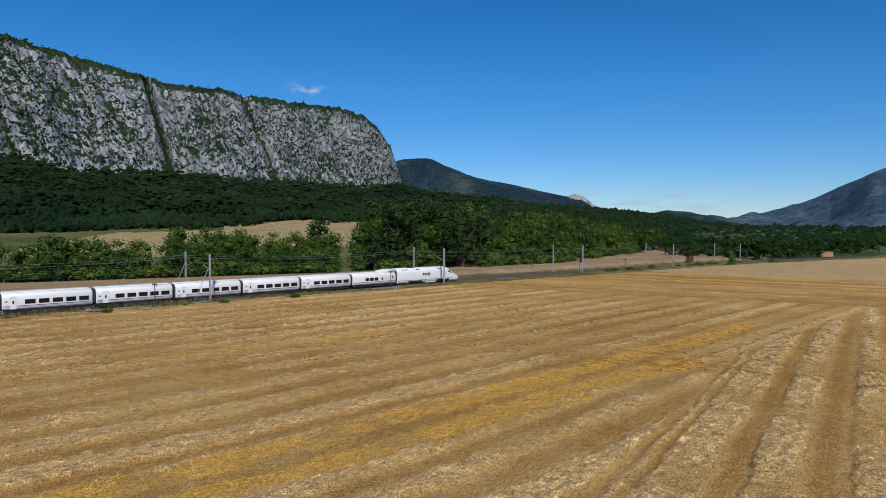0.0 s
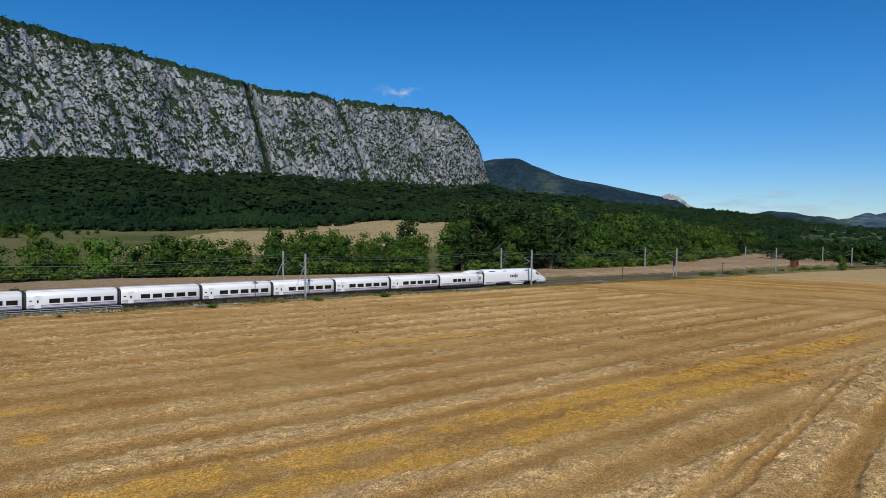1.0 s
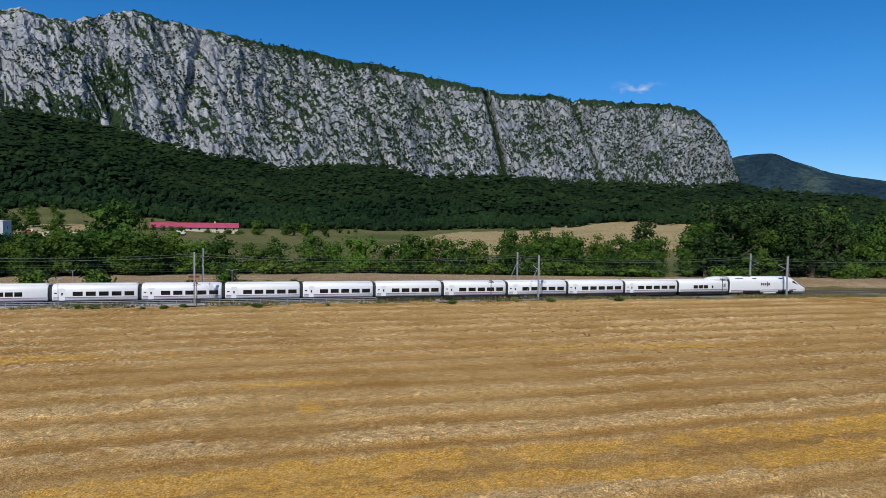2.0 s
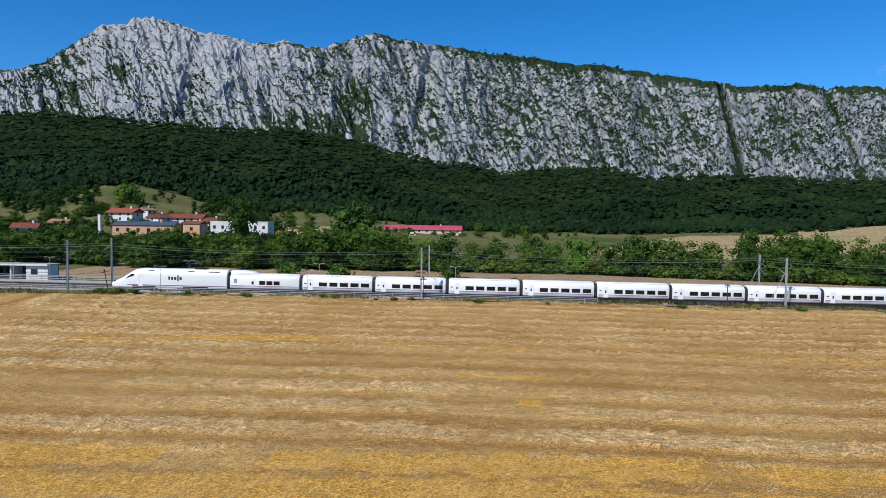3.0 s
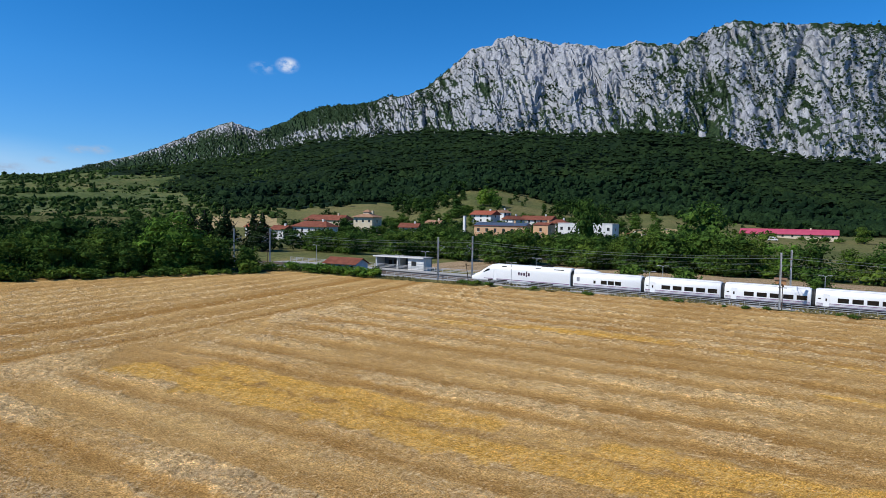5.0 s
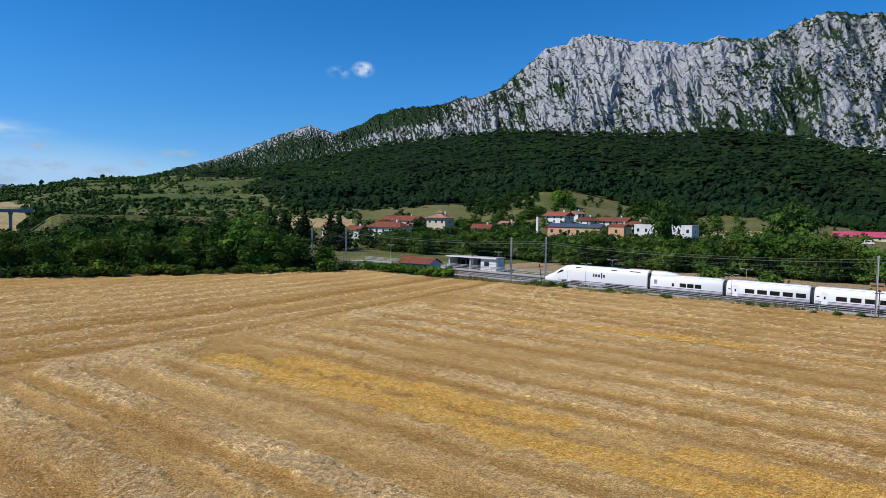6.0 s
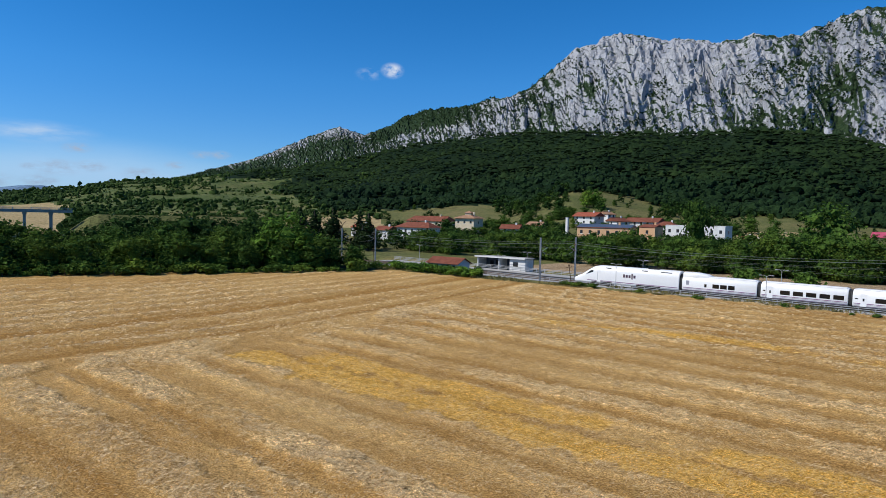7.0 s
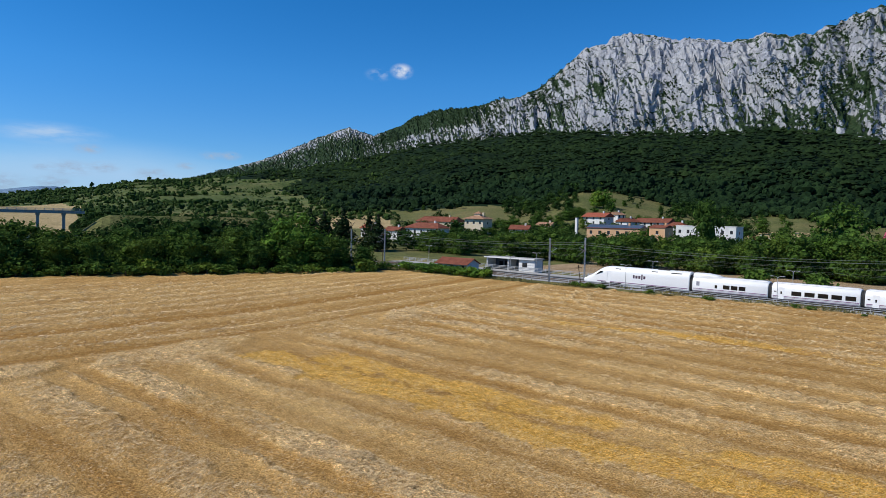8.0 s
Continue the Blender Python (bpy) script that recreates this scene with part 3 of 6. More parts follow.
    erow = ease(1.9, 0.9, np.abs(ue / 5.4 - ke) * 5.4) * (0.3 + 0.5 * noise_grid(ke * 3.1 + 0.5, y * 0.02, 1.0, 39))
    etone = 1.3 * (noise_grid(ke * 6.7 + 0.5, y * 0.008, 1.0, 63) - 0.68)
    straw = straw * (1 - east) + erow * east
    tone = tone * (1 - east) + etone * east
    # a few bleached streaks and the wheel marks of a turn
    straw = np.maximum(straw, 1.1 * band(v, 75.3, 0.35) * ease(8, 10, x) * ease(20, 17, x))
    for radius in (24.0, 26.8):
        ring = np.hypot(x + 30, y - 104) - radius + 0.8 * rag2
        straw = np.maximum(straw, 1.1 * band(ring, 0, 0.35, 0.25) * ease(-36, -40, x) * ease(75, 78, y))
    # bright fresh chaff
    gap = 1 - 0.9 * ease(-18.5, -17, x + 2 * rag2) * ease(-10.5, -12, x + 2 * rag2)
    g = 2.0 * band(v + 2.2 * rag, 35.2, 1.3, 0.9) * ease(-47, -44, x) * ease(108, 92, x) * gap
    g = np.maximum(g, 2.0 * band(v + 0.03 * np.clip(x - 20, 0, 50), 31.4 - 2.4 * rag, 1.6, 1.0) * ease(-52, -49, x) * ease(78, 62, x))
    g = np.maximum(g, 0.5 * band(v + 2 * rag, 33.3, 2.2, 0.6) * ease(-47, -44, x) * ease(95, 80, x))
    line = np.interp(x, [-45, -20, 0, 30, 55, 80], [67, 71.3, 69, 68, 63.7, 62])
    g = np.maximum(g, 1.3 * band(y + 2.0 * rag2, line, 1.4, 0.8) * ease(-46, -40, x) * ease(75, 55, x))
    g = np.maximum(g, 1.5 * band(v, 55.6, 0.6) * ease(-3, -1, x) * ease(8.5, 6, x))
    g = np.maximum(g, 1.8 * ease(2.3, 0.9, np.hypot((x - 3.7) * 1.4, y - 48.4)))
    g = np.maximum(g, 0.55 * band(ur, -5.6, 0.9, 0.6) * west * ease(110, 60, y))
    g = np.maximum(g, 1.0 * east * ease(0.4, 0.65, noise_grid(ke * 2.9 + 0.5, y * 0.01, 1.0, 65)))
    g = g * (0.5 + 0.5 * ease(0.34, 0.54, fractal(x, y, 3.4, 41, 4, 0.65))) * (0.5 + 0.5 * ease(0.3, 0.5, fractal(x, y, 24, 45, 2)))
    straw = np.where(g > 0.4, straw * 0.5, straw)
    return np.clip(straw, 0, 1.15), np.clip(g, 0, 1), tone + 0.3 * rag2


def field_edge(x):
    return np.interp(x, [-130, -95, -80, -55, -30, 60, 130, 230], [101.5, 103, 104, 107, 109.2, 109.0, 106.0, 102.8]) + 1.0 * (noise_grid(x, np.asarray(x) * 0, 7, 3) - 0.5) - np.clip(x - 230, 0, 500) ** 2 / 3200


def in_field(x, y):
    x, y = np.asarray(x, float), np.asarray(y, float)
    edge = field_edge(x)
    left = -146.0 + 0.41 * y + 2.0 * (noise_grid(y, x * 0, 9, 4) - 0.5)
    return (y < edge) & (x > left)


def land_swell(x, y):
    """Small swells of the meadows; spurs and gullies of the wooded slope."""
    r = np.hypot(x, y)
    az = np.degrees(np.arctan2(x, y))
    r0, r1, r2 = radii(az)
    slope = ease(0, 0.25, (r - r1) / (r2 - r1)) * ease(1.0, 0.85, (r - r1) / (r2 - r1)) * ease(58, 46, az) * ease(-75, -60, az)
    return ease(160, 400, r) * 3.0 * (fractal(x, y, 120, 61, 4) - 0.5) + slope * (46 * (fractal(x, y, 300, 67, 2) - 0.5) + 34 * (np.abs(fractal(x, y * 0.55, 190, 69, 3) - 0.5) * 2 - 0.3))


def ground_z(x, y):
    """The finished ground with windrows, furrows and small swells."""
    z = base_height(x, y)
    r = np.hypot(x, y)
    s, g, tone = swath(x, y)
    f = in_field(x, y)
    z = z + np.where(f, 0.32 * s * ease(190, 120, r) * (0.1 + 1.7 * fractal(x, y, 0.8, 53, 3, 0.6)) + 0.1 * (fractal(x, y, 2.5, 51, 2) - 0.5), 0)
    z = z + land_swell(x, y)
    d = y - track_y(x)
    z = z - 0.72 * ease(-8.2, -6.0, d) * ease(17, 13, d) * ease(640, 560, x) * ease(-430, -380, x)
    return z


def zat(x, y):
    return float(base_height(x, y) + land_swell(np.array([x]), np.array([y]))[0])


def grid_mesh(name, P, mats, fmat=None, smooth=True, attrs=(), wrap=False):
    """A mesh from a grid of points P (rows, columns, 3)."""
    nr, nc = P.shape[:2]
    idx = np.arange(nr * nc).reshape(nr, nc)
    if wrap:
        idx = np.concatenate([idx, idx[:, :1]], 1)
    quads = np.stack([idx[:-1, :-1], idx[:-1, 1:], idx[1:, 1:], idx[1:, :-1]], -1).reshape(-1, 4)
    me = bpy.data.meshes.new(name)
    me.vertices.add(nr * nc)
    me.vertices.foreach_set("co", P.reshape(-1).astype(np.float32))
    me.loops.add(len(quads) * 4)
    me.loops.foreach_set("vertex_index", quads.reshape(-1).astype(np.int32))
    me.polygons.add(len(quads))
    me.polygons.foreach_set("loop_start", (np.arange(len(quads)) * 4).astype(np.int32))
    me.polygons.foreach_set("use_smooth", np.full(len(quads), smooth))
    if fmat is not None:
        me.polygons.foreach_set("material_index", fmat.astype(np.int32).reshape(-1))
    for key, val in attrs:
        a = me.attributes.new(key, "FLOAT", "POINT")
        a.data.foreach_set("value", val.reshape(-1).astype(np.float32))
    for m in mats:
        me.materials.append(m)
    me.update()
    me.validate()
    return me


def build_ground():
    az = np.concatenate([np.arange(-180, -86, 4.0), np.arange(-86, 86, 0.23), np.arange(86, 180, 4.0)])
    rr = np.concatenate([[0.0, 4, 9, 14, 19, 22], 1 / np.linspace(1 / 25, 1 / 116, 250), np.arange(117, 210, 1.2)])
    ring = np.linspace(0, 1, 105)[1:]
    A = np.radians(az)[None, :]
    r0, r1, r2 = radii(az)
    near = np.repeat(rr[:, None], len(az), 1)
    mid = 210 + (r2[None, :] - 210) * ring[:, None] ** 1.6
    far = r2[None, :] + (4900 - r2[None, :]) * (np.linspace(0, 1, 16)[1:, None] ** 1.5)
    R = np.concatenate([near, mid, far], 0)
    X, Y = R * np.sin(A), R * np.cos(A)
    Z = ground_z(X, Y)
    s, g, tone = swath(X, Y)
    cx, cy = (X[:-1] + X[1:]) / 2, (Y[:-1] + Y[1:]) / 2
    rc = np.hypot(cx, cy)
    ca = np.degrees(np.arctan2(cx, cy))
    q0, q1, q2 = radii(ca)
    zone = np.full(cx.shape, 3)
    zone[in_field(cx, cy)] = 0
    verge = (~in_field(cx, cy)) & (cy < 134) & (cx > -135)
    zone[verge] = 2
    hedge = 172 + 6 * (noise_grid(cx, cy * 0, 40, 7) - 0.5) - np.clip(cx - 30, 0, 400) * 0.22
    strip = (cy >= 132 + 2 * noise_grid(cx, cy * 0, 20, 9)) & (cy < hedge) & (cx > -95)
    zone[strip] = 1
    far_strip = (cy >= 130) & (cx > 150) & (cy < 190) & (cx < 420)
    zone[far_strip] = 1
    left = (cx < -103) & ~in_field(cx, cy) & (ca > -110) & (rc < 330) & (cy < 108)
    zone[left] = 5
    ca = ca + 4.0 * (fractal(cx, cy, 90, 19, 2) - 0.5)
    tan_f = (ca > 9 + (rc - 280) * 0.04) & (ca < 28) & (rc > 280) & (rc < 470 + 40 * noise_grid(cx, cy, 60, 12))
    zone[tan_f] = 4
    rc = rc + 70 * (fractal(cx, cy, 110, 29, 2) - 0.5) * (rc > 250)
    zone[(ca > 26) & (ca < 40) & (rc > 330) & (rc < q1)] = 4
    zone[(ca > -16) & (ca < -9) & (rc > 330) & (rc < 400)] = 4
    zone[(ca > -58) & (ca < -46) & (rc > 400) & (rc < 480)] = 4
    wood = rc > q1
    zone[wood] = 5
    zone[(ca < -50 - 12 * (rc - q1) / (q2 - q1) + 8 * (fractal(cx, cy, 150, 15, 3) - 0.5)) & (rc > q1) & (rc < q2 * 1.2)] = 6
    zone[(rc > q2 * 1.01) | ((ca > 66) & (rc > 420)) | ((ca < -76) & (rc > 420))] = 7
    zone[np.abs(ca) > 100] = np.where(rc[np.abs(ca) > 100] < 300, 0, 7)
    zone[(ca < -71) & (ca > -90) & (rc > 330) & (rc < 950)] = 4
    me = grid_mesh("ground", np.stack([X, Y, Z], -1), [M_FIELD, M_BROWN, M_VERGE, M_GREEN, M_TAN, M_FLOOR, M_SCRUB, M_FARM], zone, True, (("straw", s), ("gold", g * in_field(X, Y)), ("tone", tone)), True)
    return tagged(new("ground", me), "valley floor of golden wheat stubble, meadows and wooded slopes", "ground", kind="structure")


ground = build_ground()


def ribbon(name, xs, y_low, y_high, lift, mat, label, rows=10):
    """A strip of land along the railway, a hand's breadth proud of the ground."""
    v = np.linspace(0, 1, rows)[:, None]
    X = np.repeat(xs[None, :], rows, 0)
    Y = y_low[None, :] * (1 - v) + y_high[None, :] * v
    Z = ground_z(X, Y) + lift
    Z[0] -= lift * 1.5
    Z[-1] -= lift * 1.5
    s, g, tone = swath(X, Y)
    me = grid_mesh(name, np.stack([X, Y, Z], -1), [mat], None, True, (("straw", s), ("gold", 0 * g), ("tone", tone)))
    return tagged(new(name, me), label, "ground", kind="structure")


vx = np.arange(-126, 640, 0.8)
bend = np.clip(vx - 230, 0, 500) ** 2 / 3200
ribbon("verge", vx, field_edge(vx) + 0.5 * (noise_grid(vx, vx * 0, 1.7, 8) - 0.5), 114.6 - bend, 0.16, M_VERGE, "strip of rough green grass between field and railway")
bx = np.arange(196, 560, 1.5)
ribbon("bleached_field", bx, np.minimum(np.maximum(96 - (bx - 196) * 2.5, -70) + 3 * (noise_grid(bx, bx * 0, 9, 14) - 0.5), field_edge(bx) - 0.5), field_edge(bx) + 0.3, 0.1, M_PALE, "pale bleached stubble field in the bend of the railway", 70)
fx = np.arange(-60, 345, 1.5)
fb = np.clip(fx - 230, 0, 500) ** 2 / 3200
ribbon("pale_field", fx, 131.0 + 1.5 * noise_grid(fx, fx * 0, 15, 9) - fb, np.maximum(171 - np.clip(fx - 30, 0, 110) * 0.22 + np.clip(fx - 200, 0, 200) * 0.08 + 4 * (noise_grid(fx, fx * 0, 30, 7) - 0.5), 140) - fb, 0.2, M_BROWN, "pale brown stubble field behind the railway", 16)


# ---- the limestone massif behind the valley ----
def build_cliffs():
    az = np.arange(-63, 42.01, 0.085)
    r0, r1, r2 = radii(az)
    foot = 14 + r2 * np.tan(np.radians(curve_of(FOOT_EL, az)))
    west = ease(-35, -45, az)
    depth = 330 + 60 * np.sin(az / 6.0) + 480 * west
    r3 = r2 + depth
    jag = 11 * (fractal(az * 30, az * 0, 40, 71, 4) - 0.5) + 10 * (fractal(az * 30, az * 0, 9, 75, 2) - 0.5)
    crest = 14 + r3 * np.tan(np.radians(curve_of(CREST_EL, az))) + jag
    v = np.concatenate([np.linspace(-0.12, 1, 120), np.linspace(1, 1.6, 12)[1:]])
    V = v[:, None]
    up = np.clip(V, -0.12, 1)
    Zc = foot + (crest - foot) * up - np.clip(V - 1, 0, 1) * 130
    S = (np.radians(az) * r2)[None, :] + 0 * V
    tall = crest - foot
    # steep slabs standing one behind another, with broken ledges between them
    prof = np.clip(up, -0.12, 1) + 0 * S
    lean = S + 0.2 * (Zc - foot)
    steps = 1.0 / 34.0
    shift = 3.8 * (fractal(lean, Zc * 0.3, 48, 81, 4, 0.65) - 0.5) + 1.3 * (np.abs(fractal(lean, Zc * 0.15, 26, 83, 2) - 0.5) * 2)
    h = Zc * steps + shift
    tooth = h - np.floor(h)
    # each slab: a face leaning back a little, then a ledge
    rise = np.floor(h) + 0.22 * tooth / 0.8 * (tooth < 0.8) + (0.22 + 0.78 * ease(0.78, 1.0, tooth)) * (tooth >= 0.8)
    back = prof + 0.5 * (rise - h) / (np.maximum(tall, 40) * steps)[None, :] * ease(0.0, 0.1, prof) * ease(1.0, 0.9, prof)
    folds = fractal(lean, Zc * 0.35, 190, 91, 3, 0.5) - 0.5
    ribs = 1 - np.abs(fractal(lean, Zc * 0.3, 44, 95, 2, 0.5) - 0.5) * 2
    fins = 1 - np.abs(fractal(lean, Zc * 0.25, 20, 107, 2, 0.5) - 0.5) * 2
    crags = fractal(S, Zc * 0.7, 9, 99, 2, 0.6) - 0.5
    amp = ease(-0.1, 0.12, up) * (1 - 0.7 * ease(0.88, 1.0, up))
    amp = amp * (1 - 0.6 * west[None, :])
    R = r2 + depth * back + amp * (120 * folds - 34 * (ribs - 0.6) - 24 * (fins - 0.6) + 10 * crags)
    gull = np.zeros_like(S)
    for a0, a1, w, d in ((20.6, 22.6, 0.28, 62), (-10.5, -9.2, 0.9, 24), (-22.2, -23.8, 0.6, 24), (-3.0, -5.0, 0.4, 28), (9.0, 12.0, 0.4, 28), (28.0, 31.0, 0.4, 25)):
        mid = a1 + (a0 - a1) * up
        gull += d * np.exp(-((az[None, :] - mid) / w) ** 2)
    R = R + gull * ease(-0.05, 0.2, up) * (1 - 0.5 * ease(0.95, 1.0, up))
    R = np.where(V > 1, r3 + (V - 1) * 500, R)
    Zc = Zc + amp * 10 * (fractal(S, Zc, 35, 103, 2) - 0.5)
    A = np.radians(az)[None, :]
    P = np.stack([R * np.sin(A), R * np.cos(A), Zc], -1)
    azs = az[None, :] + 0 * V
    green = 0.12 * ease(0.9, 1.0, up) * ease(-4, 6, azs) + 0.32 * ease(0.3, 0.5, up) * ease(-47.2, -46, azs) * ease(-36.5, -39.5, azs) - 0.08 * ease(-46.8, -47.6, azs) + 0.2 * np.exp(-((azs + 28.3) / 1.3) ** 2 - ((up - 0.5) / 0.13) ** 2) + 0.16 * np.exp(-((azs + 12.5) / 1.2) ** 2 - ((up - 0.85) / 0.1) ** 2) + 0.24 * ease(-36, -44, azs) * (fractal(S, Zc, 120, 113, 4) - 0.42) + 0.12 * ease(1.0, 1.04, V + 0 * azs) - 0.12 * ease(-33, -29, azs) * ease(-14, -20, azs) * ease(0.4, 0.6, up)
    green = green + (0.2 * band(tooth, 0.88, 0.1, 0.1) * ease(0.46, 0.6, fractal(S, Zc, 38, 111, 3)) + 0.1 * ease(0.0, 0.2, folds) + 0.05 * ease(0.75, 0.45, ribs)) * ease(-46, -38, azs) - 0.095
    green = green + 0.32 * ease(-44, -50, azs) * ease(1.0, 0.5, up + 0.3 * folds)
    green = green + (0.1 + 0.2 * ease(14, 18, azs)) * np.clip(gull / 40 - 0.2, 0, 1) - 0.02 + 0.16 * ease(0.52, 0.66, fractal(S, Zc * 0.6, 120, 119, 3)) * ease(-34, -28, azs) * ease(6, 0, azs) + 0.05 * ease(-6, 6, azs) + 0.1 * ease(0.55, 1.0, up) * ease(-8, 2, azs) * (fractal(S, Zc, 60, 117, 3) - 0.3)
    me = grid_mesh("limestone_mountain", P, [M_ROCK], None, False, (("green", green),))
    ob = tagged(new("limestone_mountain", me), "long grey limestone cliff wall with shrubs in its folds", "mountain", kind="structure")
    return ob, P, azs, up, band(tooth, 0.92, 0.12, 0.1) + 0.5 * ease(0.7, 0.4, ribs)


cliffs, CLIFF_P, CLIFF_AZ, CLIFF_UP, CLIFF_LEDGE = build_cliffs()


def far_ridge(name, stops, r, depth, mat, label, seed, rough=10):
    """A far hill: a ridge whose crest follows (direction, elevation) stops."""
    a = np.array(stops)
    az = np.linspace(a[0, 0], a[-1, 0], 220)
    crest = 14 + r * np.tan(np.radians(np.interp(az, a[:, 0], a[:, 1])))
    crest = crest + rough * (fractal(az * 40, az * 0, 60, seed, 4) - 0.5)
    v = np.linspace(0, 1.5, 46)[:, None]
    Z = -30 + (crest + 30) * np.sin(np.clip(v, 0, 1) * math.pi / 2) - np.clip(v - 1, 0, 1) * 200
    R = r + depth * (v - 1) + 0 * crest
    S = np.radians(az)[None, :] * r + 0 * v
    spur = fractal(S, R * 0.4, 420, seed + 9, 4) - 0.5
    Z = Z + spur * 0.5 * depth * np.sin(np.clip(v, 0, 1) * math.pi) * 0.5
    A = np.radians(az)[None, :]
    P = np.stack([R * np.sin(A), R * np.cos(A), Z], -1)
    me = grid_mesh(name, P, [mat], None, True)
    return tagged(new(name, me), label, "hill", kind="structure")


far_ridge("far_hill_east", [(36, 4.5), (41, 4.75), (43.8, 4.5), (47.5, 3.8), (51, 3.2), (55.6, 2.2), (57, 2.0), (58, 1.3), (60.5, 0.98), (62.6, 0.65), (66, 0.15), (70, -0.6)], 3300, 900, M_FARHILL, "dark wooded hill, its colour tinted with haze blue", 200, 4)
far_ridge("far_hill_south", [(66, -0.5), (68.7, -0.15), (70.7, 0.45), (72.2, 1.0), (74.7, 1.9), (76.3, 2.75), (77.8, 3.4), (79.1, 3.75), (84, 5.0), (92, 6.0), (110, 2)], 3500, 1100, M_VALLEYHILL, "wooded hill at the valley's end, tinted haze blue", 230)
far_ridge("far_range_east", [(58, -0.1), (64, 0.05), (67.4, 0.2), (70, 0.0), (72.3, 1.1), (73.2, 1.47), (74.8, 1.62), (78, 1.2), (90, 0.5)], 4600, 500, M_BLUEHILL, "far range beyond the valley, tinted pale haze blue", 250)
far_ridge("far_range_west", [(-100, 0.7), (-84, 0.9), (-78, 1.25), (-75, 1.45), (-72, 1.75), (-69, 1.5), (-60, 1.0)], 4600, 500, M_BLUEHILL, "far range beyond the valley, tinted pale haze blue", 270)


def rock_outcrop():
    """A bare pale crag on the shoulder of the far hill."""
    rng = np.random.RandomState(61)
    az = np.linspace(55.7, 58.1, 40)
    v = np.linspace(0, 1.3, 22)[:, None]
    top = 14 + 3290 * np.tan(np.radians(np.interp(az, [55.7, 56.0, 56.4, 57.0, 57.6, 58.1], [2.0, 2.3, 2.36, 2.2, 1.85, 1.35])))
    up = np.clip(v, 0, 1)
    Z = top - 52 * (1 - up) - np.clip(v - 1, 0, 1) * 90 + 9 * (rng.rand(22, 40) - 0.5)
    R = 3190 + 95 * up ** 1.4 + np.clip(v - 1, 0, 1) * 200 + 16 * (rng.rand(22, 40) - 0.5)
    A = np.radians(az)[None, :]
    me = grid_mesh("rock_outcrop", np.stack([R * np.sin(A), R * np.cos(A), Z], -1), [M_CRAG], None, False)
    tagged(new("rock_outcrop", me), "bare pale limestone crag on the far hill", "rock", kind="structure")


rock_outcrop()


# ---- woods and trees ----
def ico(sub):
    bm = bmesh.new()
    bmesh.ops.create_icosphere(bm, subdivisions=sub, radius=1.0)
    v = np.array([p.co[:] for p in bm.verts])
    f = np.array([[p.index for p in q.verts] for q in bm.faces])
    bm.free()
    return v, f


ICO1, ICO2 = ico(1), ico(2)


def dome_shape(sides):
    """A rounded crown of a few sides with an open foot."""
    V, F = [], []
    rings = ((-0.3, 0.8), (0.3, 0.97), (0.78, 0.62)) if sides > 5 else ((-0.2, 0.85), (0.5, 0.85))
    for k, (z, r) in enumerate(rings):
        V += [(r * math.cos(6.2832 * (i + 0.5 * k) / sides), r * math.sin(6.2832 * (i + 0.5 * k) / sides), z) for i in range(sides)]
    V.append((0, 0, 1.0))
    for k in range(len(rings) - 1):
        for i in range(sides):
            a, b, c, d = k * sides + i, k * sides + (i + 1) % sides, (k + 1) * sides + i, (k + 1) * sides + (i + 1) % sides
            F += [(a, b, c), (b, d, c)]
    top = (len(rings) - 1) * sides
    F += [(top + i, top + (i + 1) % sides, top + sides) for i in range(sides)]
    return np.array(V), np.array(F)


DOME = dome_shape(7)
TUFT = dome_shape(5)


def soup(name, verts, faces, mats, fmat=None, smooth=False):
    """A mesh from plain arrays of points and triangles or quads."""
    k = faces.shape[1]
    me = bpy.data.meshes.new(name)
    me.vertices.add(len(verts))
    me.vertices.foreach_set("co", np.ascontiguousarray(verts, np.float32).reshape(-1))
    me.loops.add(faces.size)
    me.loops.foreach_set("vertex_index", np.ascontiguousarray(faces, np.int32).reshape(-1))
    me.polygons.add(len(faces))
    me.polygons.foreach_set("loop_start", (np.arange(len(faces)) * k).astype(np.int32))
    me.polygons.foreach_set("use_smooth", np.full(len(faces), smooth))
    if fmat is not None:
        me.polygons.foreach_set("material_index", np.asarray(fmat, np.int32))
    for m in mats:
        me.materials.append(m)
    me.update()
    me.validate()
    return me


def lumps(name, centres, sizes, mat, seed, flat=0.85, sub=ICO2, dome=True, rough=0.5, smooth=True):
    """Many small uneven crowns in one mesh, each an island of its own."""
    rng = np.random.RandomState(seed)
    v, f = sub
    if dome:
        keep = v[:, 2] > -0.35
        remap = np.cumsum(keep) - 1
        f = remap[f[keep[f].all(1)]]
        v = v[keep]
    n, m = len(centres), len(v)
    spin = rng.rand(n) * 6.283
    c, s = np.cos(spin)[:, None], np.sin(spin)[:, None]
    size = np.asarray(sizes)[:, None]
    swell = 1 + rough * (rng.rand(n, m) - 0.5)
    x = (v[:, 0] * c - v[:, 1] * s) * size * swell * (0.85 + 0.3 * rng.rand(n, 1))
    y = (v[:, 0] * s + v[:, 1] * c) * size * swell
    z = v[:, 2] * size * flat * swell * (0.8 + 0.5 * rng.rand(n, 1))
    P = np.stack([x, y, z], -1) + np.asarray(centres)[:, None, :]
    F = f[None, :, :] + (np.arange(n) * m)[:, None, None]
    return soup(name, P.reshape(-1, 3), F.reshape(-1, 3), [mat], None, smooth)


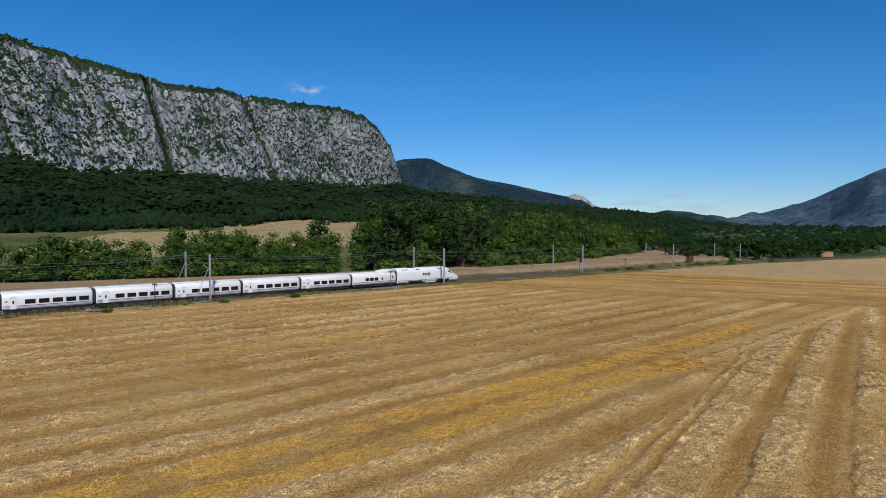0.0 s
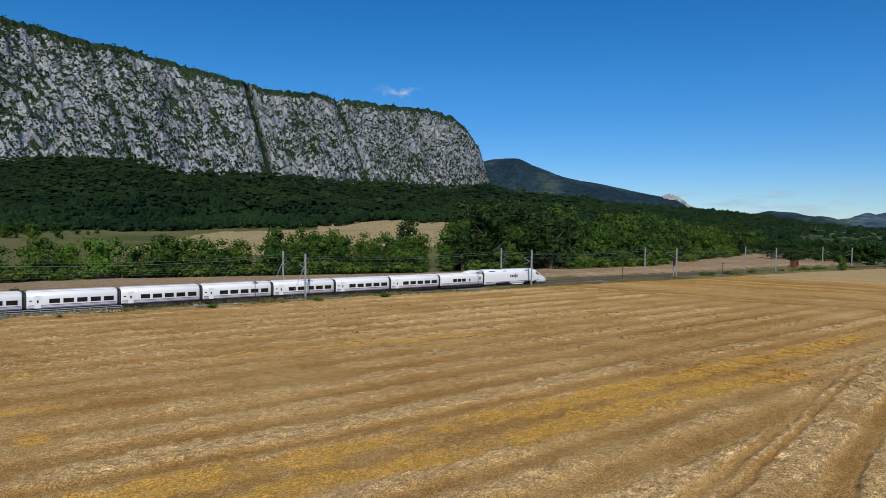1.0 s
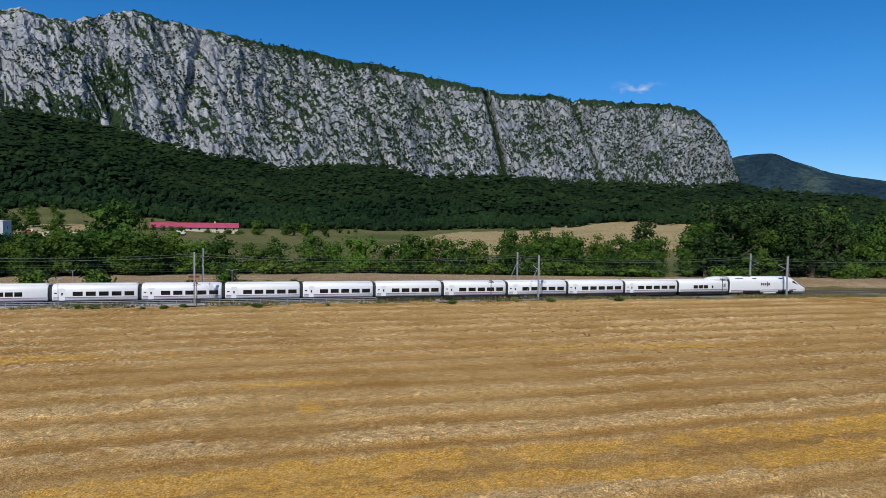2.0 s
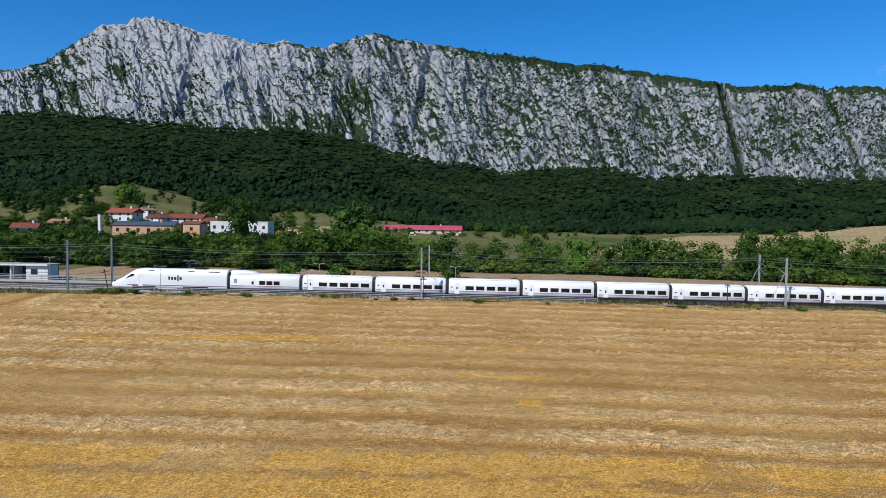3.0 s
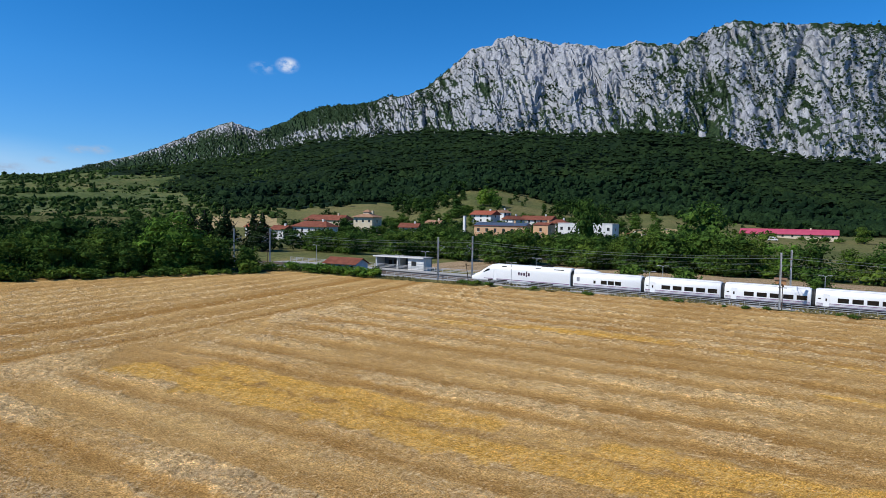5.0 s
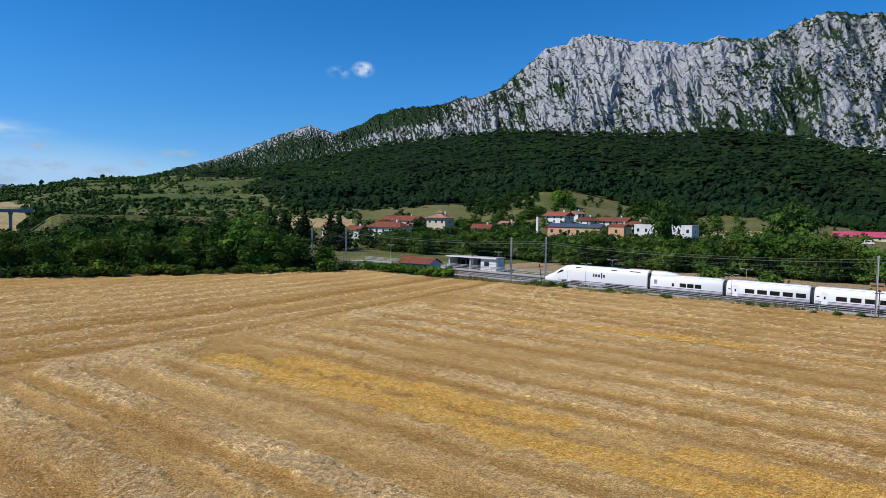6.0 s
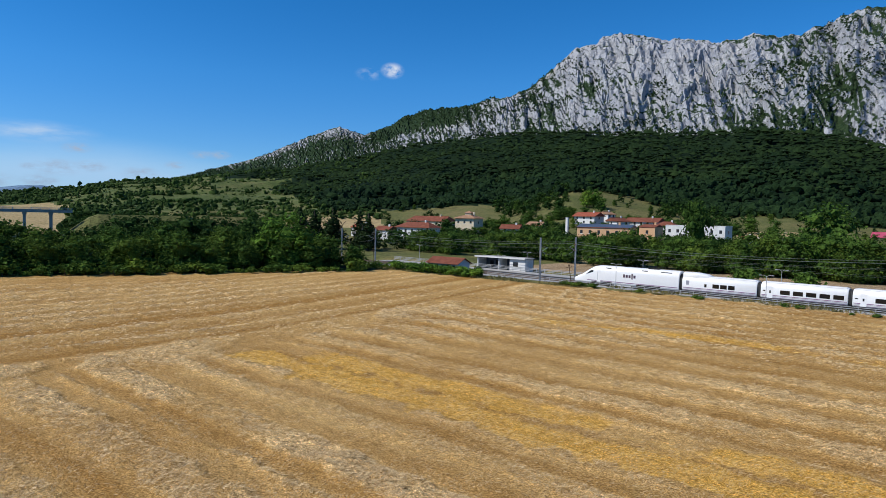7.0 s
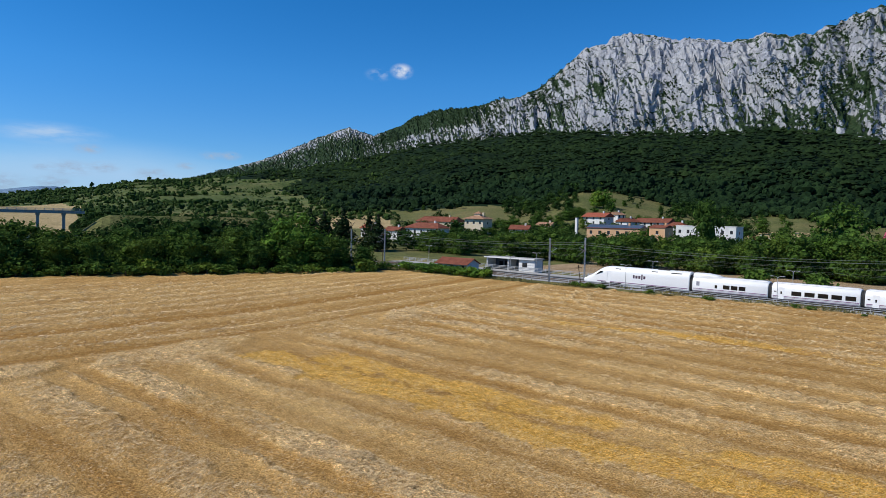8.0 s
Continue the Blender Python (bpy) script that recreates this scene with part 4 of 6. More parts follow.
def woods():
    rng = np.random.RandomState(5)
    for part_no, (n, near, far, body, k) in enumerate(((11500, 0.0, 0.4, DOME, 0.85), (36000, 0.3, 1.0, ICO1, 0.98), (3000, 0.0, 0.07, DOME, 0.8))):
        az = rng.uniform(-64, 66, n)
        r0, r1, r2 = radii(az)
        u = near + (far - near) * rng.rand(n)
        low = r1 * (0.9 + 0.12 * fractal(az * 9, az * 0, 20, 341, 3))
        r = low * (r2 * 1.02 / low) ** (u ** 0.9)
        x, y = r * np.sin(np.radians(az)), r * np.cos(np.radians(az))
        clear = fractal(x, y, 90, 301, 3)
        keep = ~((r < r1 * 1.25) & (clear > 0.62) & (az < -14))
        keep &= az > -50 - 12 * (r - r1) / (r2 - r1) + 8 * (fractal(x, y, 150, 15, 3) - 0.5)
        x, y, r = x[keep], y[keep], r[keep]
        size = 1.3 * k * (1.5 + r * 0.0028) * rng.uniform(0.5, 1.0, len(x)) * (0.75 + 0.8 * rng.rand(len(x)) ** 3)
        z = ground_z(x, y) + size * 0.3 + 2.5 * rng.rand(len(x))
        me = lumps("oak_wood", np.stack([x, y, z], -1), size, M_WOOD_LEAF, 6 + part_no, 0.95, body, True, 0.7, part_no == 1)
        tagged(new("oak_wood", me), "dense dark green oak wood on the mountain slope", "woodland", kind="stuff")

    n = 7500
    az = rng.uniform(-84, -46, n)
    r0, r1, r2 = radii(az)
    r = 340 + (r2 - 340) * rng.rand(n) ** 1.3
    x, y = r * np.sin(np.radians(az)), r * np.cos(np.radians(az))
    patch = fractal(x, y, 130, 311, 4)
    dense = (patch > 0.46) | (r > r2 * 0.85)
    keep = dense | (rng.rand(len(r)) < 0.28)
    keep &= ~((az > -60) & (r < 640) & (patch < 0.6)) & ~((az < -70.8) & (r < 950))
    x, y, r, dense = x[keep], y[keep], r[keep], dense[keep]
    size = (1.1 + r * 0.0026) * rng.uniform(0.4, 1.5, len(x)) * np.where(dense, 1.0, 0.42)
    z = ground_z(x, y) + size * 0.3
    near = np.repeat(np.arange(len(x)), 3)
    spot = np.stack([x, y, z], -1)[near] + rng.normal(0, 1, (len(near), 3)) * size[near][:, None] * (0.62, 0.62, 0.28)
    size = size[near] * rng.uniform(0.35, 0.8, len(near))
    me = lumps("hillside_scrub", spot, size, M_SCRUB_LEAF, 16, 1.0, TUFT, False, 0.9, False)
    tagged(new("hillside_scrub", me), "scattered shrubs and small trees on a grassy slope", "scrub", kind="stuff")

    n = 4200
    az = rng.uniform(40, 88, n)
    r = 420 + 1500 * rng.rand(n) ** 1.4
    x, y = r * np.sin(np.radians(az)), r * np.cos(np.radians(az))
    keep = (fractal(x, y, 160, 321, 3) > 0.42) & (y > 150)
    x, y, r = x[keep], y[keep], r[keep]
    size = (2.2 + r * 0.003) * rng.uniform(0.6, 1.4, len(x))
    me = lumps("valley_trees", np.stack([x, y, ground_z(x, y) + size * 0.5], -1), size, M_WOOD_LEAF, 26, 0.95, ICO1, True, 0.6)
    tagged(new("valley_trees", me), "dark green trees spread over the far valley", "woodland", kind="stuff")

    n = 52000
    i = rng.randint(6, 126, n)
    j = rng.randint(2, CLIFF_P.shape[1] - 2, n)
    P = CLIFF_P[i, j] + rng.normal(0, 2.0, (n, 3))
    a, up = CLIFF_AZ[i, j], np.clip(CLIFF_UP[i, 0], 0, 1)
    dens = fractal(np.radians(a) * 1600, P[:, 2], 70, 331, 4)
    want = dens + 0.075 * CLIFF_LEDGE[i, j] - 0.03 + 0.1 * ease(-4, 8, a) + 0.1 * ease(0.9, 1.0, up) * ease(-6, 4, a) + 0.12 * ease(0.16, 0.0, up) - 0.1 * ease(-33, -30, a) * ease(-14, -18, a) * ease(0.35, 0.55, up) + 0.03 * ease(-40, -46, a)
    keep = want > 0.5 + 0.07 * (rng.rand(n) - 0.5)
    P = P[keep]
    size = rng.uniform(1.0, 3.0, len(P)) * (0.7 + 0.6 * rng.rand(len(P)) ** 2)
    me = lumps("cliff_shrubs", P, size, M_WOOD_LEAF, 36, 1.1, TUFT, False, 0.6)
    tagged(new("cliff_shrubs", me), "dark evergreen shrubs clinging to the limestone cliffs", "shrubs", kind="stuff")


woods()


def part(name, data, mat, parent, label=""):
    """One mesh (a bmesh or ready mesh data) as a part under a thing or a part."""
    if isinstance(data, bmesh.types.BMesh):
        me = bpy.data.meshes.new(name)
        data.to_mesh(me)
        data.free()
    else:
        me = data
    if mat is not None and not me.materials:
        me.materials.append(mat)
    ob = new(name, me)
    ob.parent = parent
    if label:
        tagged(ob, label)
    return ob


def thing(name, label, category, group="", at=None):
    ob = new(name)
    ob.empty_display_size = 0.3
    if at is not None:
        ob.matrix_basis = at
    return tagged(ob, label, category, group)


def tube(points, radii_, sides=6):
    """Tapered tube along points, as a bmesh."""
    bm = bmesh.new()
    rings = []
    for k, (p, r) in enumerate(zip(points, radii_)):
        a = Vector(points[max(k - 1, 0)])
        b = Vector(points[min(k + 1, len(points) - 1)])
        d = (b - a).normalized()
        u = d.orthogonal().normalized()
        w = d.cross(u)
        rings.append([bm.verts.new(Vector(p) + (u * math.cos(t) + w * math.sin(t)) * r) for t in [6.2832 * i / sides for i in range(sides)]])
    for ra, rb in zip(rings, rings[1:]):
        for i in range(sides):
            bm.faces.new((ra[i], ra[(i + 1) % sides], rb[(i + 1) % sides], rb[i]))
    bm.faces.new(rings[-1])
    bm.faces.new(rings[0][::-1])
    return bm


def crown_mesh(lobes, leaves, size, mat, seed):
    """A crown: uneven inner masses with separate leaf clumps over them."""
    rng = np.random.RandomState(seed)
    V, F = [], []
    base = 0
    iv, jf = ICO1
    for cx, cy, cz, rx, rz in lobes:
        sw = 0.52 * (1 + 0.4 * (rng.rand(len(iv)) - 0.5))
        V.append(iv * np.array([rx, rx, rz]) * sw[:, None] + [cx, cy, cz])
        F.append(np.concatenate([jf, jf[:, 2:]], 1) + base)
        base += len(iv)
    L = np.array(lobes)
    w = L[:, 3] ** 2
    pick = rng.choice(len(L), leaves, p=w / w.sum())
    d = rng.normal(0, 1, (leaves, 3))
    d[:, 2] += 0.25
    d /= np.linalg.norm(d, axis=1)[:, None]
    rad = 0.72 + 0.42 * rng.rand(leaves) ** 1.3
    c = L[pick, :3] + d * L[pick][:, [3, 3, 4]] * rad[:, None]
    nrm = d + rng.normal(0, 0.6, (leaves, 3))
    nrm /= np.linalg.norm(nrm, axis=1)[:, None]
    u = np.cross(nrm, rng.normal(0, 1, (leaves, 3)))
    u /= np.linalg.norm(u, axis=1)[:, None]
    v = np.cross(nrm, u)
    s = size * rng.uniform(0.5, 1.3, (leaves, 1))
    bend = nrm * s * 0.35
    quad = np.stack([c - u * s, c - v * s * 0.7 + bend, c + u * s, c + v * s * 0.7 + bend], 1)
    V.append(quad.reshape(-1, 3))
    F.append(np.arange(leaves * 4).reshape(-1, 4) + base)
    Fq = np.concatenate(F)
    core = len(lobes) * len(jf)
    V = np.concatenate(V)
    tri = Fq[:core, :3]
    quads = Fq[core:]
    tris = np.concatenate([tri, quads[:, [0, 1, 2]], quads[:, [0, 2, 3]]])
    return soup("crown", V, tris, [mat])


def make_tree(kind, h, seed, label, group):
    """A tree with a tapered, forked trunk and a crown of leaf clumps; its foot is at the origin."""
    rng = np.random.RandomState(seed)
    name = {"lime": "broadleaf_tree", "round": "broadleaf_tree", "poplar": "poplar_tree", "bush": "bush", "bramble": "bush", "fir": "fir_tree"}[kind]
    t = thing(name, label, "bush" if name == "bush" else "tree", group)
    lobes = []
    if kind in ("round", "lime"):
        for i in range(15):
            a, q = rng.rand() * 6.28, rng.rand() ** 0.6
            zz = h * rng.uniform(0.14, 0.86)
            wide = 0.27 * h * math.sin(min(1, (zz / h + 0.12) / 0.5) * 1.57) * (1.15 - 0.55 * max(0, zz / h - 0.55))
            rr = h * rng.uniform(0.14, 0.21)
            lobes.append((math.cos(a) * q * wide, math.sin(a) * q * wide, zz, rr, rr * rng.uniform(0.7, 0.95)))
        lobes.append((0, 0, h * 0.48, h * 0.3, h * 0.4))
        for i in range(7):
            a = i * 0.9 + rng.rand()
            lobes.append((math.cos(a) * 0.2 * h, math.sin(a) * 0.2 * h, h * rng.uniform(0.14, 0.26), h * 0.17, h * 0.16))
        mesh = crown_mesh(lobes, 1500, h * 0.0275, M_BRIGHT if kind == "lime" else M_LEAF, seed)
    elif kind == "poplar":
        for i in range(15):
            zz = h * (0.16 + 0.78 * (i + rng.rand()) / 15)
            a = rng.rand() * 6.28
            wide = h * 0.11 * (1.1 - 0.5 * abs(zz / h - 0.5))
            rr = h * rng.uniform(0.07, 0.12) * (1.1 - 0.45 * max(0, zz / h - 0.6))
            lobes.append((math.cos(a) * wide, math.sin(a) * wide, zz, rr, rr * 1.35))
        mesh = crown_mesh(lobes, 1300, h * 0.02, M_POPLAR, seed)
    elif kind in ("bush", "bramble"):
        for i in range(8):
            a, q = rng.rand() * 6.28, rng.rand() ** 0.5
            rr = h * rng.uniform(0.24, 0.42)
            lobes.append((math.cos(a) * q * h * 0.55, math.sin(a) * q * h * 0.55, h * rng.uniform(0.22, 0.62), rr, rr * 0.85))
        mesh = crown_mesh(lobes, 320, h * 0.085, M_BRIGHT if kind == "bramble" else M_BUSH, seed)
    else:
        for i in range(11):
            zz = h * (0.12 + 0.8 * i / 11)
            rr = h * 0.23 * (1 - 0.085 * i)
            for k in range(3):
                a = rng.rand() * 6.28
                lobes.append((math.cos(a) * rr * 0.42, math.sin(a) * rr * 0.42, zz, rr * 0.75, h * 0.075))
        mesh = crown_mesh(lobes, 1000, h * 0.026, M_FIR, seed)
    if name == "bush":
        part("stem", tube([(0, 0, -0.3), (0.03 * h, 0, 0.3 * h), (0.08 * h, 0.03 * h, 0.55 * h)], [0.05 * h, 0.04 * h, 0.015 * h]), M_BARK, t)
    else:
        top = 0.9 if kind in ("fir", "poplar") else 0.62
        lean = rng.uniform(-0.03, 0.03, 2) * h
        part("trunk", tube([(0, 0, -0.4), (0.005 * h, 0, 0.1 * h), (lean[0] * 0.5, lean[1] * 0.5, 0.35 * h), (lean[0], lean[1], top * h)], [0.034 * h, 0.024 * h, 0.018 * h, 0.006 * h], 8), M_BARK, t)
        for k in range(3):
            a = k * 2.1 + rng.rand()
            z0 = h * (0.22 + 0.1 * k)
            part("limb", tube([(lean[0] * 0.4, lean[1] * 0.4, z0), (math.cos(a) * 0.1 * h, math.sin(a) * 0.1 * h, z0 + 0.13 * h), (math.cos(a) * 0.2 * h, math.sin(a) * 0.2 * h, z0 + 0.27 * h)], [0.013 * h, 0.009 * h, 0.003 * h], 5), M_BARK, t)
    part("crown", mesh, None, t)
    return t


TREE_LABELS = {
    "lime": "light green broadleaf tree with a dense round crown",
    "round": "leafy green broadleaf tree with a full rounded crown",
    "poplar": "tall slender poplar with grey-green leaves",
    "bramble": "dense light green bramble thicket",
    "bush": "low bright green bush with many stems",
    "fir": "dark green fir with drooping tiers of branches",
}
TREE_SIZE = {"lime": 10.0, "bramble": 2.5, "round": 10.0, "poplar": 20.0, "bush": 2.5, "fir": 14.0}
TREE_BANK = {}
tree_rng = random.Random(17)


def plant(kind, x, y, h, group, wide=1.0, label=""):
    """Set a tree of height h on the ground at (x, y)."""
    k = tree_rng.randrange({"lime": 2, "bramble": 2, "round": 5, "poplar": 3, "bush": 3, "fir": 2}[kind])
    key = (kind, k)
    m = pose(x, y, zat(x, y), tree_rng.uniform(-3, 3), tree_rng.uniform(-3, 3), tree_rng.uniform(0, 360))
    s = h / TREE_SIZE[kind]
    m = m @ Matrix.Diagonal((s * wide, s * wide, s, 1))
    if key not in TREE_BANK:
        t = make_tree(kind, TREE_SIZE[kind], 400 + 37 * k + len(kind) * 7, TREE_LABELS[kind], group)
        t.matrix_basis = m
        TREE_BANK[key] = t
    else:
        first = TREE_BANK[key]
        keep = first.matrix_basis.copy()
        first.scale = (1, 1, 1)
        t = copy_thing(first, m)
        first.matrix_basis = keep
    return tagged(t, label or TREE_LABELS[kind], "", group)


def hedge_y(x):
    return 173 - 0.22 * min(max(x - 30, 0), 110)


LIGHT = {}


def light_crowns(kind):
    """Three plain crowns for trees that stand too close or too far off to tell apart."""
    if kind not in LIGHT:
        rng = np.random.RandomState(90 + len(kind))
        LIGHT[kind] = []
        for k in range(3):
            h, lobes = TREE_SIZE[kind], []
            for i in range(9):
                z = h * (0.1 + 0.78 * (i + rng.rand()) / 9)
                a, q = rng.rand() * 6.28, rng.rand() ** 0.5
                wide = (0.3 if kind == "round" else 0.1) * h * math.sin(math.pi * min(1, 0.25 + 0.7 * z / h)) * q
                rr = h * rng.uniform(0.15, 0.22) * (1.0 if kind == "round" else 0.55)
                lobes.append((math.cos(a) * wide, math.sin(a) * wide, z, rr, rr))
            LIGHT[kind].append(crown_mesh(lobes, 200, h * (0.054 if kind == "round" else 0.03), M_GROVE, 700 + k))
    return LIGHT[kind]


def joined_trees(name, spots, label):
    """Trees too close together to tell apart, as one mesh of crowns."""
    V, F, at = [], [], 0
    for kind, x, y, h, wide in spots:
        me = tree_rng.choice(light_crowns(kind))
        co = np.empty(len(me.vertices) * 3, np.float32)
        me.vertices.foreach_get("co", co)
        co = co.reshape(-1, 3)
        tri = np.empty(len(me.polygons) * 3, np.int32)
        me.loops.foreach_get("vertex_index", tri)
        s = h / TREE_SIZE[kind]
        a = tree_rng.uniform(0, 6.28)
        c, d = math.cos(a), math.sin(a)
        p = np.stack([(co[:, 0] * c - co[:, 1] * d) * s * wide + x, (co[:, 0] * d + co[:, 1] * c) * s * wide + y, co[:, 2] * s + zat(x, y)], -1)
        V.append(p)
        F.append(tri.reshape(-1, 3) + at)
        at += len(p)
    mat = M_GROVE
    tagged(new(name, soup(name, np.concatenate(V), np.concatenate(F), [mat])), label, "woodland", kind="stuff")


def planting():
    u = tree_rng.uniform
    deep, deep2 = [], []
    g = "hedgerow trees"
    x = -42.0
    while x < 108:
        h = u(8.0, 11.4)
        plant("lime" if u(0, 1) < 0.2 else "round", x, hedge_y(x) + u(1, 5), h, g, u(1.05, 1.3))
        plant("bush", x + 4, hedge_y(x) + u(-1, 1), u(2.4, 4.2), g, 1.5)
        x += u(5.8, 8.6)
    g = "trees of the river belt"
    x = 88.0
    while x < 430:
        for row in range(3):
            yy = hedge_y(x) + 3 + row * u(8, 16) + max(0, x - 210) * 0.28
            top = 13.5 + 9.5 * min(1, max(0, (x - 122) / 16)) - max(0, x - 170) * 0.022
            if x < 122 and row > 1:
                continue
            if row == 0 and u(0, 1) < 0.4:
                plant("bush", x, yy - 4, u(2.5, 4.5), g, 1.4)
            kind = "poplar" if u(0, 1) < 0.55 and x > 118 else "round"
            plant(kind, x + u(-3, 3), yy, top * u(0.62, 1.02) * (0.85 if row == 0 else 1.0), g, 1.35 if kind == "poplar" else 1.05)
        x += u(6.0, 9.5)
    for xx, yy, h in ((73, 174, 13.5), (80, 172, 14.5), (86, 176, 12.0)):
        plant("round", xx, yy, h, g, 0.9)
    for xx, yy, h in ((134, 152, 21.5), (142, 156, 19.5), (154, 155, 21.5), (161, 160, 20.5), (148, 166, 22)):
        plant("poplar", xx, yy, h, g, 1.7)
    g = "trees of the field-side thicket"
    for row in range(7):
        y = 16.0
        while y < 96:
            x = -146.5 + 0.41 * y - 0.5 - row * u(6.0, 8.5)
            az, r = math.degrees(math.atan2(x, y)), math.hypot(x, y)
            el = float(np.interp(az, [-80, -75, -72, -69, -66, -60, -57.5, -50], [-1.3, -1.3, -1.75, -1.45, -1.05, -0.9, -1.35, -2.2]))
            h = (14 + r * math.tan(radians(el)) - zat(x, y)) * u(0.8, 1.03)
            if row == 0 and u(0, 1) < 0.55:
                plant("bush", x + 2.5, y, u(2.2, 4.0), g, 1.4)
            if row > 2:
                deep.append(("round", x, y + u(-2, 2), h, u(1.1, 1.4)))
            else:
                plant("round", x, y + u(-2, 2), h * (0.85 if row == 0 else 1.0), g, u(1.1, 1.4))
            y += u(5.5, 8.0)
    y = 15.0
    while y < 97:
        plant("bush", -146.0 + 0.41 * y + 3.4 + u(-0.8, 0.8), y, u(1.0, 2.6), g, u(1.3, 1.8))
        y += u(2.2, 4.2)
    plant("lime", -117.0, 83.5, 12.9, g, 1.3, "big light green broadleaf tree at the field's corner")
    plant("round", -112, 93, 6.2, g, 1.3)
    plant("bush", -108, 97, 3.6, g, 1.5)
    plant("round", -113, 100, 5.0, g, 1.3)
    plant("bush", -106.5, 101, 2.2, g, 1.6)
    g = "trees beyond the thicket"
    for k in range(60):
        a, r = u(-78, -51), u(215, 345)
        x, y = r * math.sin(radians(a)), r * math.cos(radians(a))
        if a < -66:
            continue
        deep.append(("poplar" if u(0, 1) < 0.25 else "round", x, y, u(6.5, 10), 1.25))
    joined_trees("thicket_wood", deep, "dark green thicket of close-set broadleaf trees")
    g = "fir trees by the station"
    for x, y, h in ((-184, 139, 15.5), (-180, 142, 14.5), (-172, 144, 16.0), (-166, 150, 15.0), (-160, 148, 14.0)):
        plant("fir", x, y, h, g, 1.35)
    g = "village trees"
    for k in range(105):
        x = u(-168, -22)
        y = u(150, 232) if x < -40 else u(166, 205)
        if x > -110 and y < 160:
            y = u(160, 172)
        if k % 3 == 0:
            y = u(162, 178)
        a = math.degrees(math.atan2(x, y))
        r = math.hypot(x, y)
        seen = -31 < a < -15 or -47 < a < -33 or a > -9
        top = 14 + r * math.tan(radians(u(-1.75, -1.2) if seen else u(-1.3, -0.5)))
        plant("round", x, y, max(3.2, top - zat(x, y)), g, u(1.1, 1.45))
    plant("round", -69.5, 199, 20.5, g, 0.68, "tall dense broadleaf tree beside the white house")
    plant("round", -32.8, 190, 19.5, g, 1.15, "tall broad broadleaf tree standing by the hedge")
    plant("round", -38, 193, 12.5, g, 0.9)
    plant("round", -88, 190, 10.5, g, 1.1)
    for k in range(110):
        a, r = u(-47, -15.5), u(226, 262) if k % 2 else u(304, 336)
        x, y = r * math.sin(radians(a)), r * math.cos(radians(a))
        top = 14 + r * math.tan(radians(u(-1.6, -1.15) if k % 2 else u(-0.8, -0.2)))
        deep2.append(("round", x, y, max(3.0, top - zat(x, y)), u(1.1, 1.4)))
    for a, r, h in ((-39.8, 318, 4.4), (-39.1, 316, 4.8), (-38.4, 317, 4.6), (-37.7, 316, 5.0), (-37.0, 319, 4.6), (-45.0, 288, 3.6), (-44.2, 286, 2.2), (-43.3, 287, 2.5), (-42.4, 286, 2.1), (-41.5, 287, 2.5), (-40.7, 288, 4.2), (-40.2, 300, 6.0), (-36.2, 325, 6.5), (-35.6, 310, 4.5), (-34.0, 308, 4.6), (-33.2, 330, 5.4)):
        plant("round", r * math.sin(radians(a)), r * math.cos(radians(a)), h, g, 1.5)
    for k in range(26):
        a, r = u(-30.5, -20), u(334, 346)
        plant("round", r * math.sin(radians(a)), r * math.cos(radians(a)), u(2.6, 4.2), g, 1.4)
    for k in range(30):
        a, r = (u(-31, -20), u(378, 400)) if k % 2 else (u(-37.3, -30.5), u(335, 400))
        plant("round", r * math.sin(radians(a)), r * math.cos(radians(a)), u(5, 7.5), g, 1.3)
    for k in range(16):
        a, r = u(-46, -20), u(345, 400)
        plant("round", r * math.sin(radians(a)), r * math.cos(radians(a)), u(3.5, 5.5), g, 1.2)
    for a, r, h in ((-16.5, 390, 9), (-15.2, 395, 9), (-13.6, 398, 8), (-14.0, 340, 8), (-9.2, 405, 7), (1.2, 420, 10), (3.5, 430, 9), (5.2, 425, 9)):
        plant("round", r * math.sin(radians(a)), r * math.cos(radians(a)), h, g, 1.2)
    for k in range(8):
        a = -21.5 + k * 0.65
        deep2.append(("round", 268 * math.sin(radians(a)), 268 * math.cos(radians(a)), 14 + 268 * math.tan(radians(-1.0 + u(-0.2, 0.1))) - 3.2, 1.3))
    for k in range(110):
        a, r = u(-68, -54.5), u(225, 420)
        deep2.append(("poplar" if u(0, 1) < 0.2 else "round", r * math.sin(radians(a)), r * math.cos(radians(a)), u(6, 10), 1.3))
    for k in range(40):
        a, r = u(-70.5, -66), u(320, 470)
        deep2.append(("round", r * math.sin(radians(a)), r * math.cos(radians(a)), u(5, 8), 1.3))
    for k in range(170):
        a, r = u(-46, 42), u(400, 560)
        x, y = r * math.sin(radians(a)), r * math.cos(radians(a))
        if (-11 < a < 3 and r < 450) or 9 < a < 38:
            continue
        if fractal(np.array([x]), np.array([y]), 60, 351, 2)[0] > 0.5:
            deep2.append(("round", x, y, u(3.5, 8), 1.35))
    for k in range(230):
        x = 340 + 620 * u(0, 1) ** 1.5
        y = float(track_y(x)) + (11 if x < 420 else 8) + 90 * u(0, 1) ** 1.5
        deep2.append(("round" if u(0, 1) < 0.75 else "poplar", x, y, u(6, 11), 1.3))
    for k in range(130):
        a, r = (u(-36.0, -29.8), u(405, 560)) if k % 2 else (u(-22.3, -17.0), u(430, 560))
        deep2.append(("round", r * math.sin(radians(a)), r * math.cos(radians(a)), u(4, 8), 1.35))
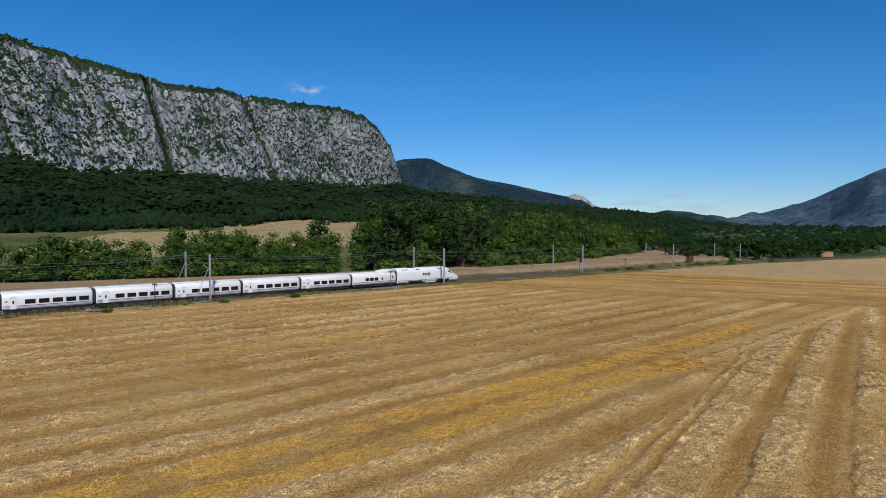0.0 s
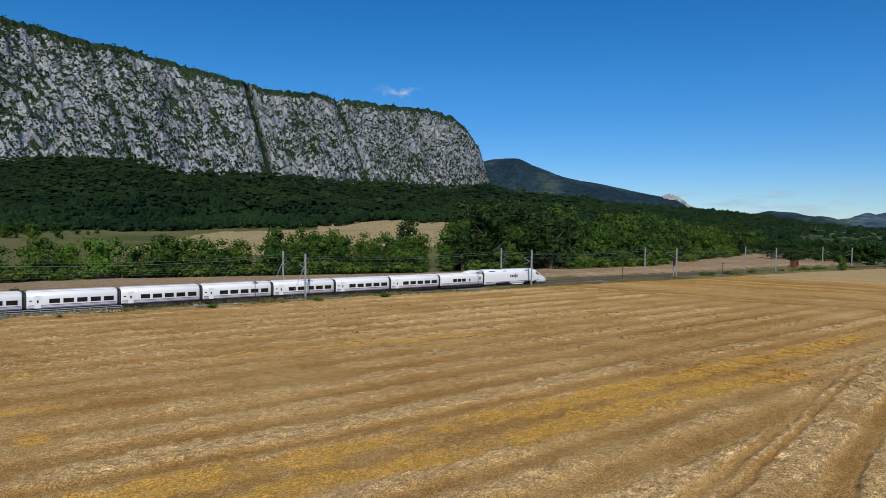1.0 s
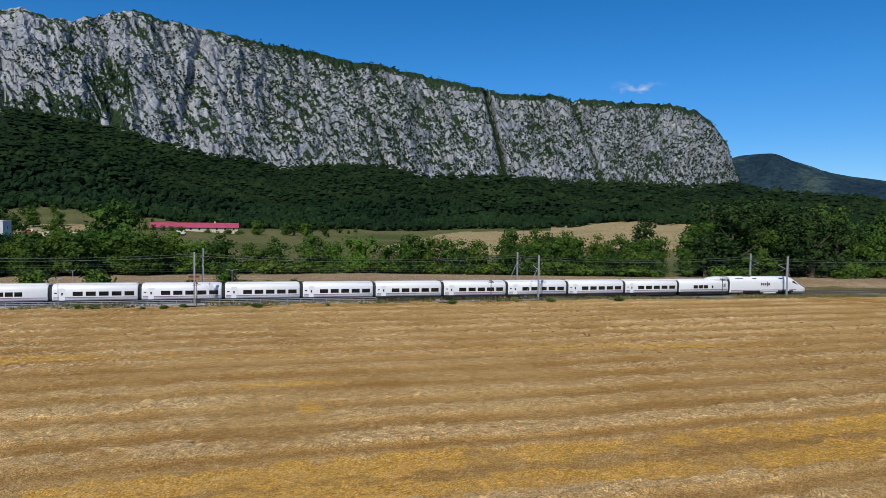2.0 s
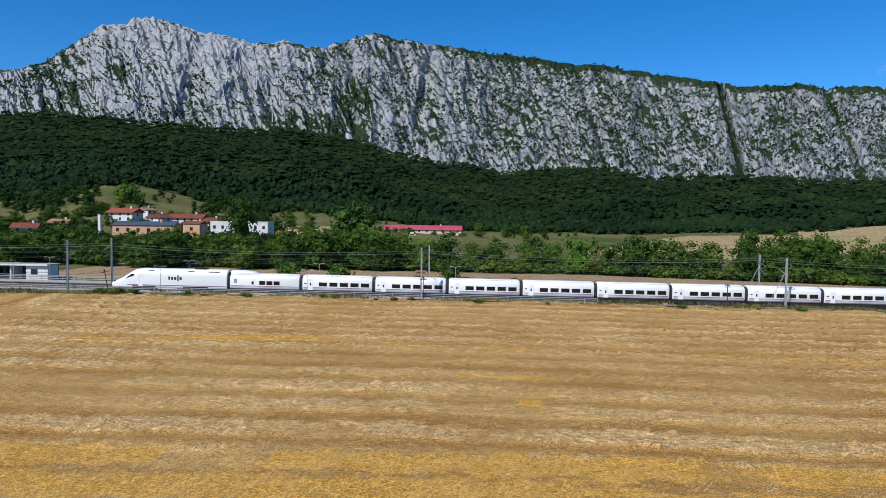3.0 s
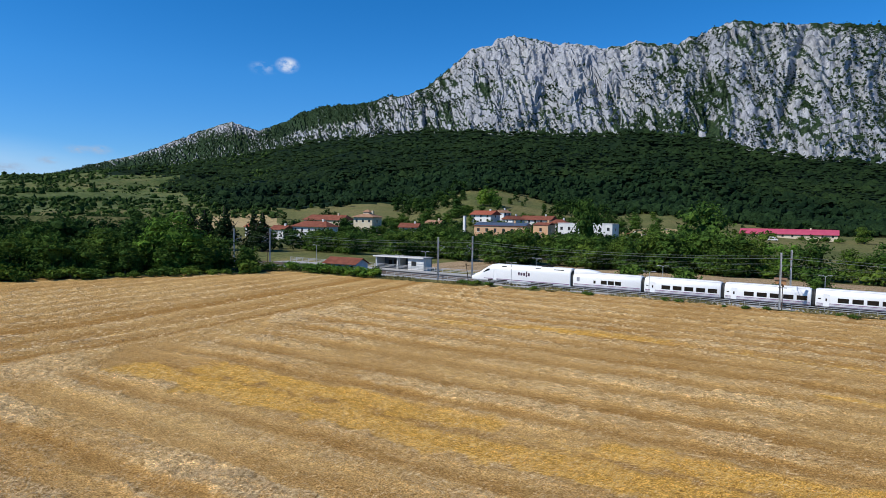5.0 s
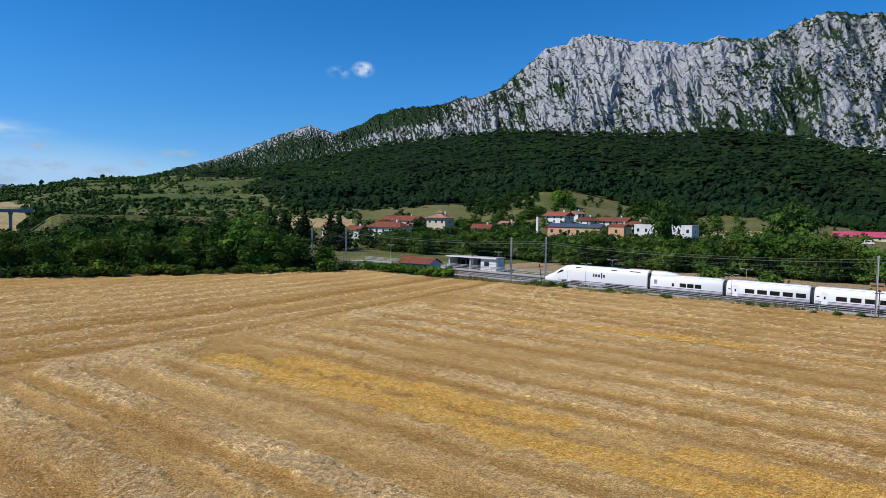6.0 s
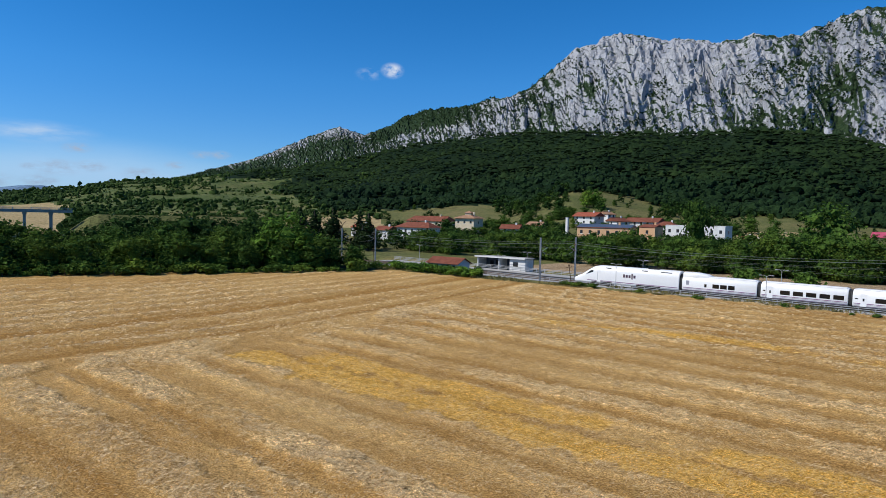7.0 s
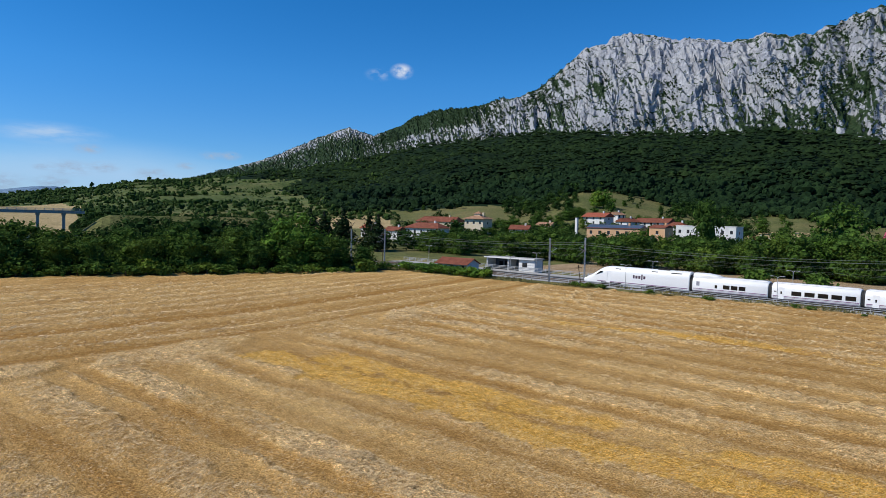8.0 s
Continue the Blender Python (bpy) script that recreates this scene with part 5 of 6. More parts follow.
    for a, r, h in ((-28.2, 432, 11.5), (-27.6, 436, 12.5), (-27.0, 430, 8.0)):
        plant("lime", r * math.sin(radians(a)), r * math.cos(radians(a)), h, g, 1.2)
    joined_trees("valley_grove", deep2, "dark green groves among houses and along the valley")
    g = "bushes before the barn"
    for a in (-7.6, -7.0, -6.3, -5.7, -5.0, -2.9, -1.2, -0.4):
        plant("round" if a < -5.5 else "bush", 415 * math.sin(radians(a)), 415 * math.cos(radians(a)), u(2.4, 3.6), g, 1.5)
    g = "trees dotted over the meadows"
    for k in range(34):
        a = u(-44, 10)
        r = u(450, 560)
        plant("round", r * math.sin(radians(a)), r * math.cos(radians(a)), u(3, 7), g, 1.2)
    g = "bushes along the platforms"
    x = -62.0
    while x < 14:
        plant("bush", x, u(131.5, 134.5), u(1.0, 2.6), g, 1.3)
        x += u(2.6, 5.5)
    plant("round", -4.2, 134.5, 5.2, g, 1.4)
    plant("bush", -40, 140, 4.2, g, 1.3)
    plant("bush", -29, 141, 4.0, g, 1.2)
    g = "brambles beside the tile-roofed hut"
    for x in (-103, -101, -99, -97, -95, -93, -91, -89, -87, -85, -83):
        plant("bramble", x, 105.2 + u(-0.5, 0.5), u(1.9, 2.5), g, 1.6)
    plant("bush", -83.2, 107.5, 2.4, g, 0.8)
    for x in (-62, -59.5, -57):
        plant("bush", x, 107.5, 1.1, g, 1.7)
    g = "weeds by the track"
    for k in range(30):
        plant("bush", u(-130, 70), u(107.2, 109.0), u(0.35, 0.9), g, 1.6)
    for k in range(22):
        xx = u(180, 330)
        plant("bush", xx, float(track_y(xx)) - u(8, 11), u(0.6, 1.5), g, 1.8)
    plant("round", 262, 101, 6.0, g, 0.8)


planting()


# ---- building helpers ----
def box(x0, x1, y0, y1, z0, z1, bevel=0.0, bm=None):
    own = bm is None
    bm = bm or bmesh.new()
    got = bmesh.ops.create_cube(bm, size=1.0)
    vs = got["verts"]
    for v in vs:
        v.co = Vector(((x0 + x1) / 2 + v.co.x * (x1 - x0), (y0 + y1) / 2 + v.co.y * (y1 - y0), (z0 + z1) / 2 + v.co.z * (z1 - z0)))
    if bevel:
        es = list({e for v in vs for e in v.link_edges})
        bmesh.ops.bevel(bm, geom=es, offset=bevel, segments=1, affect="EDGES")
    return bm


def prism(profile, x0, x1):
    """A profile of (y, z) points drawn out along x."""
    bm = bmesh.new()
    a = [bm.verts.new((x0, y, z)) for y, z in profile]
    b = [bm.verts.new((x1, y, z)) for y, z in profile]
    n = len(profile)
    for i in range(n):
        bm.faces.new((a[i], a[(i + 1) % n], b[(i + 1) % n], b[i]))
    bm.faces.new(a[::-1])
    bm.faces.new(b)
    bmesh.ops.recalc_face_normals(bm, faces=bm.faces)
    return bm


def sweep(profile, xs, ys, zs):
    """A profile of (y, z) offsets carried along a line of points."""
    n, m = len(profile), len(xs)
    pr = np.array(profile)
    P = np.stack([np.repeat(np.array(xs)[:, None], n, 1), np.array(ys)[:, None] + pr[None, :, 0], np.array(zs)[:, None] + pr[None, :, 1]], -1)
    idx = np.arange(m * n).reshape(m, n)
    nxt = np.roll(idx, -1, 1)
    F = np.stack([idx[:-1], nxt[:-1], nxt[1:], idx[1:]], -1).reshape(-1, 4)
    return soup("swept", P.reshape(-1, 3), F, [])


def cylinder(r, z0, z1, sides=12, axis="z", at=(0, 0, 0), r2=None):
    bm = bmesh.new()
    bmesh.ops.create_cone(bm, cap_ends=True, segments=sides, radius1=r, radius2=r if r2 is None else r2, depth=z1 - z0)
    for v in bm.verts:
        v.co.z += (z0 + z1) / 2
        if axis == "y":
            v.co = Vector((v.co.x, v.co.z, v.co.y))
        elif axis == "x":
            v.co = Vector((v.co.z, v.co.y, v.co.x))
        v.co += Vector(at)
    bmesh.ops.recalc_face_normals(bm, faces=bm.faces)
    return bm


# ---- the railway: two tracks along x ----
FAR_TRACK = 4.1
XS = np.arange(-420, 640, 4.0)


def build_tracks():
    ys, zs = track_y(XS), rail_bed(XS)
    bed = part("ballast_bed", sweep([(-3.6, -0.5), (-1.9, 0.12), (6.0, 0.12), (7.8, -0.5)], XS, ys, zs), M_BALLAST, None)
    tagged(bed, "grey stone ballast bed under two railway tracks", "ballast", kind="structure")
    rail = [(-0.035, 0.16), (-0.035, 0.33), (0.035, 0.33), (0.035, 0.16), (0.07, 0.15), (-0.07, 0.15)]
    for off in (0.0, FAR_TRACK):
        tr = tagged(new("railway_track"), "railway track of rusty steel rails on concrete sleepers", "track", "railway tracks")
        for side in (-0.83, 0.83):
            part("rail", sweep(rail, XS, ys + off + side, zs), M_RAIL, tr)
        v = np.array([(a, b, c) for a in (-0.12, 0.12) for b in (-1.3, 1.3) for c in (0.02, 0.17)])
        f = np.array([(0, 1, 3, 2), (4, 6, 7, 5), (0, 4, 5, 1), (2, 3, 7, 6), (1, 5, 7, 3), (0, 2, 6, 4)])
        one = soup("sleeper", v, f, [M_SLEEPER])
        for x in np.arange(-66, 60, 0.6):
            sl = new("sleeper", one)
            sl.parent, sl.location = tr, (x, float(track_y(x)) + off, float(rail_bed(x)))
        sx = np.concatenate([np.arange(-150, -66, 0.6), np.arange(60, 330, 0.6)])
        C = np.stack([sx, track_y(sx) + off, rail_bed(sx)], -1)
        P = C[:, None, :] + v[None]
        F = f[None] + (np.arange(len(sx)) * 8)[:, None, None]
        tagged(part("far_sleepers", soup("far_sleepers", P.reshape(-1, 3), F.reshape(-1, 4), [M_SLEEPER]), None, tr), kind="stuff")


build_tracks()


# ---- the train ----
def half_loop(w, zb, zt, n=9):
    """Half of a rounded body section, from the lower edge over the side to the roof's middle."""
    pts = [(-w * 0.93, zb), (-w, zb + 0.3)]
    side = zb + (zt - zb) * 0.62
    pts.append((-w, side))
    for k in range(1, n):
        a = k / (n - 1) * math.pi / 2
        pts.append((-w * math.cos(a) ** 0.75, side + (zt - side) * math.sin(a) ** 0.9))
    return pts


def body_loft(sections):
    """A closed shell through sections (x, half width, lower edge, roof)."""
    bm = bmesh.new()
    rings = []
    for x, w, zb, zt in sections:
        h = half_loop(w, zb, zt)
        pts = h + [(-y, z) for y, z in h[-2::-1]]
        rings.append([bm.verts.new((x, y, z)) for y, z in pts])
    n = len(rings[0])
    for a, b in zip(rings, rings[1:]):
        for i in range(n):
            bm.faces.new((a[i], a[(i + 1) % n], b[(i + 1) % n], b[i]))
    bm.faces.new(rings[0])
    bm.faces.new(rings[-1][::-1])
    bmesh.ops.recalc_face_normals(bm, faces=bm.faces)
    for f in bm.faces:
        f.smooth = len(f.verts) == 4
    return bm


def both_sides(make, parent, name, mat, label=""):
    for s in (-1, 1):
        part(name, make(s), mat, parent, label)


def slab(x0, x1, z0, z1, s, w=1.481, t=0.012, bevel=0.0):
    y = s * w
    return box(x0, x1, min(y, y + s * t), max(y, y + s * t), z0, z1, bevel)


def running_gear(parent, x, long=2.6):
    b = part("bogie", box(x - long / 2, x + long / 2, -1.15, 1.15, 0.25, 0.75, 0.06), M_DARK, parent, "dark bogie frame")
    for dx in (-long / 2 + 0.45, long / 2 - 0.45):
        for s in (-0.86, 0.86):
            part("wheel", cylinder(0.44, s - 0.07, s + 0.07, 14, "y", (x + dx, 0, 0.45)), M_DARK, b)


def make_coach(hump):
    """A short articulated coach, 13.14 m long, its left end at x = 0, rail level at z = 0."""
    L = 13.14
    c = thing("passenger_coach", "short white passenger coach with dark windows and purple stripes", "train coach", "cars of the train")
    part("body", body_loft([(0.28, 1.42, 0.78, 3.3), (0.4, 1.48, 0.74, 3.38), (L - 0.4, 1.48, 0.74, 3.38), (L - 0.28, 1.42, 0.78, 3.3)]), M_PAINT, c)
    part("bellows", body_loft([(-0.02, 1.3, 0.75, 3.2), (0.3, 1.3, 0.75, 3.2)]), M_RUBBER, c)
    part("bellows", body_loft([(L - 0.3, 1.3, 0.75, 3.2), (L + 0.0, 1.3, 0.75, 3.2)]), M_RUBBER, c)
    part("roof_cover", prism([(-0.9, 3.3), (-0.75, 3.43), (0.75, 3.43), (0.9, 3.3)], 0.6, L - 0.6), M_PAINT, c)
    spots = [5.6, 6.9, 8.2] if hump else [3.25 + 1.9 * k for k in range(5)]
    for x in spots:
        both_sides(lambda s: slab(x, x + (1.1 if hump else 1.45), 1.5, 2.2, s, bevel=0.004), c, "window", M_GLASS, "dark tinted window")
    if hump:
        both_sides(lambda s: slab(4.2, 4.6, 1.55, 2.1, s, bevel=0.004), c, "window", M_GLASS, "small dark window")
        part("roof_fairing", body_loft([(0.35, 1.2, 2.9, 3.95), (2.6, 1.2, 2.9, 3.98), (4.4, 1.0, 2.9, 3.75), (5.4, 0.7, 2.9, 3.4)]), M_PAINT, c, "raised white roof fairing")
        both_sides(lambda s: slab(1.0, 1.55, 1.75, 2.5, s), c, "grille", M_GREYSTRIPE)
        both_sides(lambda s: slab(0.7, 1.7, 3.3, 3.6, s, 1.12, 0.06), c, "roof_grille", M_DARK)
    else:
        both_sides(lambda s: slab(1.3, 2.15, 0.8, 2.75, s, 1.482, 0.01, 0.003), c, "door", M_PAINT, "white entrance door")
        both_sides(lambda s: slab(1.62, 1.85, 1.62, 2.05, s, 1.494, 0.008), c, "door_window", M_GLASS, "small dark door window")
        both_sides(lambda s: slab(0.62, 1.0, 1.9, 2.06, s), c, "destination_sign", M_GLASS)
    both_sides(lambda s: slab(0.45, L - 0.45, 1.2, 1.3, s, 1.482, 0.006), c, "stripe", M_PURPLE, "thin purple stripe")
    both_sides(lambda s: slab(0.45, L - 0.45, 1.05, 1.13, s, 1.482, 0.006), c, "stripe", M_GREYSTRIPE, "thin grey stripe")
    both_sides(lambda s: slab(0.6, L - 0.6, 0.84, 0.89, s, 1.475, 0.008), c, "lower_stripe", M_PURPLE)
    part("underfloor", box(0.5, L - 0.5, -1.34, 1.34, 0.16, 0.8, 0.05), M_DARK, c)
    both_sides(lambda s: slab(4.6, 8.4, 0.24, 0.66, s, 1.342, 0.03, 0.01), c, "equipment_box", M_RUBBER)
    running_gear(c, 0.0, 1.3)
    return c


def make_power_car():
    """The pointed power car, nose at x = 0 looking towards -x, 21.9 m long."""
    L = 21.9
    c = thing("power_car", "white pointed power car with a sloping nose and dark windscreen", "locomotive", "cars of the train")
    secs = [(0.0, 0.35, 0.75, 1.0), (0.12, 0.7, 0.55, 1.25), (0.5, 1.05, 0.42, 1.5), (1.2, 1.28, 0.36, 1.78), (2.0, 1.4, 0.36, 2.1), (2.9, 1.46, 0.4, 2.75), (3.9, 1.48, 0.45, 3.4), (4.7, 1.48, 0.45, 3.75), (5.8, 1.48, 0.45, 3.95), (L - 0.4, 1.48, 0.45, 4.0), (L - 0.25, 1.44, 0.5, 3.95)]
    part("body", body_loft(secs), M_PAINT, c)
    # windscreen laid over the slope
    bm = bmesh.new()
    rows = []
    for x, w, z in ((2.15, 0.55, 2.27), (2.9, 0.78, 2.8), (3.6, 0.86, 3.27), (4.05, 0.8, 3.52)):
        rows.append([bm.verts.new((x - 0.04, y, z - 0.2 * abs(y) ** 2.2)) for y in (-w, -w * 0.5, 0, w * 0.5, w)])
    for a, b in zip(rows, rows[1:]):
        for i in range(4):
            bm.faces.new((a[i], a[i + 1], b[i + 1], b[i]))
    bmesh.ops.recalc_face_normals(bm, faces=bm.faces)
    bmesh.ops.solidify(bm, geom=bm.faces[:], thickness=0.05)
    part("windscreen", bm, M_GLASS, c, "dark sloping windscreen")

    def side_pane(s):
        bm = bmesh.new()
        y = s * 1.475
        q = [(3.0, 2.05), (4.6, 2.62), (4.6, 2.95), (4.1, 2.9)]
        a = [bm.verts.new((x, y * (0.985 if z > 2.7 else 1.0), z)) for x, z in q]
        b = [bm.verts.new((x, y * (0.985 if z > 2.7 else 1.0) + s * 0.03, z)) for x, z in q]
        bm.faces.new(b)
        bm.faces.new(a[::-1])
        for i in range(4):
            bm.faces.new((a[i], a[(i + 1) % 4], b[(i + 1) % 4], b[i]))
        bmesh.ops.recalc_face_normals(bm, faces=bm.faces)
        return bm

    both_sides(side_pane, c, "cab_window", M_GLASS, "pointed dark cab window")
    for s in (-1, 1):
        part("headlight", box(0.62, 1.0, min(s * 0.72, s * 1.02), max(s * 0.72, s * 1.02), 1.36, 1.6, 0.05), M_GLASS, c, "dark headlight cluster")
    both_sides(lambda s: slab(5.4, 6.2, 0.75, 3.0, s, 1.483, 0.01, 0.003), c, "door", M_PAINT, "white cab door")
    both_sides(lambda s: slab(5.55, 5.6, 1.0, 2.7, s, 1.495, 0.03), c, "grab_rail", M_STEEL)
    both_sides(lambda s: slab(3.4, L - 0.5, 0.92, 1.04, s, 1.483, 0.006), c, "stripe", M_PURPLE, "thin purple stripe")
    both_sides(lambda s: slab(6.5, L - 0.5, 0.72, 0.78, s, 1.483, 0.006), c, "stripe", M_GREYSTRIPE)
    # flat slabs; dark gear and shade of the bogie openings in one colour
    for xa, xb in ((4.3, 8.6), (13.6, 18.2)):
        both_sides(lambda s: slab(xa, xb, 0.42, 0.86, s, 1.484, 0.006), c, "bogie_slab", M_DARK, "flat dark slab in place of the shaded bogie opening")
    # the maker's mark on the side, as plain strokes of its size
    for s in (-1, 1):
        for k, (dx, w, z0, z1) in enumerate(((0.0, 0.34, 2.0, 2.62), (0.5, 0.42, 2.0, 2.55), (1.08, 0.42, 2.0, 2.55), (1.66, 0.26, 1.78, 2.85), (2.06, 0.42, 2.0, 2.55))):
            x0 = 10.9 + dx if s < 0 else 13.4 - dx - w
            part("mark_stroke", slab(x0, x0 + w, z0, z1, s, 1.483, 0.006), M_LETTER, c, "maroon stroke of the side marking")
    for x in (7.2, 14.5, 18.2):
        both_sides(lambda s: slab(x, x + (1.1 if x < 15 else 2.0), 3.42, 3.62, s, 1.2, 0.07), c, "roof_grille", M_DARK, "dark roof ventilation grille")
    part("roof_equipment", box(15.4, 17.6, -0.6, 0.6, 3.9, 4.16, 0.06), M_DARK, c, "dark roof equipment")
    pan = part("pantograph", box(16.0, 17.0, -0.5, 0.5, 4.12, 4.2, 0.02), M_DARK, c, "folded pantograph")
    part("pantograph_arm", tube([(16.1, 0, 4.2), (18.2, 0, 4.42), (16.5, 0, 4.5)], [0.04, 0.04, 0.03], 5), M_DARK, pan)
    part("collector_strip", box(16.4, 16.6, -0.9, 0.9, 4.48, 4.53), M_DARK, pan)
    part("bellows", body_loft([(L - 0.27, 1.3, 0.75, 3.6), (L, 1.3, 0.75, 3.3)]), M_RUBBER, c)
    part("underfloor", box(4.5, L - 2.5, -1.25, 1.25, 0.2, 0.5, 0.05), M_DARK, c)
    both_sides(lambda s: slab(9.0, 12.5, 0.22, 0.46, s, 1.3, 0.05), c, "equipment_box", M_PAINT)
    running_gear(c, 6.6, 3.4)
    running_gear(c, 17.6, 3.4)
    return c


def build_train():
    yc, tilt = 117.6, math.degrees(math.atan(0.0092))

    def seat(x, back=False):
        m = pose(x, yc, float(rail_bed(x)) + 0.33, 0, tilt, 0)
        return m @ pose(0, 0, 0, 0, 0, 180) if back else m

    x = -65.6
    lead = make_power_car()
    lead.matrix_basis = seat(x)
    x += 21.9
    first = make_coach(True)
    first.matrix_basis = seat(x)
    tagged(first, "white coach with a raised roof fairing and three dark windows")
    x += 13.14
    mid = make_coach(False)
    mid.matrix_basis = seat(x)
    for k in range(1, 9):
        x += 13.14
        copy_thing(mid, seat(x))
    x += 13.14
    copy_thing(first, seat(x + 13.14, True))
    copy_thing(lead, seat(x + 13.14 + 21.9, True))


build_train()


# ---- platforms, fences, masts and wires ----
def build_platform(name, x0, x1, y0, y1, top, label):
    xs = np.arange(x0, x1 + 0.1, 3.0)
    z = rail_bed(xs)
    ramp_ = np.minimum(np.minimum((xs - x0) / 5.0, (x1 - xs) / 5.0), 1.0) * top + 0.1
    n = len(xs)
    P = []
    for x, zz, h in zip(xs, z, ramp_):
        P.append([(x, y0, zz - 0.3), (x, y0, zz + h), (x, y1, zz + h), (x, y1, zz - 0.3)])
    P = np.array(P)
    idx = np.arange(n * 4).reshape(n, 4)
    F = np.stack([idx[:-1], np.roll(idx, -1, 1)[:-1], np.roll(idx, -1, 1)[1:], idx[1:]], -1).reshape(-1, 4)
    ob = part(name, soup(name, P.reshape(-1, 3), F, [M_CONC]), None, None)
    tagged(ob, label, "platform", kind="structure")
    edge = y1 if y0 < 117 else y0
    for k in range(n - 1):
        me = box(xs[k] + 0.02, xs[k + 1] - 0.02, edge - 0.3, edge + 0.05, float(z[k] + ramp_[k]) - 0.06, float(z[k] + ramp_[k]) + 0.05, 0.01)
        part("edge_slab", me, M_SLEEPER, ob)


build_platform("platform_near", -126, 24, 112.2, 115.8, 0.3, "grey concrete station platform beside the field")
build_platform("platform_far", -132, 21, 123.5, 128.6, 0.4, "grey concrete station platform on the village side")


def build_fence(x0, x1, y, base, label):
    f = thing("platform_fence", label, "fence", "platform fences")
    post = box(-0.045, 0.045, -0.045, 0.045, 0, 1.08, 0.01)
    pm = bpy.data.meshes.new("post")
    post.to_mesh(pm)
    post.free()
    pm.materials.append(M_STEEL)
    xs = np.arange(x0, x1 + 0.01, 2.2)
    for x in xs:
        p = new("post", pm)
        p.parent = f
        p.location = (x, y, float(rail_bed(x)) + base)
    for h in (0.42, 0.75, 1.04):
        part("rail", sweep([(-0.03, -0.045), (-0.03, 0.045), (0.03, 0.045), (0.03, -0.045)], xs, xs * 0 + y - 0.05, rail_bed(xs) + base + h), M_STEEL, f)


build_fence(-84, 23.5, 112.4, 0.3, "grey galvanised steel fence along the near platform")
build_fence(-128, 20, 128.4, 0.4, "grey galvanised steel fence along the far platform")


def make_mast(h=9.0, wheel=False):
    m = thing("catenary_mast", "grey steel catenary mast with a bracket arm over the track", "mast", "catenary masts")
    part("foundation", box(-0.4, 0.4, -0.4, 0.4, -0.5, 0.12, 0.04), M_SLEEPER, m)
    pole = bmesh.new()
    box(-0.13, -0.10, -0.15, 0.15, 0.2, h, bm=pole)
    box(0.10, 0.13, -0.15, 0.15, 0.2, h, bm=pole)
    box(-0.10, 0.10, -0.015, 0.015, 0.2, h, bm=pole)
    part("pole", pole, M_STEEL, m)
    arm = part("bracket_arm", tube([(0, 0.1, 6.1), (0, 2.6, 6.9)], [0.05, 0.04], 6), M_STEEL, m)
    part("tie_rod", tube([(0, 0.1, 7.5), (0, 2.6, 6.95)], [0.025, 0.025], 5), M_STEEL, arm)
    part("steady_arm", tube([(0, 0.6, 6.25), (0, 1.6, 5.75), (0, 3.0, 5.5)], [0.025, 0.03, 0.02], 5), M_STEEL, arm)
    for yy, zz in ((0.35, 6.2), (0.35, 7.45)):
        part("insulator", cylinder(0.09, yy - 0.18, yy + 0.18, 8, "y", (0, 0, zz)), M_WOODRED, arm)
    if wheel:
        ring = bmesh.new()
        for k in range(18):
            a0, a1 = k / 18 * 6.2832, (k + 1) / 18 * 6.2832
            q = [ring.verts.new((0.35 + r * math.cos(a), dy, 7.6 + r * math.sin(a))) for a in (a0, a1) for r in (0.36, 0.46) for dy in (-0.04, 0.04)]
            for f in ((0, 1, 3, 2), (4, 6, 7, 5), (0, 4, 5, 1), (2, 3, 7, 6)):
                ring.faces.new([q[i] for i in f])
        bmesh.ops.remove_doubles(ring, verts=ring.verts, dist=0.001)
        part("tension_wheel", ring, M_STEEL, m, "open steel tensioning wheel")
        part("counterweight", cylinder(0.16, 1.6, 3.6, 10, at=(0.55, 0, 0)), M_CONC, m, "pale stack of counterweights")
        for dx in (-3.4, -2.9):
            part("stay", tube([(0, 0, 7.0), (dx, 0, 0.1)], [0.03, 0.03], 4), M_STEEL, m)
    return m


MAST_X = [-132.5, -70.3, -8.6, 53.5, 113.5, 175, 237, 299]


def build_overhead():
    plain, wheel = make_mast(), make_mast(wheel=True)
    near_off, far_off = -6.2, FAR_TRACK + 2.9
    used = set()
    for x in MAST_X:
        src = wheel if abs(x - 53.5) < 1 else plain
        for off, turn in ((near_off, 0), (far_off, 180)):
            y = float(track_y(x)) + off
            if off < 0 and not (-90 < x < 24):
                y += 1.6
            m = pose(x + (0.6 if turn else 0), y, float(rail_bed(x)) + (0.3 if -120 < x < 20 else 0.0), 0, 0, turn)
            if turn and src is wheel:
                m = m @ Matrix.Diagonal((-1, 1, 1, 1))
            if src in used:
                copy_thing(src, m)
            else:
                src.matrix_basis = m
                used.add(src)

    def wire(name, ys, zs, sag, radius, label):
        pts = []
        for a, b in zip(MAST_X, MAST_X[1:]):
            for k in range(10):
                s = k / 10
                x = a + (b - a) * s
                pts.append((x, float(track_y(x)) + ys, float(rail_bed(x)) + zs - sag * 4 * s * (1 - s)))
        tagged(part(name, tube(pts, [radius] * len(pts), 4), M_WIRE, None), label, "wire", "overhead wires")

    for off in (0.0, FAR_TRACK):
        wire("contact_wire", off, 5.65, 0.05, 0.009, "thin grey contact wire over the track")
        wire("messenger_wire", off, 7.05, 0.75, 0.011, "sagging grey messenger wire over the track")
    wire("feeder_cable", far_off + 0.3, 8.3, 1.0, 0.024, "pale sagging feeder cable between the masts")
    wire("feeder_cable", far_off - 0.5, 7.9, 1.0, 0.035, "pale sagging feeder cable between the masts")


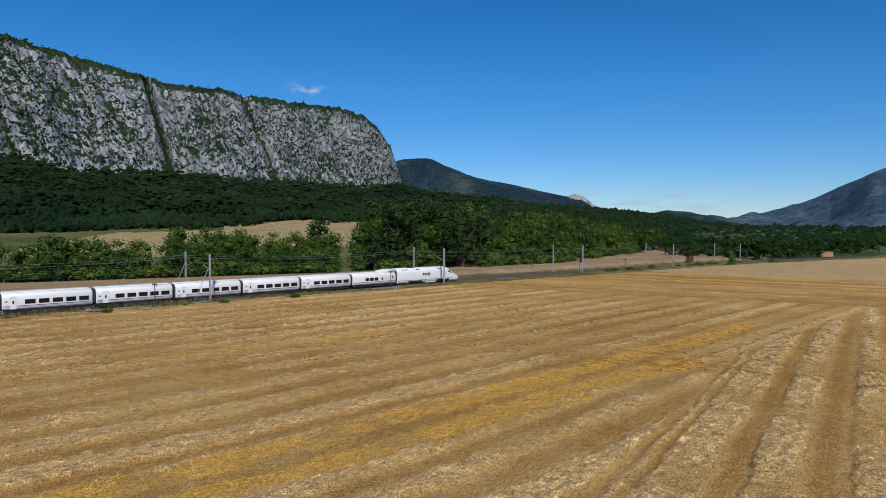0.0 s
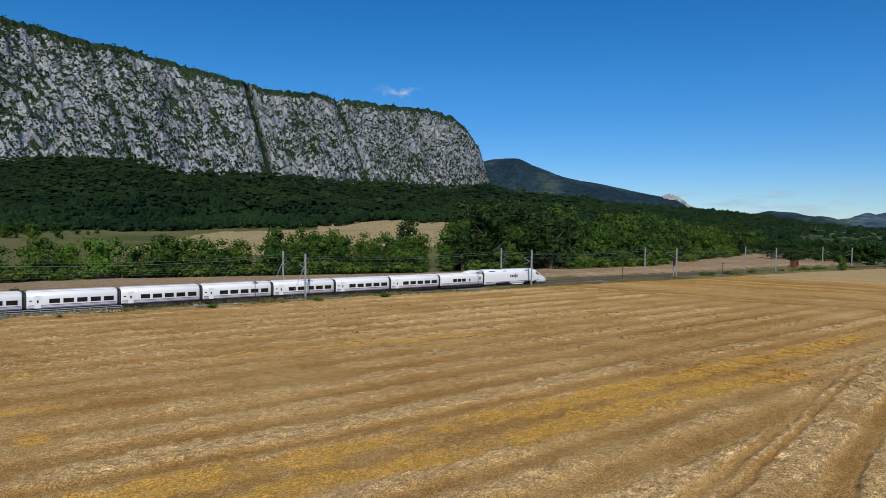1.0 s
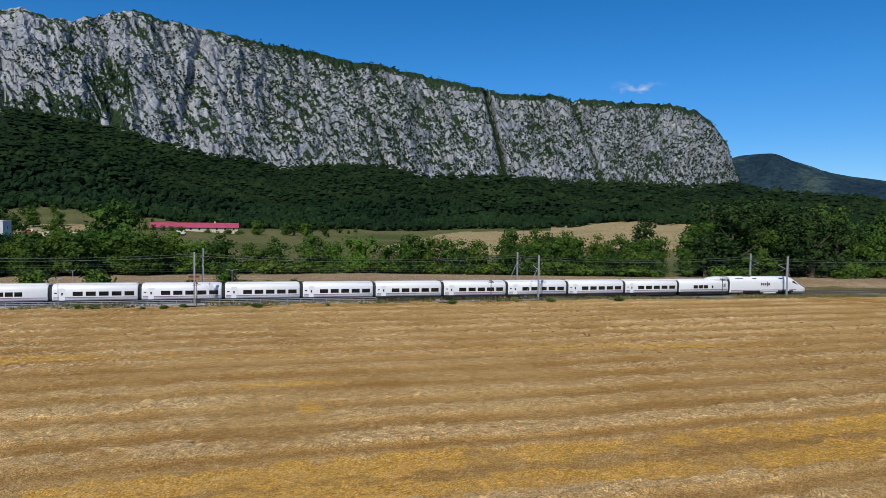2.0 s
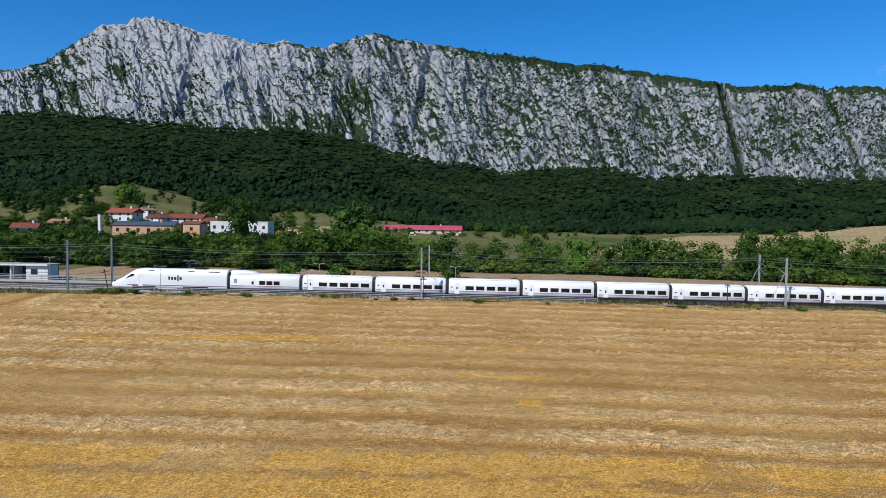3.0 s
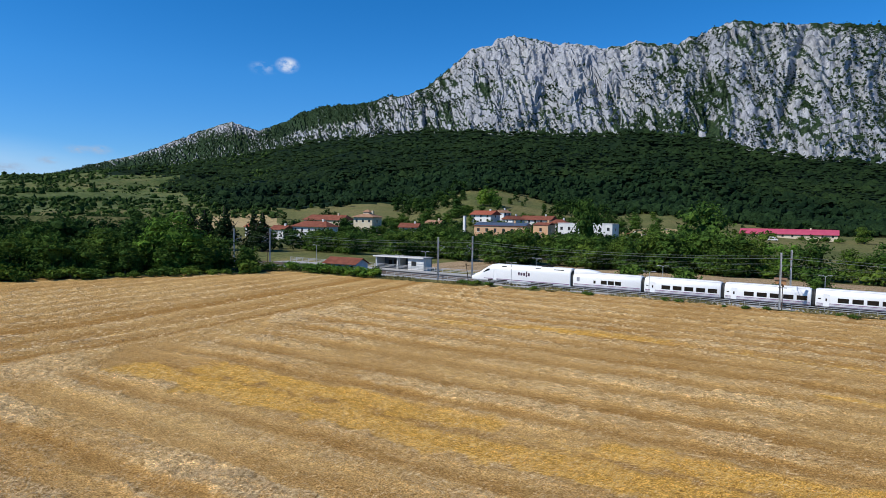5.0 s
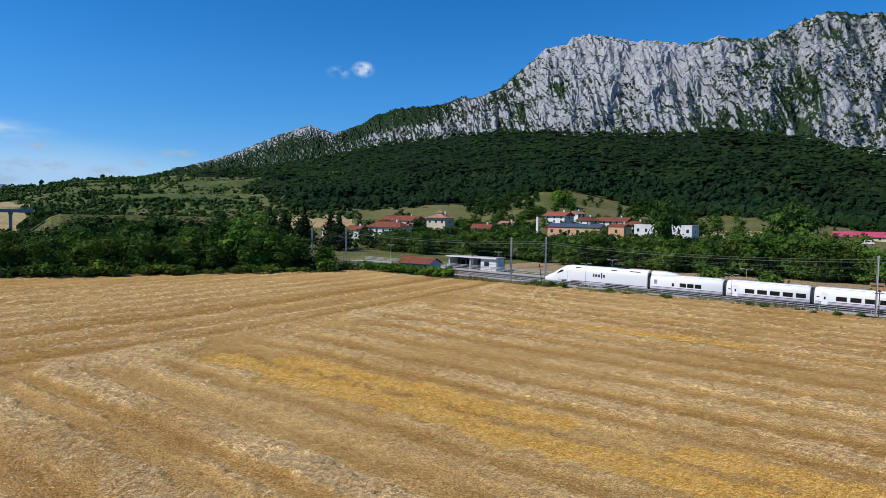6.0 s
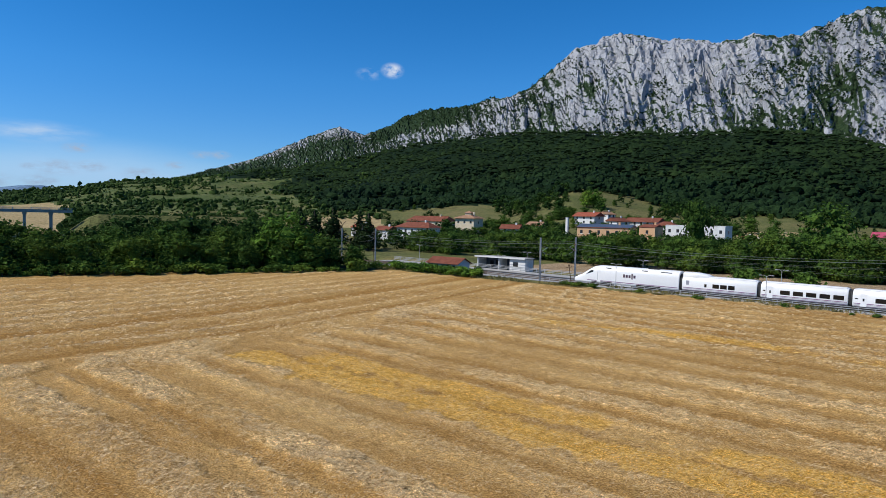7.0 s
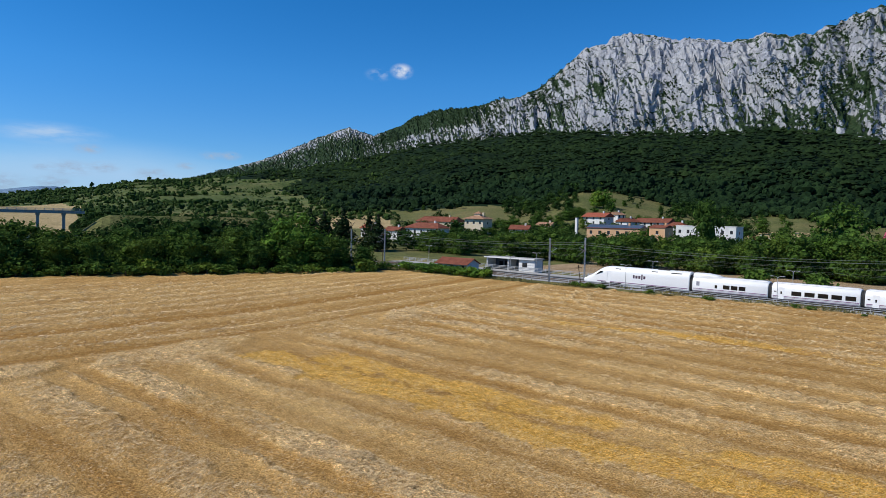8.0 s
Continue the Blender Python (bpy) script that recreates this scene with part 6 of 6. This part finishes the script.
build_overhead()


def make_telegraph():
    t = thing("telegraph_pole", "short dark telegraph pole with a small crossarm", "pole", "telegraph poles")
    part("pole", cylinder(0.085, -0.4, 4.5, 8, r2=0.06), M_TIMBER, t)
    part("crossarm", box(-0.05, 0.05, -0.6, 0.6, 4.2, 4.3, 0.01), M_TIMBER, t)
    part("crossarm", box(-0.6, 0.6, -0.05, 0.05, 3.95, 4.05, 0.01), M_TIMBER, t)
    for dy in (-0.5, -0.2, 0.2, 0.5):
        part("insulator", cylinder(0.04, 4.3, 4.45, 6, at=(0, dy, 0)), M_RUST, t)
    return t


def make_lamp():
    t = thing("platform_lamp", "slim grey platform lamp post with two short arms", "lamp", "platform lamps")
    part("post", cylinder(0.06, 0, 4.3, 8, r2=0.045), M_STEEL, t)
    for s in (-1, 1):
        a = part("arm", tube([(0, 0, 4.2), (s * 0.35, 0, 4.42), (s * 0.75, 0, 4.42)], [0.03, 0.03, 0.03], 5), M_STEEL, t)
        part("lamp_head", box(min(s * 0.7, s * 1.1), max(s * 0.7, s * 1.1), -0.12, 0.12, 4.36, 4.46, 0.03), M_STEEL, a)
    return t


def line_side():
    tp = make_telegraph()
    spots = (-62.6, -8.2, 42.8, 94.4, 146, 197, 247, 300, -118)
    for k, x in enumerate(spots):
        m = pose(x, float(track_y(x)) - 6.9, float(rail_bed(x)), 0, -9 if k == 0 else 0, 20)
        if k == 0:
            tp.matrix_basis = m
        else:
            copy_thing(tp, m)
    lp = make_lamp()
    for k, (x, y) in enumerate(((-54, 111.6), (-55.8, 127.7), (-28.3, 111.6), (-29.8, 127.7), (-118, 127.7), (-84, 127.7), (-3, 127.7), (-80, 111.6))):
        m = pose(x, y, float(rail_bed(x)) + 0.72)
        if k == 0:
            lp.matrix_basis = m
        else:
            copy_thing(lp, m)
    s = thing("railway_signal", "dark railway signal with round heads beside the track", "signal")
    s.matrix_basis = pose(172.5, 112.3, float(rail_bed(172.5)))
    part("post", cylinder(0.09, -0.3, 5.6, 8), M_STEEL, s)
    hd = part("signal_head", box(-0.3, 0.3, -0.35, 0.1, 3.9, 5.6, 0.05), M_RUBBER, s)
    for z in (4.2, 4.7, 5.2):
        part("lens_hood", cylinder(0.16, -0.5, -0.3, 10, "y", (0, 0, z)), M_RUBBER, hd)
    part("ladder", box(0.25, 0.3, 0.1, 0.4, 0, 4.0), M_STEEL, s)
    cab = thing("relay_cabinet", "small grey relay cabinet beside the track", "cabinet", "relay cabinets")
    part("body", box(-0.35, 0.35, -0.22, 0.22, 0, 0.75, 0.02), M_STEEL, cab)
    part("lid", box(-0.4, 0.4, -0.27, 0.27, 0.75, 0.81, 0.01), M_STEEL, cab)
    for k, (x, y) in enumerate(((33, 112.3), (51.5, 111.2), (56, 111.0), (61, 126))):
        m = pose(x, y, float(rail_bed(x)))
        if k == 0:
            cab.matrix_basis = m
        else:
            copy_thing(cab, m)


line_side()


# ---- the halt: shelter and tile-roofed hut ----
def build_hut():
    h = thing("tile_roofed_hut", "small pale blue hut with a terracotta tile roof", "hut")
    h.matrix_basis = pose(-92.7, 109.6, float(fall(-92.7)) - 0.3, 0, 0, 2)
    L, W = 8.2, 4.4
    part("wall", box(-L / 2, L / 2, -W / 2, W / 2, 0, 2.5, 0.02), M_BLUEWALL, h)
    gab = prism([(-W / 2, 2.498), (W / 2, 2.498), (0, 3.45)], -L / 2 + 0.004, L / 2 - 0.004)
    part("gable", gab, M_BLUEWALL, h)
    for s in (-1, 1):
        roof = bmesh.new()
        n = 30
        a, b = [], []
        for k in range(n * 2 + 1):
            x = -L / 2 - 0.45 + (L + 0.9) * k / (2 * n)
            dz = 0.05 * (k % 2)
            a.append(roof.verts.new((x, s * 0.0, 3.56 + dz)))
            b.append(roof.verts.new((x, s * (W / 2 + 0.55), 2.28 + dz)))
        for k in range(2 * n):
            roof.faces.new((a[k], a[k + 1], b[k + 1], b[k]))
        bmesh.ops.recalc_face_normals(roof, faces=roof.faces)
        bmesh.ops.solidify(roof, geom=roof.faces[:], thickness=-0.07)
        part("roof_slope", roof, M_TILE, h, "weathered terracotta roof slope")
    part("ridge_tiles", cylinder(0.14, -L / 2 - 0.45, L / 2 + 0.45, 8, "x", (0, 0, 3.58)), M_TILE, h)
    for k in range(5):
        x = -L / 2 + 0.8 + k * 1.6
        w = part("window", box(x - 0.35, x + 0.35, -W / 2 - 0.03, -W / 2 + 0.05, 1.3, 2.1, 0.01), M_PANE, h)
        part("window_frame", box(x - 0.42, x + 0.42, -W / 2 - 0.025, -W / 2 + 0.03, 2.1, 2.2), M_WHITEWALL, w)
    part("door", box(L / 2 - 0.02, L / 2 + 0.04, -0.5, 0.5, 0, 2.05, 0.01), M_BLUEWALL, h)


build_hut()


def build_shelter():
    s = thing("station_shelter", "white open-fronted station shelter with a flat roof", "shelter")
    s.matrix_basis = pose(-92, 130.2, float(rail_bed(-92)) + 0.2, 0, 0, 0)
    W, D, H = 14.2, 3.6, 3.1
    # old dark paint, with the shelter's inner shade put into its colour
    part("back_wall", box(-W / 2, W / 2, D / 2 - 0.25, D / 2, 0, H, 0.01), M_SLATE, s, "dark painted back wall with the shelter's shade in its colour")
    for x0, x1 in ((-W / 2, -W / 2 + 0.3), (-0.7, -0.4)):
        part("side_wall", box(x0, x1, -D / 2, D / 2 - 0.254, 0, H, 0.01), M_WHITEWALL, s)
    room = part("ticket_room", box(2.6, W / 2, -D / 2, D / 2 - 0.254, 0, H - 0.02, 0.01), M_WHITEWALL, s, "white walled corner room")
    part("window", box(3.6, 5.0, -D / 2 - 0.03, -D / 2 + 0.02, 1.2, 2.3, 0.01), M_PANE, room)
    part("window_frame", box(3.5, 5.1, -D / 2 - 0.02, -D / 2 + 0.02, 2.3, 2.4), M_WHITEWALL, room)
    part("roof", box(-W / 2 - 0.4, W / 2 + 0.3, -D / 2 - 0.6, D / 2 + 0.2, H, H + 0.22, 0.02), M_CONC, s, "flat grey concrete roof")
    part("fascia", box(-W / 2 - 0.42, W / 2 + 0.32, -D / 2 - 0.65, -D / 2 - 0.604, H - 0.06, H + 0.26, 0.01), M_WHITEWALL, s)
    for k, (x, w) in enumerate(((-5.6, 1.1), (-3.9, 0.9), (-2.4, 1.2), (0.4, 1.1), (1.6, 0.8))):
        part("painted_patch", box(x, x + w, D / 2 - 0.262, D / 2 - 0.252, 0.7, 2.1 + 0.2 * (k % 2)), M_DARK, s, "faded dark painted patch")
    part("bench", box(-6.4, -1.4, D / 2 - 0.75, D / 2 - 0.3, 0.4, 0.48, 0.02), M_CONC, s)


build_shelter()


# ---- the village ----
def build_house(name, label, az, r, w, d, wall_h, roof_h, wall_mat, roof_mat, turn=0.0, hip=0.0, rows=1, cols=4, eave=0.6, group="", cat="house", flat=False, lift=0.0):
    """A house facing the valley: walls, roof, one object for each window."""
    x, y = r * math.sin(radians(az)), r * math.cos(radians(az))
    h = thing(name, label, cat, group, pose(x, y, zat(x, y) - 0.3 + lift, 0, 0, turn))
    part("wall", box(-w / 2, w / 2, -d / 2, d / 2, -1.5 - lift, wall_h, 0.01), wall_mat, h)
    if flat:
        part("roof", box(-w / 2 - 0.1, w / 2 + 0.1, -d / 2 - 0.1, d / 2 + 0.1, wall_h, wall_h + 0.3, 0.02), roof_mat, h)
    else:
        bm = bmesh.new()
        X, Y = w / 2 + eave, d / 2 + eave
        q = [bm.verts.new(p) for p in ((-X, -Y, wall_h), (X, -Y, wall_h), (X, Y, wall_h), (-X, Y, wall_h), (-X + hip, 0, wall_h + roof_h), (X - hip, 0, wall_h + roof_h))]
        for f in ((0, 1, 5, 4), (2, 3, 4, 5), (1, 2, 5), (3, 0, 4), (3, 2, 1, 0)):
            bm.faces.new([q[i] for i in f])
        bmesh.ops.recalc_face_normals(bm, faces=bm.faces)
        rf = part("roof", bm, roof_mat, h)
        part("ridge", box(-X + hip, X - hip, -0.15, 0.15, wall_h + roof_h - 0.05, wall_h + roof_h + 0.12, 0.03), roof_mat, rf)
        part("eaves_board", box(-X, X, -Y - 0.04, -Y + 0.04, wall_h - 0.18, wall_h + 0.02), M_WOODRED if hip == 0 else roof_mat, rf)
        part("chimney", box(w * 0.22, w * 0.22 + 0.8, -0.4, 0.4, wall_h + roof_h * 0.4, wall_h + roof_h + 0.9, 0.02), wall_mat, rf)
    storey = wall_h / max(rows, 1)
    for rr in range(rows):
        z = rr * storey + storey * 0.38
        for k in range(cols):
            x0 = -w / 2 + w * (k + 0.5) / cols
            win = part("window", box(x0 - 0.55, x0 + 0.55, -d / 2 - 0.03, -d / 2 + 0.05, z, z + 1.35, 0.01), M_PANE, h)
            part("window_frame", box(x0 - 0.7, x0 + 0.7, -d / 2 - 0.06, -d / 2 - 0.001, z - 0.16, z - 0.02), M_WHITEWALL, win)
    for s in (-1, 1):
        win = part("window", box(s * w / 2 - 0.05, s * w / 2 + 0.03, -0.5, 0.5, wall_h - storey * 0.65, wall_h - storey * 0.65 + 1.2), M_PANE, h)
    return h


build_house("apartment_house", "salmon rendered two-storey house with a dark solar roof", -26.5, 268, 21.5, 9, 8.2, 1.2, M_ORANGE, M_SLATE, 8, 0.0, 2, 6, 0.3)
build_house("annex_house", "small salmon annex with a plain flat roof", -22.9, 274, 6.5, 8, 8.6, 1.0, M_ORANGE, M_TILE, 0, 0, 2, 1, 0.2)
build_house("modern_house", "low white modern house with a flat roof", -19.2, 288, 24, 9, 9.0, 0.3, M_WHITEWALL, M_WHITEWALL, 0, 0, 2, 7, 0.1, flat=True)
build_house("farmhouse", "long white farmhouse with a red tiled hip roof", -42.8, 300, 18.5, 9, 7.2, 2.4, M_WHITEWALL, M_TILE, 6, 4.0, 2, 5, 0.8, lift=-1.2)
build_house("farm_wing", "low white wing with a red tiled roof", -45.6, 303, 8, 7, 5.4, 1.8, M_WHITEWALL, M_TILE, 6, 0, 1, 3, 0.5, lift=-0.8)
build_house("barn_house", "long house with a weathered red tile roof", -41.6, 352, 26, 10, 6.0, 2.6, M_CREAM, M_TILE, 4, 2.0, 1, 6, 0.6)
t = build_house("manor_house", "cream manor house with a broad tiled pyramid roof", -38.3, 330, 10.5, 10, 8.4, 2.3, M_CREAM, M_TILE2, 10, 6.3, 2, 3, 1.0)
cup = part("cupola", box(-1.6, 1.6, -1.6, 1.6, 9.8, 11.0, 0.03), M_CREAM, t, "small square cupola")
cone = bmesh.new()
bmesh.ops.create_cone(cone, cap_ends=True, segments=4, radius1=3.0, radius2=0.05, depth=1.2)
bmesh.ops.rotate(cone, verts=cone.verts, matrix=Matrix.Rotation(radians(45), 3, "Z"))
bmesh.ops.translate(cone, verts=cone.verts, vec=(0, 0, 11.6))
part("cupola_roof", cone, M_TILE2, cup)
build_house("red_house", "two-storey house with a bright red tile roof", -28.0, 360, 13, 9, 4.6, 2.2, M_WHITEWALL, M_TILERED, -6, 0, 2, 3, 0.9)
build_house("white_cottage", "white cottage with a brown tile roof", -25.6, 352, 8.5, 8, 4.2, 2.0, M_WHITEWALL, M_TILE, 70, 0, 2, 2, 0.7)
build_house("terrace_house", "long white house with a dark red tile roof", -23.4, 365, 18, 9, 4.4, 2.2, M_WHITEWALL, M_TILE, 0, 0, 2, 5, 0.7)
build_house("terrace_house", "white house with a red tiled hip roof", -21.6, 358, 9, 9, 4.2, 2.0, M_WHITEWALL, M_TILE, 6, 3.0, 2, 3, 0.7)
build_house("small_house", "white house with an ochre gable roof", -26.5, 372, 6, 7, 5.0, 1.6, M_WHITEWALL, M_TILE2, 75, 0, 2, 2, 0.5)
build_house("small_house", "white house with a red gable roof among trees", -34.6, 318, 9, 8, 4.6, 2.0, M_WHITEWALL, M_TILE, 20, 0, 2, 2, 0.6)
build_house("small_house", "house with a pale tiled roof behind trees", -32.4, 340, 8, 8, 3.6, 1.8, M_CREAM, M_TILE2, 5, 0, 2, 2, 0.6)
build_house("small_house", "white house with a red roof beside the firs", -47.6, 330, 8, 8, 4.6, 2.0, M_WHITEWALL, M_TILERED, 0, 0, 2, 2, 0.6)
build_house("garage", "small red-roofed house by the garden wall", -24.8, 252, 6, 6, 4.5, 1.6, M_WHITEWALL, M_TILE, 25, 0, 1, 2, 0.5)
build_house("garden_hut", "small white hut with a red roof", -15.6, 290, 4, 4, 4.6, 1.0, M_WHITEWALL, M_TILE, 0, 0, 1, 1, 0.3)
barn = build_house("long_barn", "long low barn with a crimson sheet roof", -3.8, 432, 50, 14, 2.4, 2.9, M_CREAM, M_MAGENTA, 1, 0, 1, 10, 0.6, cat="barn")
chim = thing("chimney_stack", "tall plain white chimney beside the salmon house", "chimney", at=pose(268 * math.sin(radians(-29.85)), 268 * math.cos(radians(-29.85)), 2.0))
part("shaft", box(-0.5, 0.5, -0.5, 0.5, 0, 12.2, 0.05), M_WHITEWALL, chim)
part("cap", box(-0.58, 0.58, -0.58, 0.58, 12.2, 12.4, 0.03), M_CONC, chim)


def build_garden_wall():
    """A plain low wall across the meadow, with a coping."""
    a, r = radians(-13.8), 336
    x, y = r * math.sin(a), r * math.cos(a)
    w = thing("garden_wall", "long low tan stone wall below a green meadow", "wall", at=pose(x, y, zat(x, y), 0, 0, 4))
    part("wall_face", box(-11.5, 11.5, -0.25, 0.25, -1.5, 2.3, 0.02), M_CREAM, w)
    part("coping", box(-11.6, 11.6, -0.33, 0.33, 2.3, 2.45, 0.02), M_CONC, w)


build_garden_wall()


def build_van():
    a, r = radians(-4.9), 388
    x, y = r * math.sin(a), r * math.cos(a)
    v = thing("white_van", "white delivery van parked on the meadow below the barn", "van", at=pose(x, y, zat(x, y), 0, 0, 8))
    bm = prism([(-0.95, 0.45), (0.95, 0.45), (0.95, 1.9), (0.8, 2.3), (-0.8, 2.3), (-0.95, 1.9)], -2.6, 1.4)
    part("body", bm, M_WHITEWALL, v)
    cab = bmesh.new()
    q = [[cab.verts.new((px, py, pz)) for px, pz in ((1.38, 0.45), (2.7, 0.45), (2.7, 1.15), (2.0, 1.35), (1.38, 2.2))] for py in (-0.92, 0.92)]
    for i in range(5):
        cab.faces.new((q[0][i], q[0][(i + 1) % 5], q[1][(i + 1) % 5], q[1][i]))
    cab.faces.new(q[0][::-1])
    cab.faces.new(q[1])
    bmesh.ops.recalc_face_normals(cab, faces=cab.faces)
    part("cab", cab, M_WHITEWALL, v)
    for sd in (-1, 1):
        part("side_window", box(1.45, 1.95, min(sd * 0.92, sd * 0.94), max(sd * 0.92, sd * 0.94), 1.35, 1.85), M_PANE, v)
        for px in (-1.7, 1.8):
            part("wheel", cylinder(0.34, sd * 0.85 - 0.1, sd * 0.85 + 0.1, 14, "y", (px, 0, 0.34)), M_RUBBER, v)


build_van()


# ---- road bridge and its bank at the valley's west ----
def build_bridge():
    b = thing("road_bridge", "grey concrete road bridge on slender twin piers", "bridge")
    x0, y0 = 290 * math.sin(radians(-72.8)), 290 * math.cos(radians(-72.8))
    b.matrix_basis = pose(x0, y0, 0, 0, 0, 73)
    part("deck", box(-75, 13, -3.5, 3.5, 11.75, 12.7, 0.05), M_BRIDGE, b)
    for s in (-1, 1):
        par = part("parapet", box(-75, 13, s * 3.4 - 0.12, s * 3.4 + 0.12, 12.7, 12.95, 0.02), M_BRIDGE, b)
        for h in (13.25, 13.6):
            part("handrail", box(-75, 13, s * 3.4 - 0.05, s * 3.4 + 0.05, h - 0.05, h + 0.05), M_STEEL, par)
        for k in range(30):
            part("railing_post", box(-74 + k * 2.95 - 0.06, -74 + k * 2.95 + 0.06, s * 3.4 - 0.06, s * 3.4 + 0.06, 12.9, 13.65), M_STEEL, par)
    for x in (-28, -2.5, 6):
        for s in (-1.8, 1.8):
            part("pier", box(x - 0.5, x + 0.5, s - 0.6, s + 0.6, 0, 11.1, 0.05), M_BRIDGE, b)
        part("pier_cap", box(x - 0.7, x + 0.7, -3.0, 3.0, 11.0, 11.75, 0.05), M_BRIDGE, b)
    P = []
    for k in range(25):
        x = 7 + k * 3.0
        hh = 11.4 * min(1, (k + 0.5) / 5)
        P.append([(x, yy * 1.0, zz) for yy, zz in ((-22, 0.8), (-4.5, hh), (4.5, hh), (22, 0.8))])
    P = np.array(P, float)
    idx = np.arange(100).reshape(25, 4)
    F = np.stack([idx[:-1, :-1], idx[:-1, 1:], idx[1:, 1:], idx[1:, :-1]], -1).reshape(-1, 4)
    bank = part("bridge_bank", soup("bridge_bank", P.reshape(-1, 3), F, [M_GREEN]), None, None)
    bank.matrix_world = b.matrix_basis.copy()
    tagged(bank, "grassy earth bank leading up to the bridge", "embankment", kind="structure")


build_bridge()


# ---- small things beside the line at the valley's east ----
def build_line_huts():
    h = thing("trackside_cabin", "small rust-red trackside cabin with a flat roof", "cabin", at=pose(279, 125.5, zat(279, 125.5), 0, 0, -12))
    part("wall", box(-1.3, 1.3, -1.1, 1.1, -0.4, 2.3, 0.02), M_WOODRED, h)
    part("roof", box(-1.45, 1.45, -1.25, 1.25, 2.3, 2.45, 0.02), M_DARK, h)
    part("door", box(-0.45, 0.45, -1.14, -1.08, 0, 2.0, 0.01), M_DARK, h)
    g = thing("garden_shed", "small ochre wooden shed behind the platform bushes", "shed", at=pose(-10.3, 135.4, zat(-10.3, 135.4), 0, 0, 5))
    part("wall", box(-0.95, 0.95, -0.8, 0.8, -0.3, 2.7, 0.02), M_RUSTBOX, g)
    part("roof", prism([(-1.0, 2.7), (1.0, 2.7), (1.0, 2.8), (-1.0, 3.15)], -1.1, 1.1), M_TILE2, g)
    part("door", box(-0.4, 0.4, -0.84, -0.78, 0, 1.95, 0.01), M_TIMBER, g)
    o = thing("storage_shed", "low orange sheet-metal shed among the bushes", "shed", at=pose(436, 113, zat(436, 113), 0, 0, -62))
    part("wall", box(-3.6, 3.6, -1.3, 1.3, -0.5, 2.3, 0.02), M_RUSTBOX, o)
    part("roof", box(-3.75, 3.75, -1.45, 1.45, 2.3, 2.42, 0.02), M_STEEL, o)
    for k in range(3):
        part("door", box(-2.9 + k * 2.1, -1.5 + k * 2.1, -1.34, -1.28, 0, 2.0, 0.01), M_RUSTBOX, o)


build_line_huts()


# ---- loose straw on the windrows nearest the camera ----
def straw_quads(name, n, r_near, r_far, length, width, share, label, seed):
    """Single stalks and small wisps lying about, thicker on the windrows."""
    rng = np.random.RandomState(seed)
    az = np.radians(rng.uniform(-80, 84, n))
    r = 1 / rng.uniform(1 / r_far, 1 / r_near, n)
    x, y = r * np.sin(az), r * np.cos(az)
    s, g, tone = swath(x, y)
    want = share * (0.08 + 0.5 * np.clip(s, 0, 1) + 0.4 * g)
    keep = in_field(x, y) & (rng.rand(n) < want * (0.25 + 0.75 * ease(0.4, 0.56, fractal(x, y, 1.2, 87, 2))))
    x, y, s, g, r = x[keep], y[keep], s[keep], g[keep], r[keep]
    m = len(x)
    z = ground_z(x, y) + 0.02 + 0.1 * rng.rand(m) * (0.3 + s)
    d = rng.uniform(0, math.pi, m)
    ln = rng.uniform(0.4, 1.0, m) * length * (0.7 + r / 90)
    tip = rng.uniform(-0.04, 0.12, m)
    wd = rng.uniform(0.5, 1.0, m) * width * (0.6 + r / 60)
    u = np.stack([np.cos(d) * ln, np.sin(d) * ln, tip * 0.5], -1)
    v = np.stack([-np.sin(d) * wd, np.cos(d) * wd, wd * 0.8], -1)
    c = np.stack([x, y, z], -1)
    P = np.stack([c - u, c - u + v, c + u + v * 0.6, c + u], 1).reshape(-1, 3)
    F = np.arange(m * 4).reshape(-1, 4)
    fresh = (g > 0.45) & (rng.rand(m) < 0.8)
    tagged(new(name, soup(name, P, F, [M_STRAW, M_CHAFF], fresh)), label, "straw", kind="stuff")


def build_straw():
    straw_quads("loose_straw", 1150000, 25.5, 85, 0.11, 0.016, 1.0, "pale loose straw scattered along the mown rows", 77)
    straw_quads("straw_wisps", 260000, 66, 118, 0.13, 0.035, 1.0, "wisps of pale straw on the far mown rows", 79)


build_straw()


# ---- grass and weeds on the verge ----
def build_verge_grass():
    rng = np.random.RandomState(91)
    n = 26000
    x = rng.uniform(-126, 380, n)
    y = field_edge(x) - 0.4 + rng.rand(n) * 5.2
    keep = (fractal(x, y, 9, 93, 3) > 0.46) & (np.abs(x + 92.7) > 5)
    x, y = x[keep], y[keep]
    m = len(x)
    tall = rng.uniform(0.1, 0.5, m) * (0.2 + 1.2 * fractal(x, y, 3, 95, 3))
    d = rng.uniform(0, math.pi, m)
    w = rng.uniform(0.05, 0.14, m)
    lean = rng.normal(0, 0.12, (m, 2))
    z = base_height(x, y) + 0.1
    u = np.stack([np.cos(d) * w, np.sin(d) * w, 0 * d], -1)
    c = np.stack([x, y, z], -1)
    tip = np.stack([lean[:, 0], lean[:, 1], tall], -1)
    P = np.stack([c - u, c + u, c + tip + u * 0.25, c + tip - u * 0.25], 1).reshape(-1, 3)
    F = np.arange(m * 4).reshape(-1, 4)
    tagged(new("verge_weeds", soup("verge_weeds", P, F, [M_WEED])), "tufts of green and dry grass along the railway verge", "grass", kind="stuff")


build_verge_grass()
